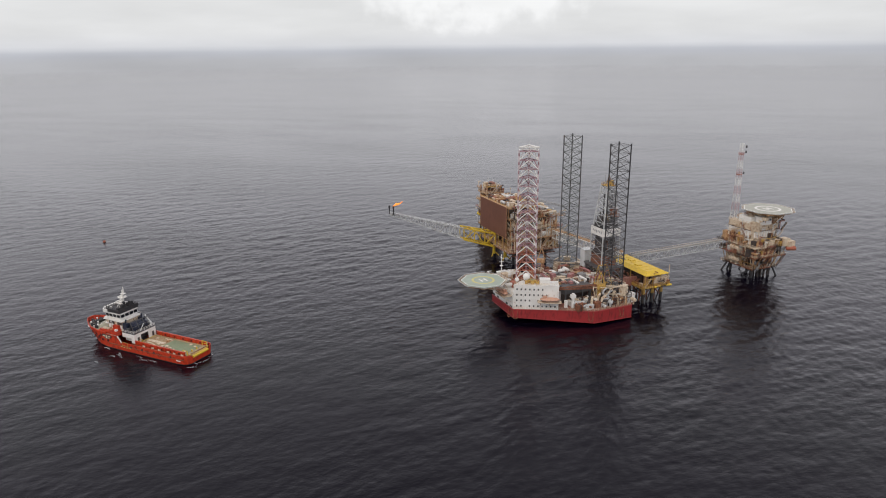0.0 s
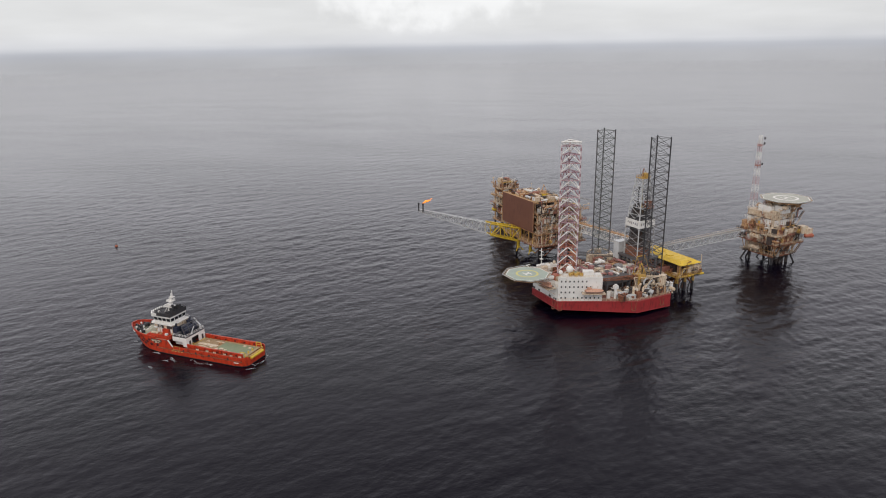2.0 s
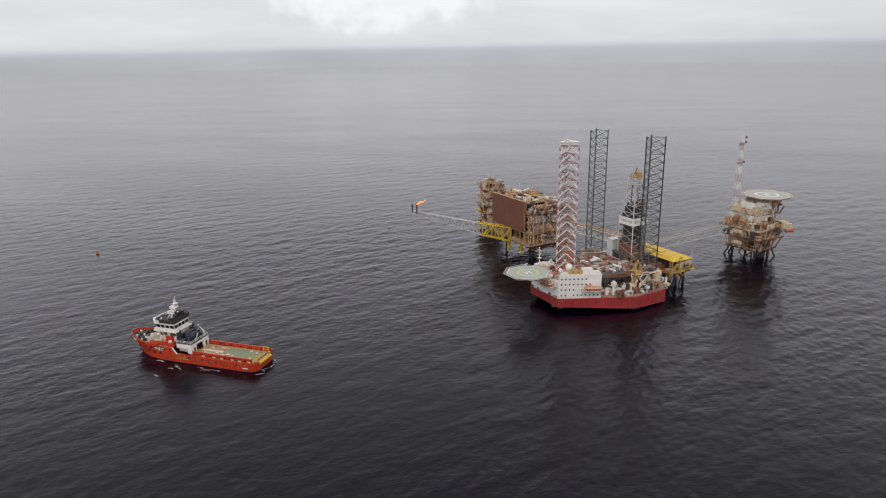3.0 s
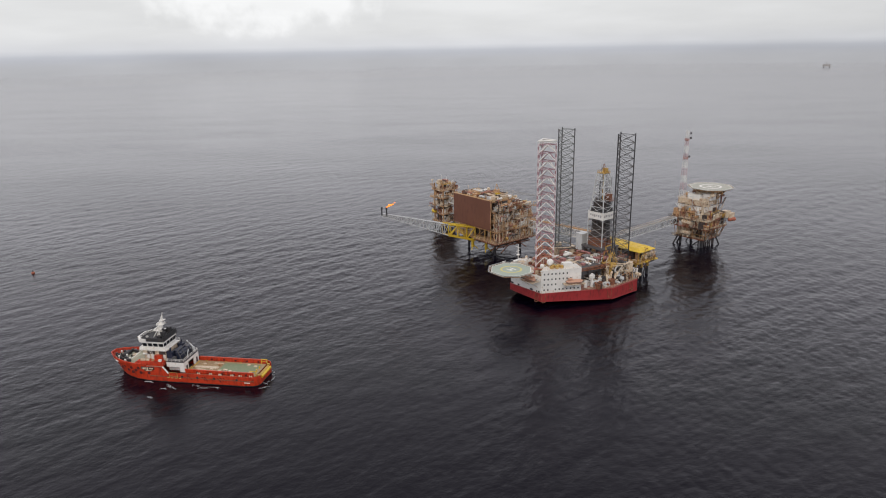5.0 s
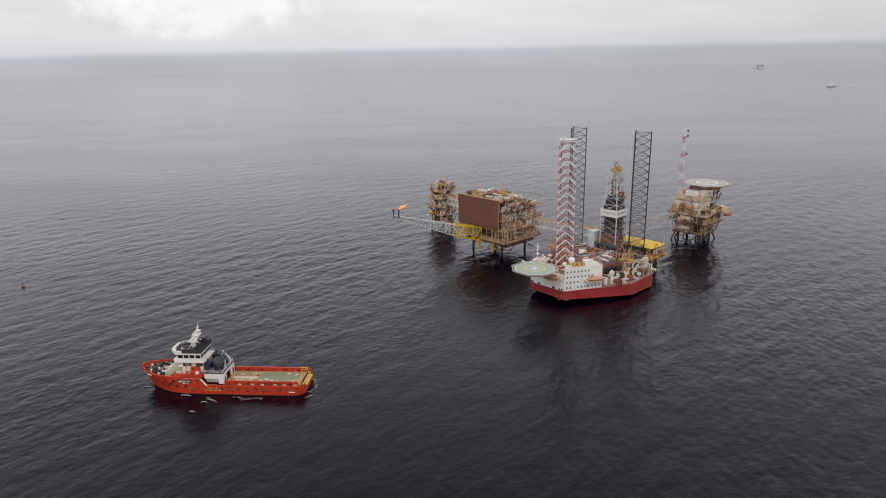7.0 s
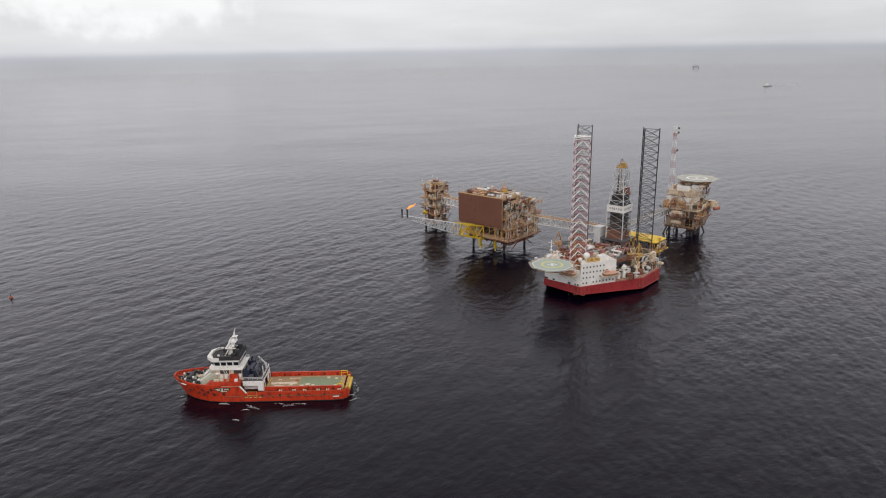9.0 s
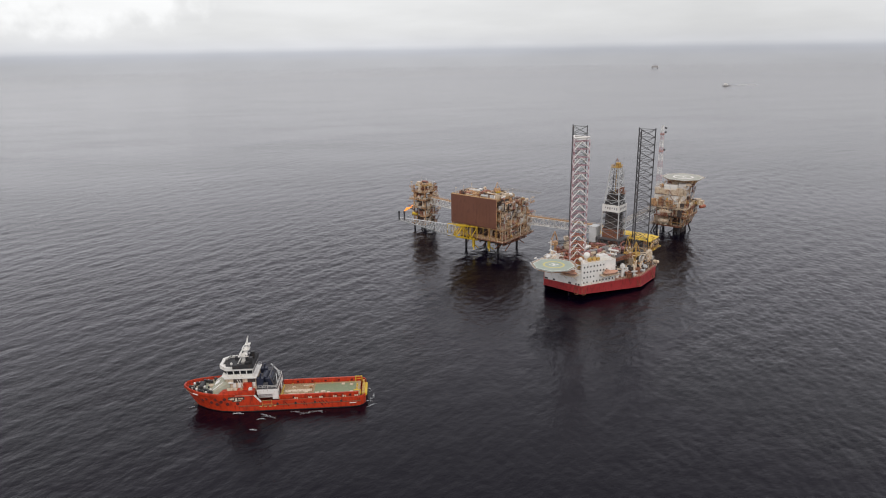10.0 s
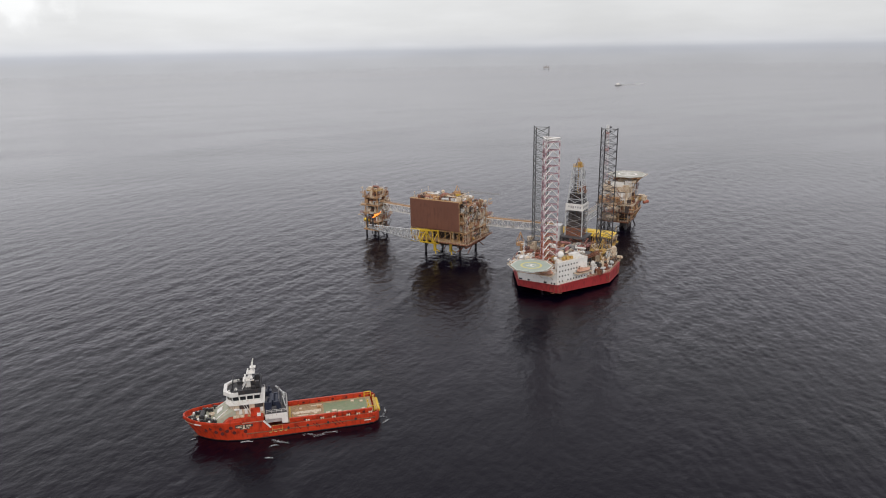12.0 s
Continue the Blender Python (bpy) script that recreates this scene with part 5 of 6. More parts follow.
# ---- quarters platform with helideck and mast ----
quar = thing("quarters_platform", "cream and tan quarters platform with a helideck and mast", "platform")
columns(quar, (140.5, 153), (-6, 9.5), -6, 6.3, 0.8, M_BLACK, M_BLACK, 1, "jacket_leg")
deck(quar, 138, 155.5, -8.5, 12, 6.4, M_RUST, M_CREAM)
deck(quar, 135, 158, -12, 14.5, 14.0, M_RUST, M_CREAM)
deck(quar, 135.5, 157, -11.5, 14, 19.5, M_CREAM, M_CREAM)
columns(quar, (139, 147, 154.5), (-7.5, 2, 11), 6.4, 19.5, 0.35, M_TAN, M_RUST, 2)
for z0, z1, p, mat in ((6.4, 12.6, rect(138.5, 146, 2, 11.5), M_CREAM), (19.5, 23.2, rect(138, 154.5, -7, 11.8), M_CREAM), (23.4, 27.2, rect(138, 154.5, -7, 11.8), M_WHITE), (27.4, 31.0, rect(138, 154.5, -7, 11.8), M_CREAM)):
    q = part("quarters_module", Solid().prism(p, z0, z1).prism(inset(p, -0.5), z1, z1 + 0.2), mat, quar)
    part("railing", Solid().rail(inset(p, -0.4), z1 + 0.2, 1.1, 2.0), M_CREAM, quar)
    for i in range(4):
        part("window", Solid().box(140.5 + i * 3.6, 141.1 + i * 3.6, p[0][1] - 0.06, p[0][1] + 0.02, z0 + 1.5, z0 + 2.1), M_GLASS, q)
for z in (19.6, 23.3, 27.3):
    part("module_seam", Solid().box(137.9, 154.6, -7.1, 11.9, z, z + 0.5), M_STEELSHADE, quar)
    for i in range(9):
        part("module_rib", Solid().box(138.9 + i * 1.85, 139.06 + i * 1.85, -7.16, -6.99, z + 0.5, z + 3.6), M_CREAM, quar)
        part("module_rib", Solid().box(137.84, 138.01, -5.8 + i * 2.05, -5.64 + i * 2.05, z + 0.5, z + 3.6), M_CREAM, quar)
s = Solid()
for i in range(5):
    s.path([(137.6, -7 + i * 0.5, 14), (137.6, -7 + i * 0.5, 31), (140, -7 + i * 0.5, 31.6)], 0.16, 5)
part("pipe_run", s, M_CREAM, quar)
part("roof_house", Solid().box(139, 147, -3, 6, 31.2, 34.6), M_WHITE, quar)
clutter(quar, 139, 155, -6, 11, 31.2, 2.6, 18, 51, [M_CREAM, M_RUST, M_WHITE, M_TAN])
clutter(quar, 139, 154, -7, 11, 6.4, 5.6, 34, 52, PROC_MIX)
clutter(quar, 137, 156, -10.5, 12.5, 14.0, 4.4, 44, 53, PROC_MIX)
clutter(quar, 135.8, 137.4, -9, 12, 19.5, 5.0, 14, 54, PROC_MIX)
clutter(quar, 138, 156, -10.8, -8.4, 19.5, 4.0, 16, 55, PROC_MIX)
part("radio_room", Solid().box(141.5, 148.5, -8, -3.2, 31.2, 35.2).prism(rect(141.1, 148.9, -8.4, -2.8), 35.2, 35.5), M_WHITE, quar, "white radio room under the helideck")
for i in range(5):
    part("window", Solid().box(142 + i * 1.3, 142.8 + i * 1.3, -8.06, -7.98, 33.3, 34.3), M_GLASS, quar)
s = Solid()
for x, y in ((144, -9), (157, -9), (157, 5), (144, 5), (150.5, -13), (160, -2)):
    s.tube((min(x, 155), max(y, -7.5), 31.2), (x, y, 37.4), 0.28, 6)
    s.tube((150, -2, 31.2), (x, y, 37.4), 0.2, 6)
for y in (-12, -8, -4, 0, 4):
    s.box(140.5, 160.5, y - 0.15, y + 0.15, 37.3, 38.0)
part("helideck_frame", s, M_TAN, quar)
part("helideck_store", Solid().box(149.5, 154.5, -6, 1, 31.2, 34.0), M_RUST, quar)
clutter(quar, 141, 158, -10, 4, 34.4, 2.2, 14, 181, [M_RUST, M_TAN, M_CREAM])
helideck(quar, 150.5, -2.5, 38.6, 13.2, 22.5, (148.0, 0.0, 31.2), M_FHELI, M_WHITE)
part("crane_house", Solid().box(153.5, 157.5, -14, -10, 19.5, 23.6).box(155.5, 160, -15.3, -12.3, 19.2, 22.2), M_CREAM, quar)
part("lifeboat_station", Solid().capsule((155.5, -14.2, 18.2), (159.5, -15.9, 18.2), 1.2), M_LEGRED, quar)


def lattice_mast(x, y, z0, z1, w0, w1, bands):
    t = new("radio_mast")
    t.parent = quar
    tagged(t, "tapering red and white lattice radio mast")
    for b in range(bands):
        s = Solid()
        lo, hi = z0 + (z1 - z0) * b / bands, z0 + (z1 - z0) * (b + 1) / bands
        for i in range(3):
            a0, a1 = lo + (hi - lo) * i / 3, lo + (hi - lo) * (i + 1) / 3
            c0, c1 = [[(x + (w0 + (w1 - w0) * (a - z0) / (z1 - z0)) / 2 * sx, y + (w0 + (w1 - w0) * (a - z0) / (z1 - z0)) / 2 * sy, a) for sx, sy in ((-1, -1), (1, -1), (1, 1), (-1, 1))] for a in (a0, a1)]
            for k in range(4):
                s.tube(c0[k], c1[k], 0.11, 4).tube(c0[k], c1[(k + 1) % 4], 0.05, 4).tube(c1[k], c1[(k + 1) % 4], 0.05, 4)
        part("mast_section", s, M_MASTPINK if b % 2 else M_WHITE, t)
    for z in (z0 + (z1 - z0) * 0.62, z1 - 4.5, z1 - 1.6):
        part("dish", Solid().tube((x + w1, y - w1, z), (x + w1 + 0.6, y - w1 - 0.5, z), 0.7, 12), M_DARK, t, "dark dish aerial")
    for z in (z0 + (z1 - z0) * 0.62 - 1.2, z1 - 6):
        part("mast_platform", Solid().box(x - 1.2, x + 1.2, y - 1.2, y + 1.2, z, z + 0.15).rail(rect(x - 1.2, x + 1.2, y - 1.2, y + 1.2), z + 0.15, 0.9, 1.2, 0.05), M_LEGRED, t)


for k, (z, h) in enumerate(((6.4, 6.5), (14.0, 5.0), (19.5, 4.0), (23.4, 4.0), (27.4, 4.0))):
    e = 0 if k == 0 else (2.6 if k < 3 else 0.2)
    edge_clutter(quar, 137.6 - e, 156, -8.0 - e, 13, z, h, 22 if k < 3 else 14, 101 + k, EDGE_MIX)
clutter(quar, 136, 156, -11, -8.5, 14.0, 4.5, 20, 111, EDGE_MIX)
clutter(quar, 135.6, 138.5, -9, 12.5, 14.0, 4.5, 16, 112, EDGE_MIX)
s = Solid()
for i in range(4):
    for j in range(3):
        s.tube((145 + i * 2.4, -6 + j * 2.6, -6), (145 + i * 2.4, -6 + j * 2.6, 6.3), 0.42, 8)
part("conductor", s, M_STEELSHADE, quar)
for p, q in (((139, 10.5, 6.3), (134.5, 13.5, -4)), ((139, 8.5, 6.3), (141.5, 14.5, -4)), ((154, -7, 6.3), (158, -10, -4))):
    part("splayed_brace", Solid().tube(p, q, 0.52, 8), M_BLACK, quar)
# inner blocks coloured dark for the shade between these decks
part("shade_core", Solid().box(140, 154, -6, 10, 14.1, 18.6).box(141, 153, -5.5, 9, 6.5, 11.8), M_STEELSHADE, quar, "dark core block that stands for shade between decks")
for x, y, z, ln in ((137.2, 4.0, 9.4, 6.0), (136.4, 3.0, 16.4, 7.0)):
    part("pressure_vessel", Solid().capsule((x, y - ln / 2, z), (x, y + ln / 2, z), 1.5, 14).box(x - 0.8, x + 0.8, y - 2, y - 1.4, z - 2.6, z - 1).box(x - 0.8, x + 0.8, y + 1.4, y + 2, z - 2.6, z - 1), M_CREAM, quar)
s = Solid()
for i in range(6):
    y = -10.5 + i * 4.4
    s.tube((135.2, y, 14.0), (135.4, y + 3.2, 19.3), 0.13, 5).tube((135.2, y, 13.6), (138.4, y + 0.8, 7.0), 0.2, 6)
    x = 136 + i * 3.9
    s.tube((x, -11.8, 14.0), (x + 2.6, -11.3, 19.3), 0.13, 5).tube((x, -11.8, 13.6), (x, -8.4, 7.0), 0.2, 6)
part("outrigger", s, M_TAN, quar)
lattice_mast(139.8, 10.3, 31.0, 73.8, 2.9, 1.3, 9)

# ---- supply vessel: local x from stern to bow, local +y its port side ----
ship = thing("supply_vessel", "orange supply vessel with a white wheelhouse and open working deck", "ship", (-152.2, 7.0, 0.0), 132.4)
STATION = [  # x, half breadth at the rail, at the waterline, height of the rail
    (-0.6, 5.6, 5.0, 4.0), (0.2, 7.0, 6.4, 4.0), (1.6, 7.8, 7.2, 4.0), (5, 8.0, 7.8, 4.0), (20, 8.0, 7.9, 4.0), (37.0, 8.0, 7.9, 4.0), (39.0, 8.0, 7.9, 7.0), (46, 8.0, 7.6, 7.0),
    (52, 7.7, 6.4, 7.1), (56.5, 6.8, 4.7, 7.3), (60, 5.5, 3.1, 7.6), (63, 3.7, 1.5, 8.0), (65.2, 1.6, 0.35, 8.3)]


def rake(x, f):
    """How far the stem falls back towards the keel."""
    return x - max(0.0, x - 46) ** 1.5 * 0.042 * f




def loft(s, rows, close=True):
    """Skins rows of points, each row a section from port round to starboard."""
    n = len(rows[0])
    vs = [p for r in rows for p in r]
    fs = [(j * n + k, j * n + k + 1, (j + 1) * n + k + 1, (j + 1) * n + k) for j in range(len(rows) - 1) for k in range(n - 1)]
    if close:
        fs += [tuple(range(n))[::-1], tuple(range((len(rows) - 1) * n, len(rows) * n))]
    return s.add(vs, fs)


BOOT = 0.95
top_rows, boot_rows = [], []
for x, b, w, z in STATION:
    m1, mm, zm = w + (b - w) * 0.3, w + (b - w) * 0.7, BOOT + (z - BOOT) * 0.6
    top_rows.append([(x, b, z), (rake(x, 0.4), mm, zm), (rake(x, 1), m1, BOOT), (rake(x, 1), -m1, BOOT), (rake(x, 0.4), -mm, zm), (x, -b, z)])
    boot_rows.append([(rake(x, 1), m1 - 0.02, BOOT), (rake(x, 1.1), w, -0.9), (rake(x, 1.3), w * 0.8, -3.5), (rake(x, 1.3), -w * 0.8, -3.5), (rake(x, 1.1), -w, -0.9), (rake(x, 1), -m1 + 0.02, BOOT)])
hull = part("hull", loft(Solid(), top_rows), M_ORANGE, ship, "orange painted steel hull with rust runs")
part("boot_topping", loft(Solid(), boot_rows), M_BOOT, hull)
part("bulbous_bow", Solid().capsule((56, 0, -0.2), (63.0, 0, -0.1), 1.1), M_STEELSHADE, hull)
# decks let into the hull
part("working_deck", Solid().box(1.4, 31, -5.6, 5.6, 4.004, 4.12), M_WOOD, ship, "worn wooden working deck")
part("green_deck", Solid().box(3.2, 18.5, -4.3, 4.6, 4.125, 4.19), M_GREEN, ship, "faded green painted deck patch")
s = Solid()
for i in range(14):
    y = -5.4 + i * 0.83
    s.box(18.7, 30.8, y, y + 0.06, 4.122, 4.16)
part("plank_seam", s, M_RUST, ship)
part("plank_mat", Solid().box(19.5, 29.5, -0.6, 1.2, 4.125, 4.28).box(24, 28, 2.0, 2.7, 4.125, 4.3).box(19, 23, -3.9, -3.2, 4.125, 4.3), M_CREAM, ship)
for sd in (-1, 1):
    nm = Solid().box(1.8, 30.5, sd * 6.0 - 0.15, sd * 6.0 + 0.15, 4.0, 5.6).box(1.8, 30.5, sd * 6.0 - 0.3, sd * 6.0 + 0.3, 5.6, 5.8)
    for i in range(12):
        nm.box(2.5 + i * 2.45, 2.75 + i * 2.45, sd * 6.0 - 0.35, sd * 6.0 + 0.35, 4.0, 5.6)
    part("cargo_rail", nm, M_ORANGE, ship)
    o = Solid()
    for (x0, b0, _, z0), (x1, b1, _, z1) in zip(STATION[:6], STATION[1:6]):
        o.prism([(x0, sd * b0), (x1, sd * b1), (x1, sd * (b1 - 0.3)), (x0, sd * (b0 - 0.3))][::sd], z0, z0 + 0.75)
    part("bulwark", o, M_ORANGE, ship)
    part("rubbing_bar", Solid().box(1, 45, sd * 7.95 - 0.12, sd * 7.95 + 0.12, 2.9, 3.2), M_RUST, hull)
    for x in (8.0, 17.5, 24.5, 31.0):
        part("tyre_fender", Solid().tube((x, sd * 8.0, 3.5), (x, sd * 8.25, 3.5), 0.42, 10), M_BLACK, hull)
    for x in (13.5, 14.6, 16.0, 21.5, 22.4, 28.0):
        part("scuff_mark", Solid().add([(x, sd * 8.09, 3.9), (x + 0.35, sd * 8.09, 3.9), (x - 1.0, sd * 8.03, 2.2), (x - 1.3, sd * 8.03, 2.2)], [(0, 1, 2, 3)]), M_SPOT, hull)
    for x, z in ((57.2, 5.9), (55.4, 4.4), (53.6, 5.7), (53.2, 3.7), (51.4, 4.8), (50.0, 5.9), (49.0, 3.9), (45.2, 4.1), (59.0, 5.0)):
        b = float(np.interp(x, [p[0] for p in STATION], [p[1] for p in STATION]))
        w = float(np.interp(x, [p[0] for p in STATION], [p[2] for p in STATION]))
        zz = float(np.interp(x, [p[0] for p in STATION], [p[3] for p in STATION]))
        t = (z - BOOT) / (zz - BOOT)
        y = w + (b - w) * (0.3 + (0.4 * t / 0.6 if t < 0.6 else 0.4 + 0.3 * (t - 0.6) / 0.4))
        part("porthole", Solid().tube((rake(x, 0.5), sd * (y - 0.5), z), (rake(x, 0.5), sd * (y + 0.16), z), 0.62, 10), M_SPOT, hull)
for sd in (-1, 1):
    for x in (4.5, 9.5, 14.5, 19.5, 25.0):
        part("freeing_port", Solid().box(x, x + 0.8, sd * 6.0 - 0.36, sd * 6.0 + 0.36, 4.5, 5.1), M_SPOT, ship)
part("deck_line", Solid().box(30.2, 30.5, -5.0, 5.0, 4.125, 4.17), M_YELLOW, ship)
part("deck_line", Solid().box(18.5, 30.2, 4.9, 5.1, 4.125, 4.17), M_YELLOW, ship)
part("stowage_frame", Solid().path([(29.4, 3.2, 4.1), (29.4, 3.2, 5.6), (29.4, 5.2, 5.6), (29.4, 5.2, 4.1)], 0.14, 5), M_OCHRE, ship)
for x, y in ((8.0, -3.4), (11.0, 3.6), (4.6, 3.0), (21.5, 1.9), (26.6, -2.4), (4.8, -2.6)):
    part("deck_hatch", Solid().box(x - 0.6, x + 0.6, y - 0.5, y + 0.5, 4.12, 4.5), M_CREAM, ship)
for x, y in ((2.2, 6.9), (6.5, 7.0), (10, 6.9), (15, 7.0), (19, 6.8), (24, 7.0), (2.2, -6.9), (9, -6.9), (16, -7.0), (23, -6.9)):
    part("bollard", Solid().tube((x, y, 4.0), (x, y, 5.0), 0.26, 8).tube((x + 0.8, y, 4.0), (x + 0.8, y, 5.0), 0.26, 8).tube((x - 0.2, y, 4.75), (x + 1.0, y, 4.75), 0.14, 6), M_CREAM, ship)
for sd in (-1, 1):
    part("stern_frame", Solid().path([(1.0, sd * 5.4, 4.1), (1.0, sd * 5.4, 6.2), (3.4, sd * 5.4, 6.2), (3.4, sd * 5.4, 4.1)], 0.15, 6).tube((1.0, sd * 5.4, 5.2), (3.4, sd * 5.4, 5.2), 0.1, 5), M_YELLOW, ship, "yellow tube frame at the stern")
    for x in (5.5, 12.0, 18.5, 27.0):
        part("pad_eye", Solid().box(x, x + 0.5, sd * 5.1 - 0.1, sd * 5.1 + 0.1, 4.1, 4.55), M_OCHRE, ship)
    part("deck_pipe", Solid().tube((3.0, sd * 6.9, 4.35), (30.5, sd * 6.9, 4.35), 0.18, 6), M_RUST, ship)
for x, y, sx, sy, h in ((15.0, 3.2, 1.6, 1.2, 0.9), (17.2, 3.6, 1.2, 1.0, 0.7), (13.0, 3.4, 1.0, 1.0, 0.6), (22.6, 3.8, 2.0, 0.8, 0.5)):
    part("cargo_crate", Solid().box(x - sx / 2, x + sx / 2, y - sy / 2, y + sy / 2, 4.19, 4.19 + h).box(x - sx / 2 - 0.05, x + sx / 2 + 0.05, y - sy / 2 - 0.05, y + sy / 2 + 0.05, 4.19 + h * 0.8, 4.22 + h), M_CREAM, ship, "small pale crate on the deck")
part("rope_pile", Solid().tube((20.0, -2.2, 4.12), (20.0, -2.2, 4.5), 0.8, 12).tube((20.0, -2.2, 4.5), (20.0, -2.2, 4.75), 0.6, 12), M_TAN, ship)
part("stern_roller", Solid().tube((-0.7, -4.2, 3.6), (-0.7, 4.2, 3.6), 0.55, 14), M_YELLOW, ship, "yellow stern roller")
part("stern_gate", Solid().box(-0.2, 0.6, -5.2, -4.4, 4.0, 4.8).box(-0.2, 0.6, 4.4, 5.2, 4.0, 4.8).box(-0.3, 0.7, -4.4, 4.4, 4.0, 4.14), M_OCHRE, ship)
for y in (-1.4, 1.4):
    part("tow_pin", Solid().tube((2.6, y, 4.1), (2.6, y, 5.1), 0.25, 8), M_YELLOW, ship)
part("name_bar", Solid().box(2.6, 5.0, 8.0, 8.06, 2.2, 2.6), M_WHITE, hull)
part("name_bar", Solid().obox((60.6, 5.05, 7.2), (2.4, 0.4, 0.28), -30), M_WHITE, hull)
part("boarding_frame", Solid().path([(33.0, 8.1, 2.6), (33.0, 8.1, 5.0), (36.4, 8.1, 5.0), (36.4, 8.1, 2.6)], 0.08, 5).path([(33.0, 8.1, 3.5), (36.4, 8.1, 3.5)], 0.07, 5), M_OCHRE, ship)
# forecastle
fore = [(39.3, 7.7), (46, 7.7), (52, 7.4), (56.5, 6.5), (60, 5.2), (63, 3.4), (65.0, 1.2)]
ring = [(x, y) for x, y in fore] + [(x, -y) for x, y in fore[::-1]]
part("forecastle_deck", Solid().prism(ring[::-1], 7.0, 7.1), M_FRONT, ship)
s = Solid()
for (x0, b0, _, z0), (x1, b1, _, z1) in zip(STATION[7:], STATION[8:]):
    for sd in (-1, 1):
        s.add([(x0, sd * b0, z0), (x1, sd * b1, z1), (x1, sd * (b1 + 0.06), z1 + 0.75), (x0, sd * (b0 + 0.05), z0 + 0.7), (x0, sd * (b0 - 0.3), z0), (x1, sd * (b1 - 0.3), z1), (x1, sd * (b1 - 0.2), z1 + 0.75), (x0, sd * (b0 - 0.2), z0 + 0.7)],
              [(0, 1, 2, 3), (7, 6, 5, 4), (3, 2, 6, 7), (0, 3, 7, 4), (1, 5, 6, 2)])
s.prism([(65.1, 1.6), (65.1, -1.6), (65.7, -1.0), (65.7, 1.0)], 8.0, 9.05)
part("bow_bulwark", s, M_ORANGE, ship)
part("windlass", Solid().tube((59.5, -1.8, 8.1), (59.5, 1.8, 8.1), 0.8, 10).box(58.6, 60.4, -2.2, -1.8, 7.1, 8.7).box(58.6, 60.4, 1.8, 2.2, 7.1, 8.7), M_BLACK, ship)
for x, y in ((57.6, 3.4), (57.6, -3.4), (61.8, 2.2), (61.8, -2.2), (63.6, 0.6), (55.8, 5.0), (55.8, -5.0), (59.4, 4.0), (59.4, -4.0)):
    part("mooring_bitt", Solid().tube((x, y, 7.1), (x, y, 8.4), 0.5, 8).tube((x - 0.9, y, 7.1), (x - 0.9, y, 8.2), 0.45, 8), M_BLACK, ship)
for x, y in ((62.4, -1.0), (58.0, 2.0), (55.2, 4.4), (60.5, 3.6)):
    part("mushroom_vent", Solid().ball((x, y, 8.5), 0.42, 10).tube((x, y, 7.1), (x, y, 8.4), 0.22, 8), M_WHITE, ship)
for sd in (-1, 1):
    part("bulwark_cap", Solid().path([(x, sd * (b - 0.1), z + 0.74) for x, b, _, z in STATION[7:]], 0.2, 6), M_ORANGE, ship)
for x, y, h, mat in ((62.8, 0.9, 0.7, M_WHITE), (61.2, -2.9, 0.8, M_WHITE), (56.8, 5.2, 0.9, M_WHITE), (58.4, -4.6, 0.8, M_WHITE), (60.0, 2.9, 0.6, M_CREAM), (57.0, 0.6, 0.7, M_BLACK), (62.0, -0.2, 0.9, M_BLACK), (58.6, 4.4, 0.8, M_BLACK), (60.6, -3.4, 0.8, M_BLACK)):
    part("deck_fitting", Solid().tube((x, y, 7.1), (x, y, 7.1 + h), 0.28, 8).tube((x, y, 7.1 + h), (x, y, 7.2 + h), 0.38, 8), mat, ship)
for x, y, r in ((56.5, -1.0, 1.0), (61.0, 0.3, 0.8)):
    part("rope_coil", Solid().tube((x, y, 7.1), (x, y, 7.55), r, 12), M_CREAM, ship)
# superstructure
side = Solid()
for sd in (-1, 1):
    side.add([(39.0, sd * 7.6, 7.0), (52.5, sd * 7.3, 7.0), (50.5, sd * 7.1, 8.6), (45.6, sd * 7.3, 8.9), (41.4, sd * 7.5, 9.0), (39.0, sd * 7.6, 8.6)] + [(39.0, sd * 5.2, 7.0), (52.5, sd * 5.2, 7.0), (50.5, sd * 5.2, 8.6), (45.6, sd * 5.2, 8.9), (41.4, sd * 5.2, 9.0), (39.0, sd * 5.2, 8.6)],
             [tuple(range(6)), tuple(range(11, 5, -1))] + [(i, (i + 1) % 6, 6 + (i + 1) % 6, 6 + i) for i in range(6)])
part("lower_house", side, M_ORANGE, ship, "orange lower deckhouse sides")
part("front_house", Solid().prism([(48.0, 5.1), (48.0, -5.1), (56.0, -4.8), (56.0, 4.8)], 7.1, 10.9, [(48.0, 4.6), (48.0, -4.6), (50.6, -3.8), (50.6, 3.8)]), M_FRONT, ship, "pale green sloping deckhouse front")
for y in (-1, 1):
    part("front_trim", Solid().tube((56.0, y * 4.8, 7.15), (50.6, y * 3.8, 10.95), 0.14, 5), M_WHITE, ship)
part("front_hatch", Solid().add([(54.4, -1.2, 8.35), (54.4, 1.2, 8.35), (52.6, 1.2, 9.6), (52.6, -1.2, 9.6), (54.6, -1.2, 8.6), (54.6, 1.2, 8.6), (52.8, 1.2, 9.85), (52.8, -1.2, 9.85)], [(3, 2, 1, 0), (4, 5, 6, 7), (0, 1, 5, 4), (1, 2, 6, 5), (2, 3, 7, 6), (3, 0, 4, 7)]), M_WHITE, ship)
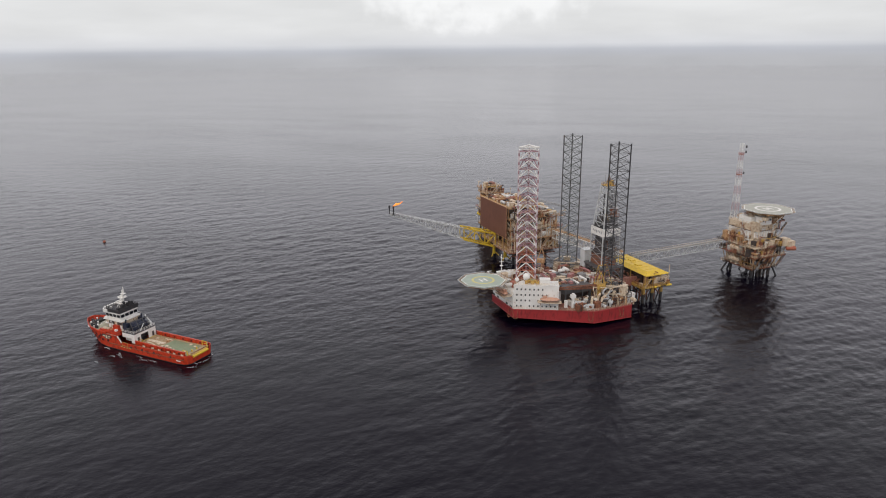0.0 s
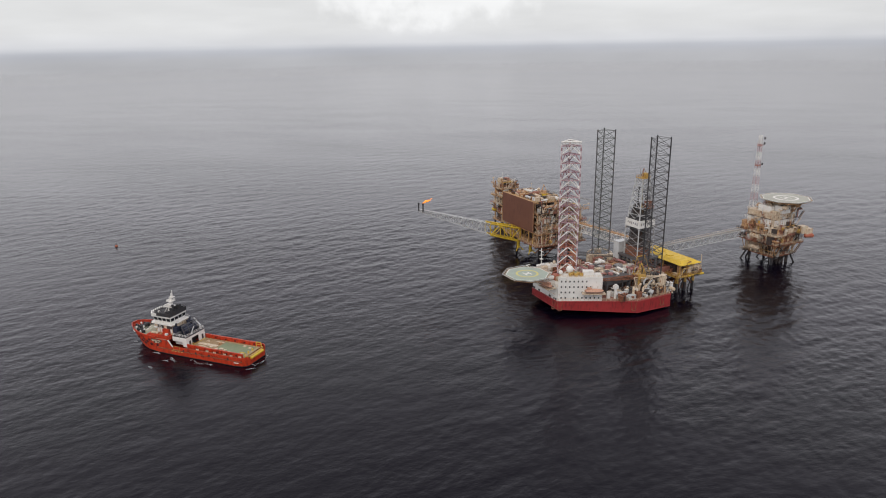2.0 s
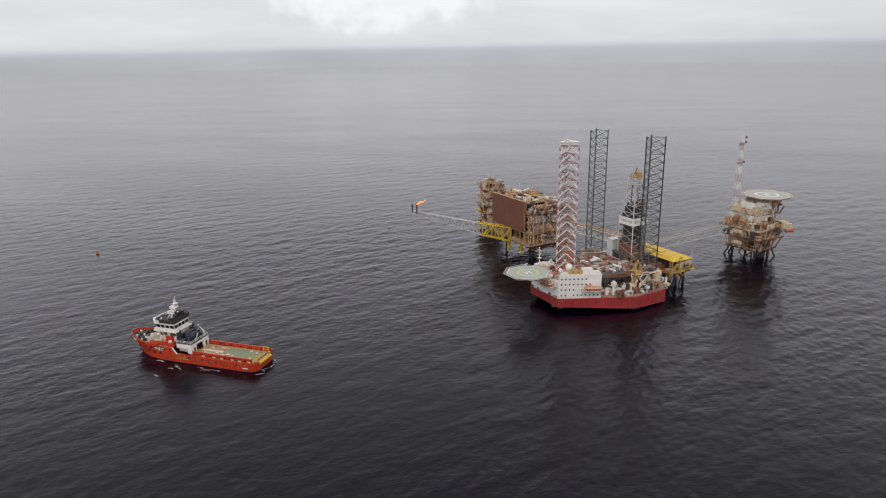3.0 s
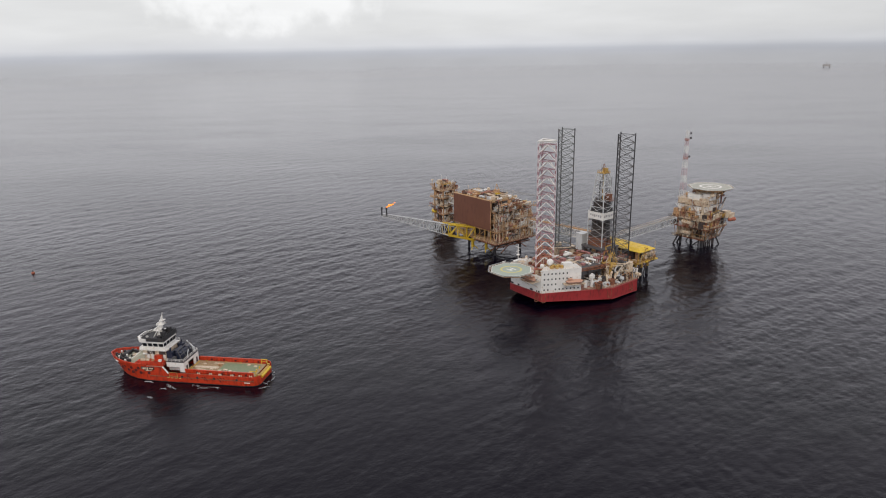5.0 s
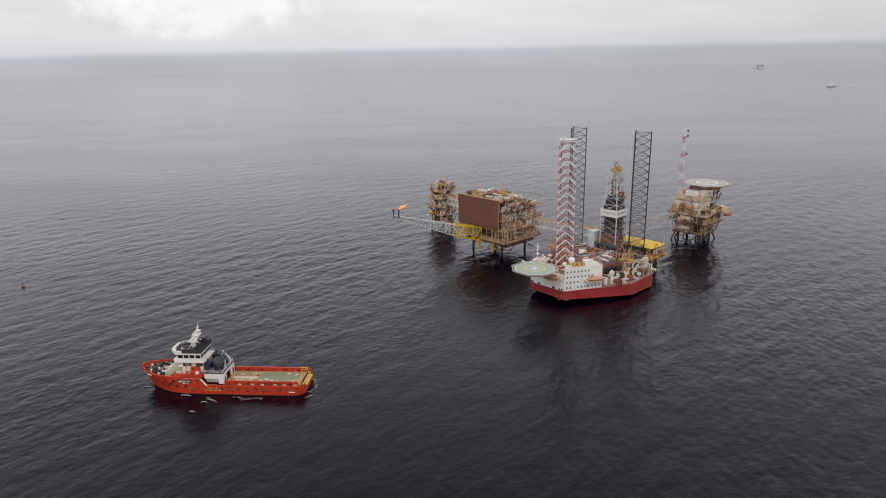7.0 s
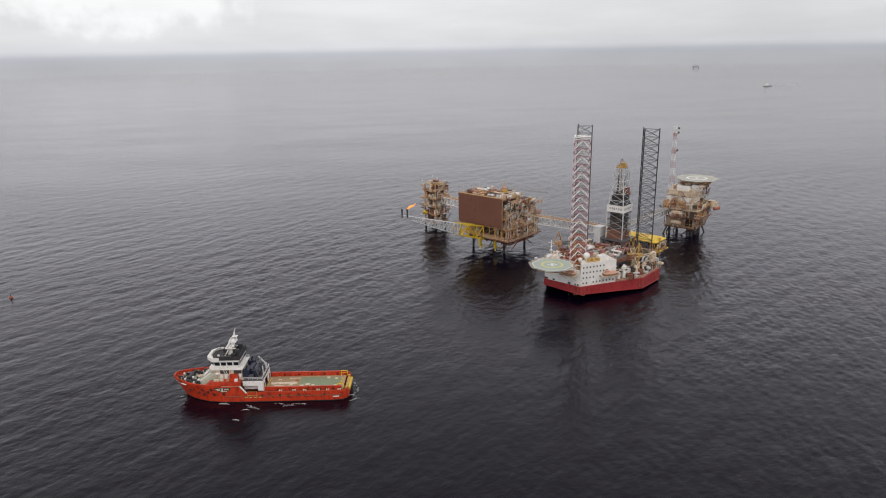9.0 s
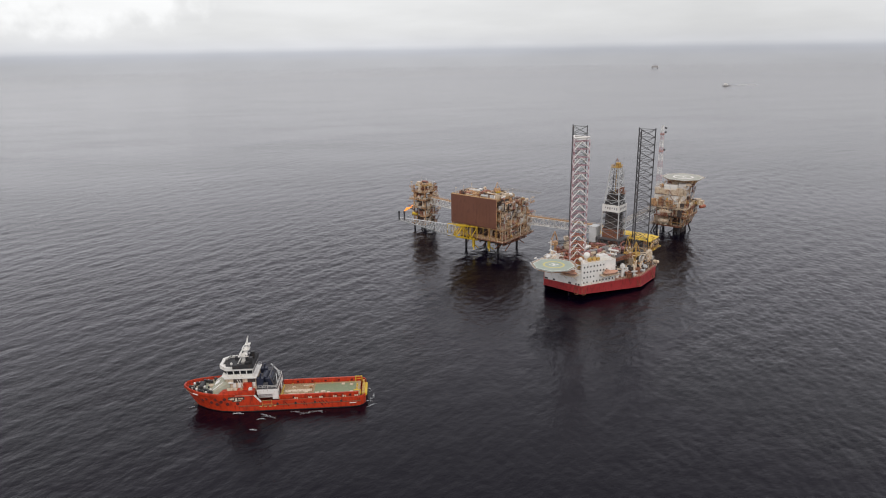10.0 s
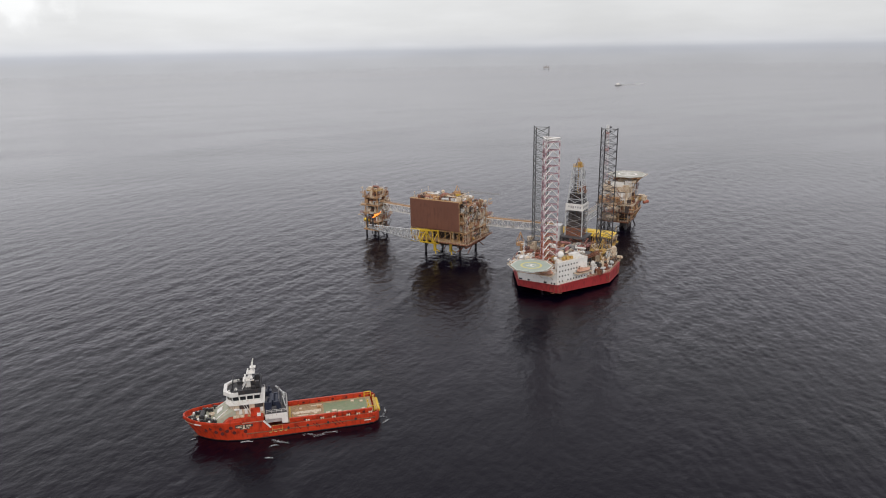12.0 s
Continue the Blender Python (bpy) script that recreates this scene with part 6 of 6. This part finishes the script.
part("upper_house", Solid().prism([(38.6, 4.9), (38.6, -4.9), (48.6, -4.6), (50.0, -3.0), (50.0, 3.0), (48.6, 4.6)], 7.1, 12.6), M_CREAM, ship)
for y in (4.92, -6.3):
    part("stairwell", Solid().box(40.0, 43.0, y, y + 1.38, 7.1, 11.0), M_ORANGE, ship)
for sd in (-1, 1):
    y = sd * 4.93
    for x0, x1 in ((38.8, 41.6), (43.4, 46.6)):
        # flat dark panel: the shade of an opening put into colour
        part("deck_recess_shade", Solid().box(x0, x1, y - 0.07, y + 0.07, 11.0, 12.4), M_STEELSHADE, ship, "dark panel standing for a shaded recess under the bridge deck")
    part("side_ladder", Solid().tube((42.2, y + sd * 0.6, 7.1), (44.4, y + sd * 0.6, 12.6), 0.09, 5).tube((43.0, y + sd * 0.6, 7.1), (45.2, y + sd * 0.6, 12.6), 0.09, 5), M_WHITE, ship)
    part("liferaft_canister", Solid().capsule((46.8, sd * 5.3, 11.2), (48.2, sd * 5.3, 11.2), 0.4, 10), M_WHITE, ship)
    part("bridge_wing_rail", Solid().rail([(38.4, sd * 5.5), (49.4, sd * 5.3)], 12.85, 1.0, 1.5, 0.05, False), M_WHITE, ship)
for x, z in ((44.6, 9.6), (46.4, 9.6), (39.4, 10.0)):
    part("side_door", Solid().box(x - 0.5, x + 0.5, 4.84, 4.99, z - 0.6, z + 1.4), M_WHITE, ship)
part("bridge_deck", Solid().prism([(38.2, 5.6), (38.2, -5.6), (49.6, -5.4), (51.2, -3.0), (51.2, 3.0), (49.6, 5.4)], 12.7, 12.85), M_WHITE, ship)
wh = [(39.6, 4.2), (39.6, -4.2), (48.4, -4.2), (50.0, -2.2), (50.0, 2.2), (48.4, 4.2)]
wt = [(39.2, 4.9), (39.2, -4.9), (48.9, -4.9), (51.0, -2.5), (51.0, 2.5), (48.9, 4.9)]
house = part("wheelhouse", Solid().prism(wh, 12.85, 16.4, wt), M_WHITE, ship, "white wheelhouse with dark window bands")
for k in range(6):
    (ax, ay), (bx, by) = wh[k], wh[(k + 1) % 6]
    (cx, cy), (dx, dy) = wt[k], wt[(k + 1) % 6]
    n = max(2, int(math.hypot(bx - ax, by - ay) / 1.9))
    nx, ny = by - ay, ax - bx
    q = math.hypot(nx, ny)
    nx, ny = -nx / q * 0.05, -ny / q * 0.05
    if (ax + bx) / 2 * 0 + (nx * ((ax + bx) / 2 - 45) + ny * (ay + by) / 2) < 0:
        nx, ny = -nx, -ny
    for i in range(n):
        p = []
        for t, z in (((i + 0.09) / n, 0.36), ((i + 0.91) / n, 0.36), ((i + 0.91) / n, 0.76), ((i + 0.09) / n, 0.76)):
            bx0, by0 = ax + (bx - ax) * t, ay + (by - ay) * t
            tx0, ty0 = cx + (dx - cx) * t, cy + (dy - cy) * t
            p.append((bx0 + (tx0 - bx0) * z + nx, by0 + (ty0 - by0) * z + ny, 12.85 + 3.55 * z))
        back = [(x - 3 * nx, y - 3 * ny, z) for x, y, z in p]
        part("window", Solid().add(p + back, [(0, 1, 2, 3), (7, 6, 5, 4), (0, 4, 5, 1), (1, 5, 6, 2), (2, 6, 7, 3), (3, 7, 4, 0)]), M_GLASS, house)
part("wheelhouse_roof", Solid().prism(wt, 16.4, 16.55).prism([(45 + (x - 45) * 0.9, y * 0.9) for x, y in wt], 16.55, 16.65), M_BLACK, house, "black wheelhouse roof")
part("roof_parapet", Solid().prism([(46.5, 5.2), (46.5, 4.9), (48.6, 4.6), (50.4, 2.3), (50.4, -2.3), (48.6, -4.6), (46.5, -4.9), (46.5, -5.2), (49.2, -5.2), (51.5, -2.7), (51.5, 2.7), (49.2, 5.2)], 15.9, 17.3), M_WHITE, house)
part("roof_coaming", Solid().box(39.1, 46.5, 4.75, 5.05, 16.4, 17.9).box(39.1, 46.5, -5.05, -4.75, 16.4, 17.9).box(39.0, 39.3, -5.0, 5.0, 16.4, 18.3), M_BLACK, house)
part("railing", Solid().rail([(39.3, 4.8), (39.3, -4.8), (48.6, -4.8), (48.6, 4.8)], 16.6, 2.2, 1.2, 0.08), M_BLACK, house)
for x, y, h in ((40.3, 2.2, 3.0), (40.3, -2.2, 3.4), (41.6, 3.4, 1.8), (46.5, -3.0, 1.0), (43.5, -3.4, 2.0), (41.8, 0.4, 3.6)):
    part("roof_locker", Solid().box(x - 0.7, x + 0.7, y - 0.6, y + 0.6, 16.6, 16.6 + h), M_BLACK, house)
s = Solid().prism(rect(42.4, 44.4, -0.75, 0.75), 16.6, 22.6, rect(41.5, 42.6, -0.4, 0.4))
s.prism(rect(41.6, 42.4, -0.35, 0.35), 22.6, 25.6, rect(41.1, 41.6, -0.2, 0.2))
for sy in (-1, 1):
    s.tube((45.4, sy * 1.3, 16.6), (42.4, sy * 0.4, 21.6), 0.2, 6)
s.box(41.2, 45.0, -1.6, 1.6, 19.4, 19.65).box(40.8, 43.6, -1.4, 1.4, 21.9, 22.1).box(40.4, 42.3, -0.9, 0.9, 23.8, 24.0)
s.box(44.0, 44.5, -2.0, 2.0, 20.0, 20.5).box(42.9, 43.3, -1.5, 1.5, 22.4, 22.8).tube((44.2, 0, 19.6), (44.2, 0, 20.1), 0.35, 8)
s.ball((42.0, 1.1, 20.3), 0.5, 10).ball((41.2, -0.9, 22.6), 0.4, 10).tube((41.3, 0, 25.5), (41.0, 0, 27.0), 0.14, 5).tube((41.6, -0.7, 24), (41.6, -0.7, 26), 0.08, 5).tube((41.2, 0.7, 24), (41.2, 0.7, 25.8), 0.08, 5)
part("mast", s, M_WHITE, ship, "white mast with platforms and radar bars")
part("radar_dome", Solid().ball((47.4, 2.4, 17.3), 0.55, 12), M_WHITE, ship, smooth=True)
part("searchlight", Solid().tube((49.6, 3.2, 16.6), (49.6, 3.2, 17.6), 0.3, 8), M_WHITE, ship)
# funnels, winch and the white shelter at the head of the deck
for sd in (-1, 1):
    part("funnel", Solid().box(36.0, 38.4, sd * 4.2 - 0.8, sd * 4.2 + 0.8, 8.7, 12.2).tube((37.2, sd * 4.2, 12.2), (36.8, sd * 4.2, 13.8), 0.35, 8), M_BLUE, ship)
part("winch", Solid().tube((34.2, -3.0, 9.9), (34.2, 3.0, 9.9), 1.4, 16).box(33.0, 35.4, -3.5, -3.0, 8.5, 11.4).box(33.0, 35.4, 3.0, 3.5, 8.5, 11.4).tube((36.2, -2.6, 10.8), (36.2, 2.6, 10.8), 1.1, 14), M_BLUE, ship, "dark blue towing winch drums")
part("shelter_roof", Solid().box(31.0, 38.55, -5.7, 5.7, 8.2, 8.5), M_DARK, ship)
sh = Solid().box(31.0, 31.3, -5.7, -1.8, 4.1, 8.2).box(31.0, 31.3, 2.4, 5.7, 4.1, 8.2).box(31.0, 31.3, -1.8, 2.4, 7.2, 8.2)
sh.box(31.3, 38.5, 5.4, 5.7, 6.2, 8.2).box(31.3, 33.0, 5.4, 5.7, 4.1, 6.2).box(31.3, 38.5, -5.7, -5.4, 4.1, 8.2).box(33.0, 38.5, 4.0, 4.2, 4.1, 6.2)
part("shelter_wall", sh, M_WHITE, ship, "white steel shelter with an open doorway")
# black sheets added inside, standing for the shade in the doorway
part("doorway_shade", Solid().box(33.4, 33.6, -5.3, 3.9, 4.12, 8.15).box(31.35, 33.4, -1.9, 2.5, 4.125, 4.16), M_BLACK, ship)
part("shelter_door", Solid().box(30.94, 31.0, 3.2, 4.2, 4.3, 6.4).box(30.94, 31.0, -4.6, -3.6, 4.3, 6.4), M_BLACK, ship)
for sd in (-1, 1):
    side = Solid().add([(39.3, sd * 8.05, 7.1), (38.7, sd * 8.05, 7.3), (36.6, sd * 8.05, 4.5), (37.0, sd * 8.05, 4.2), (39.3, sd * 7.8, 7.1), (38.7, sd * 7.8, 7.3), (36.6, sd * 7.8, 4.5), (37.0, sd * 7.8, 4.2)],
                       [(0, 1, 2, 3), (7, 6, 5, 4), (0, 4, 5, 1), (1, 5, 6, 2), (2, 6, 7, 3), (3, 7, 4, 0)])
    part("step_trim", side, M_WHITE, ship)
gan = Solid()
for y in (-4.8, -1.6, 1.6, 4.8):
    gan.tube((32.0, y, 8.5), (33.6, y, 13.0), 0.16, 6)
gan.tube((33.6, -4.8, 13.0), (33.6, 4.8, 13.0), 0.18, 6).tube((32.8, -4.8, 10.8), (32.8, 4.8, 10.8), 0.14, 6)
part("winch_gantry", gan, M_DARK, ship, "dark steel frame leaning over the towing winch")
for x, y, sx, sy, h in ((37.6, 0.0, 1.2, 3.0, 2.6), (35.4, 4.6, 1.6, 1.0, 1.6), (33.0, -4.4, 1.2, 1.2, 1.3), (36.8, -4.9, 1.8, 0.8, 1.2)):
    part("winch_locker", Solid().box(x - sx / 2, x + sx / 2, y - sy / 2, y + sy / 2, 8.5, 8.5 + h).box(x - sx / 2 - 0.08, x + sx / 2 + 0.08, y - sy / 2 - 0.08, y + sy / 2 + 0.08, 8.5 + h, 8.6 + h), M_DARK, ship)
part("deck_crane", Solid().tube((32.2, -4.6, 8.5), (32.2, -4.6, 10.5), 0.5, 8).tube((32.2, -4.6, 10.4), (34.5, -4.0, 13.6), 0.3, 6), M_PALE, ship)
part("stern_light_post", Solid().tube((31.6, 2.0, 8.5), (32.4, -1.0, 11.0), 0.2, 6), M_PALE, ship)
part("railing", Solid().rail([(31.2, -5.6), (38, -5.6), (38, 5.6), (31.2, 5.6)], 8.5, 1.1, 1.4, 0.06), M_WHITE, ship)
for x, y, sx, sy, h, mat in ((47.0, 6.5, 3.6, 1.0, 0.55, M_CREAM), (40.4, 6.9, 1.2, 0.9, 0.8, M_WHITE), (43.6, 6.7, 1.0, 0.8, 0.5, M_TAN), (46.0, -6.6, 3.0, 1.0, 0.8, M_CREAM)):
    part("deck_locker", Solid().box(x - sx / 2, x + sx / 2, y - sy / 2, y + sy / 2, 8.9, 8.9 + h), mat, ship)
for sd in (-1, 1):
    y = sd * 8.02
    # no hollow here: a dark plate carries the recess's shade in its colour
    part("side_recess_shade", Solid().box(42.6, 48.4, y - 0.08, y + 0.08, 5.7, 6.8).box(43.6, 47.0, y - 0.075, y + 0.075, 5.0, 5.7), M_STEELSHADE, hull, "dark panel standing for a shaded recess in the orange side")
    part("recess_pipework", Solid().box(43.2, 44.8, y - 0.16, y + 0.16, 5.95, 6.45).box(45.3, 45.9, y - 0.2, y + 0.2, 5.2, 6.6).tube((44.2, y, 5.4), (46.4, y, 5.2), 0.14, 6).tube((46.2, y, 6.5), (48.2, y, 6.1), 0.12, 6).box(46.3, 47.6, y - 0.16, y + 0.16, 5.75, 6.2).ball((44.0, y, 5.3), 0.3, 8), M_CREAM, hull, "pale pipework in the recess")
    part("fender_rail", Solid().tube((46, sd * 8.05, 6.95), (39.3, sd * 8.1, 6.95), 0.14, 6), M_ORANGE, hull)
    for x in (31.5, 33.2, 34.9, 36.6):
        part("draught_mark", Solid().box(x, x + 0.9, sd * 8.08 - 0.02, sd * 8.08 + 0.02, 2.5, 2.75), M_RING, hull)


# ---- foam, buoy and things far off ----
def foam(name, spots, seed, label):
    rnd = random.Random(seed)
    s = Solid()
    for x, y, r, n in spots:
        turn = rnd.gauss(2.2, 0.7)
        for _ in range(n * 3):
            v = rnd.uniform(-1, 1)
            d, e = 2.2 * r * v, 0.5 * r * v * v + rnd.gauss(0, 0.12 + 0.1 * r)
            q = rnd.uniform(0.04, 0.16) * (1.2 - 0.6 * abs(v))
            cx, cy = x + d * math.cos(turn) - e * math.sin(turn), y + d * math.sin(turn) + e * math.cos(turn)
            pts = [(cx + q * rnd.uniform(0.5, 1.5) * math.cos(k * 1.05) * 1.6, cy + q * rnd.uniform(0.5, 1.4) * math.sin(k * 1.05), SEA_Z + 0.10 + rnd.uniform(0, 0.04)) for k in range(6)]
            s.add(pts, [tuple(range(6))])
    tagged(part(name, s, M_FOAM), label, "foam", kind="stuff")


V = Matrix.LocRotScale((-152.2, 7.0, 0), Euler((0, 0, radians(132.4))), None)
spots = []
for x, y, r, n in ((45.0, 8.7, 0.5, 26), (46.2, 8.6, 0.4, 22), (44.0, 9.0, 0.5, 16), (36, 13.5, 0.7, 20), (35.0, 11.0, 0.9, 16), (33.4, 12.0, 1.2, 14), (37.5, 20.5, 0.6, 14), (24, 9.6, 1.2, 12), (20, 10.2, 1.4, 14), (16, 9.8, 1.2, 12), (-1.6, 4.0, 1.0, 14), (-1.8, -5.0, 1.1, 12), (-2.6, 7.4, 0.9, 12), (-3.4, 1.0, 1.3, 12), (63.4, 2.5, 0.5, 6), (20, 11, 0.8, 5)):
    p = V @ Vector((x, y, 0))
    spots.append((p.x, p.y, r, n))
foam("sea_foam", spots, 3, "thin white foam at the ship's waterline")

buoy = thing("buoy", "small red mooring buoy floating on the sea", "buoy", (-201.6, 226.0, SEA_Z))
part("float", Solid().tube((0, 0, -0.4), (0, 0, 0.8), 0.95, 12).tube((0, 0, 0.8), (0, 0, 1.0), 0.95, 12, 0.6), M_LEGRED, buoy)
part("top_mark", Solid().tube((0, 0, 0.9), (0, 0, 1.8), 0.25, 8).ball((0, 0, 1.9), 0.4, 8), M_DARK, buoy)

# every part here wears the steel paled for haze
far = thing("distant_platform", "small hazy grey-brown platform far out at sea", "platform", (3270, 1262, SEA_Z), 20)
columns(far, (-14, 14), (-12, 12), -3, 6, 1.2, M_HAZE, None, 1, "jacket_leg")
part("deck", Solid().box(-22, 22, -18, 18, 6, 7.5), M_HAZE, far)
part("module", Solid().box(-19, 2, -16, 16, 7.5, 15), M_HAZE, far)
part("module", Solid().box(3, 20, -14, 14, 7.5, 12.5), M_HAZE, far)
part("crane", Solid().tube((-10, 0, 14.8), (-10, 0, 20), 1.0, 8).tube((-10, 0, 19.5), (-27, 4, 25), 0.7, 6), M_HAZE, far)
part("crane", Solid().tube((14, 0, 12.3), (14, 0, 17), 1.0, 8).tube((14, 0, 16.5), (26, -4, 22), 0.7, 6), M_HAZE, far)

boat = thing("crew_boat", "small distant crew boat leaving a white wake", "boat", (1870, 480, SEA_Z), 155)
part("hull", Solid().prism([(-14, -3.5), (10, -3.5), (17, 0), (10, 3.5), (-14, 3.5)], -0.5, 2.6), M_GREY, boat)
part("cabin", Solid().box(-4, 8, -2.8, 2.8, 2.6, 6.0).box(0, 6, -2.2, 2.2, 6.0, 8.0), M_WHITE, boat)
s = Solid()
rnd = random.Random(9)
for i in range(150):
    t = i / 150
    x = -14 - t * 115
    w = (2.0 + 4 * t)
    for _ in range(2):
        y, q = rnd.uniform(-w, w), rnd.uniform(0.8, 2.2) * (1 - 0.75 * t)
        s.prism([(x + q * math.cos(k) * 1.5, y + q * math.sin(k) * 0.7) for k in range(6)], -0.2, 0.9)
wake = part("wake", s, M_WAKE)
wake.matrix_world = pose(1870, 480, SEA_Z, 0, 0, 155)
tagged(wake, "white wake trailing behind the crew boat", "foam", kind="stuff")
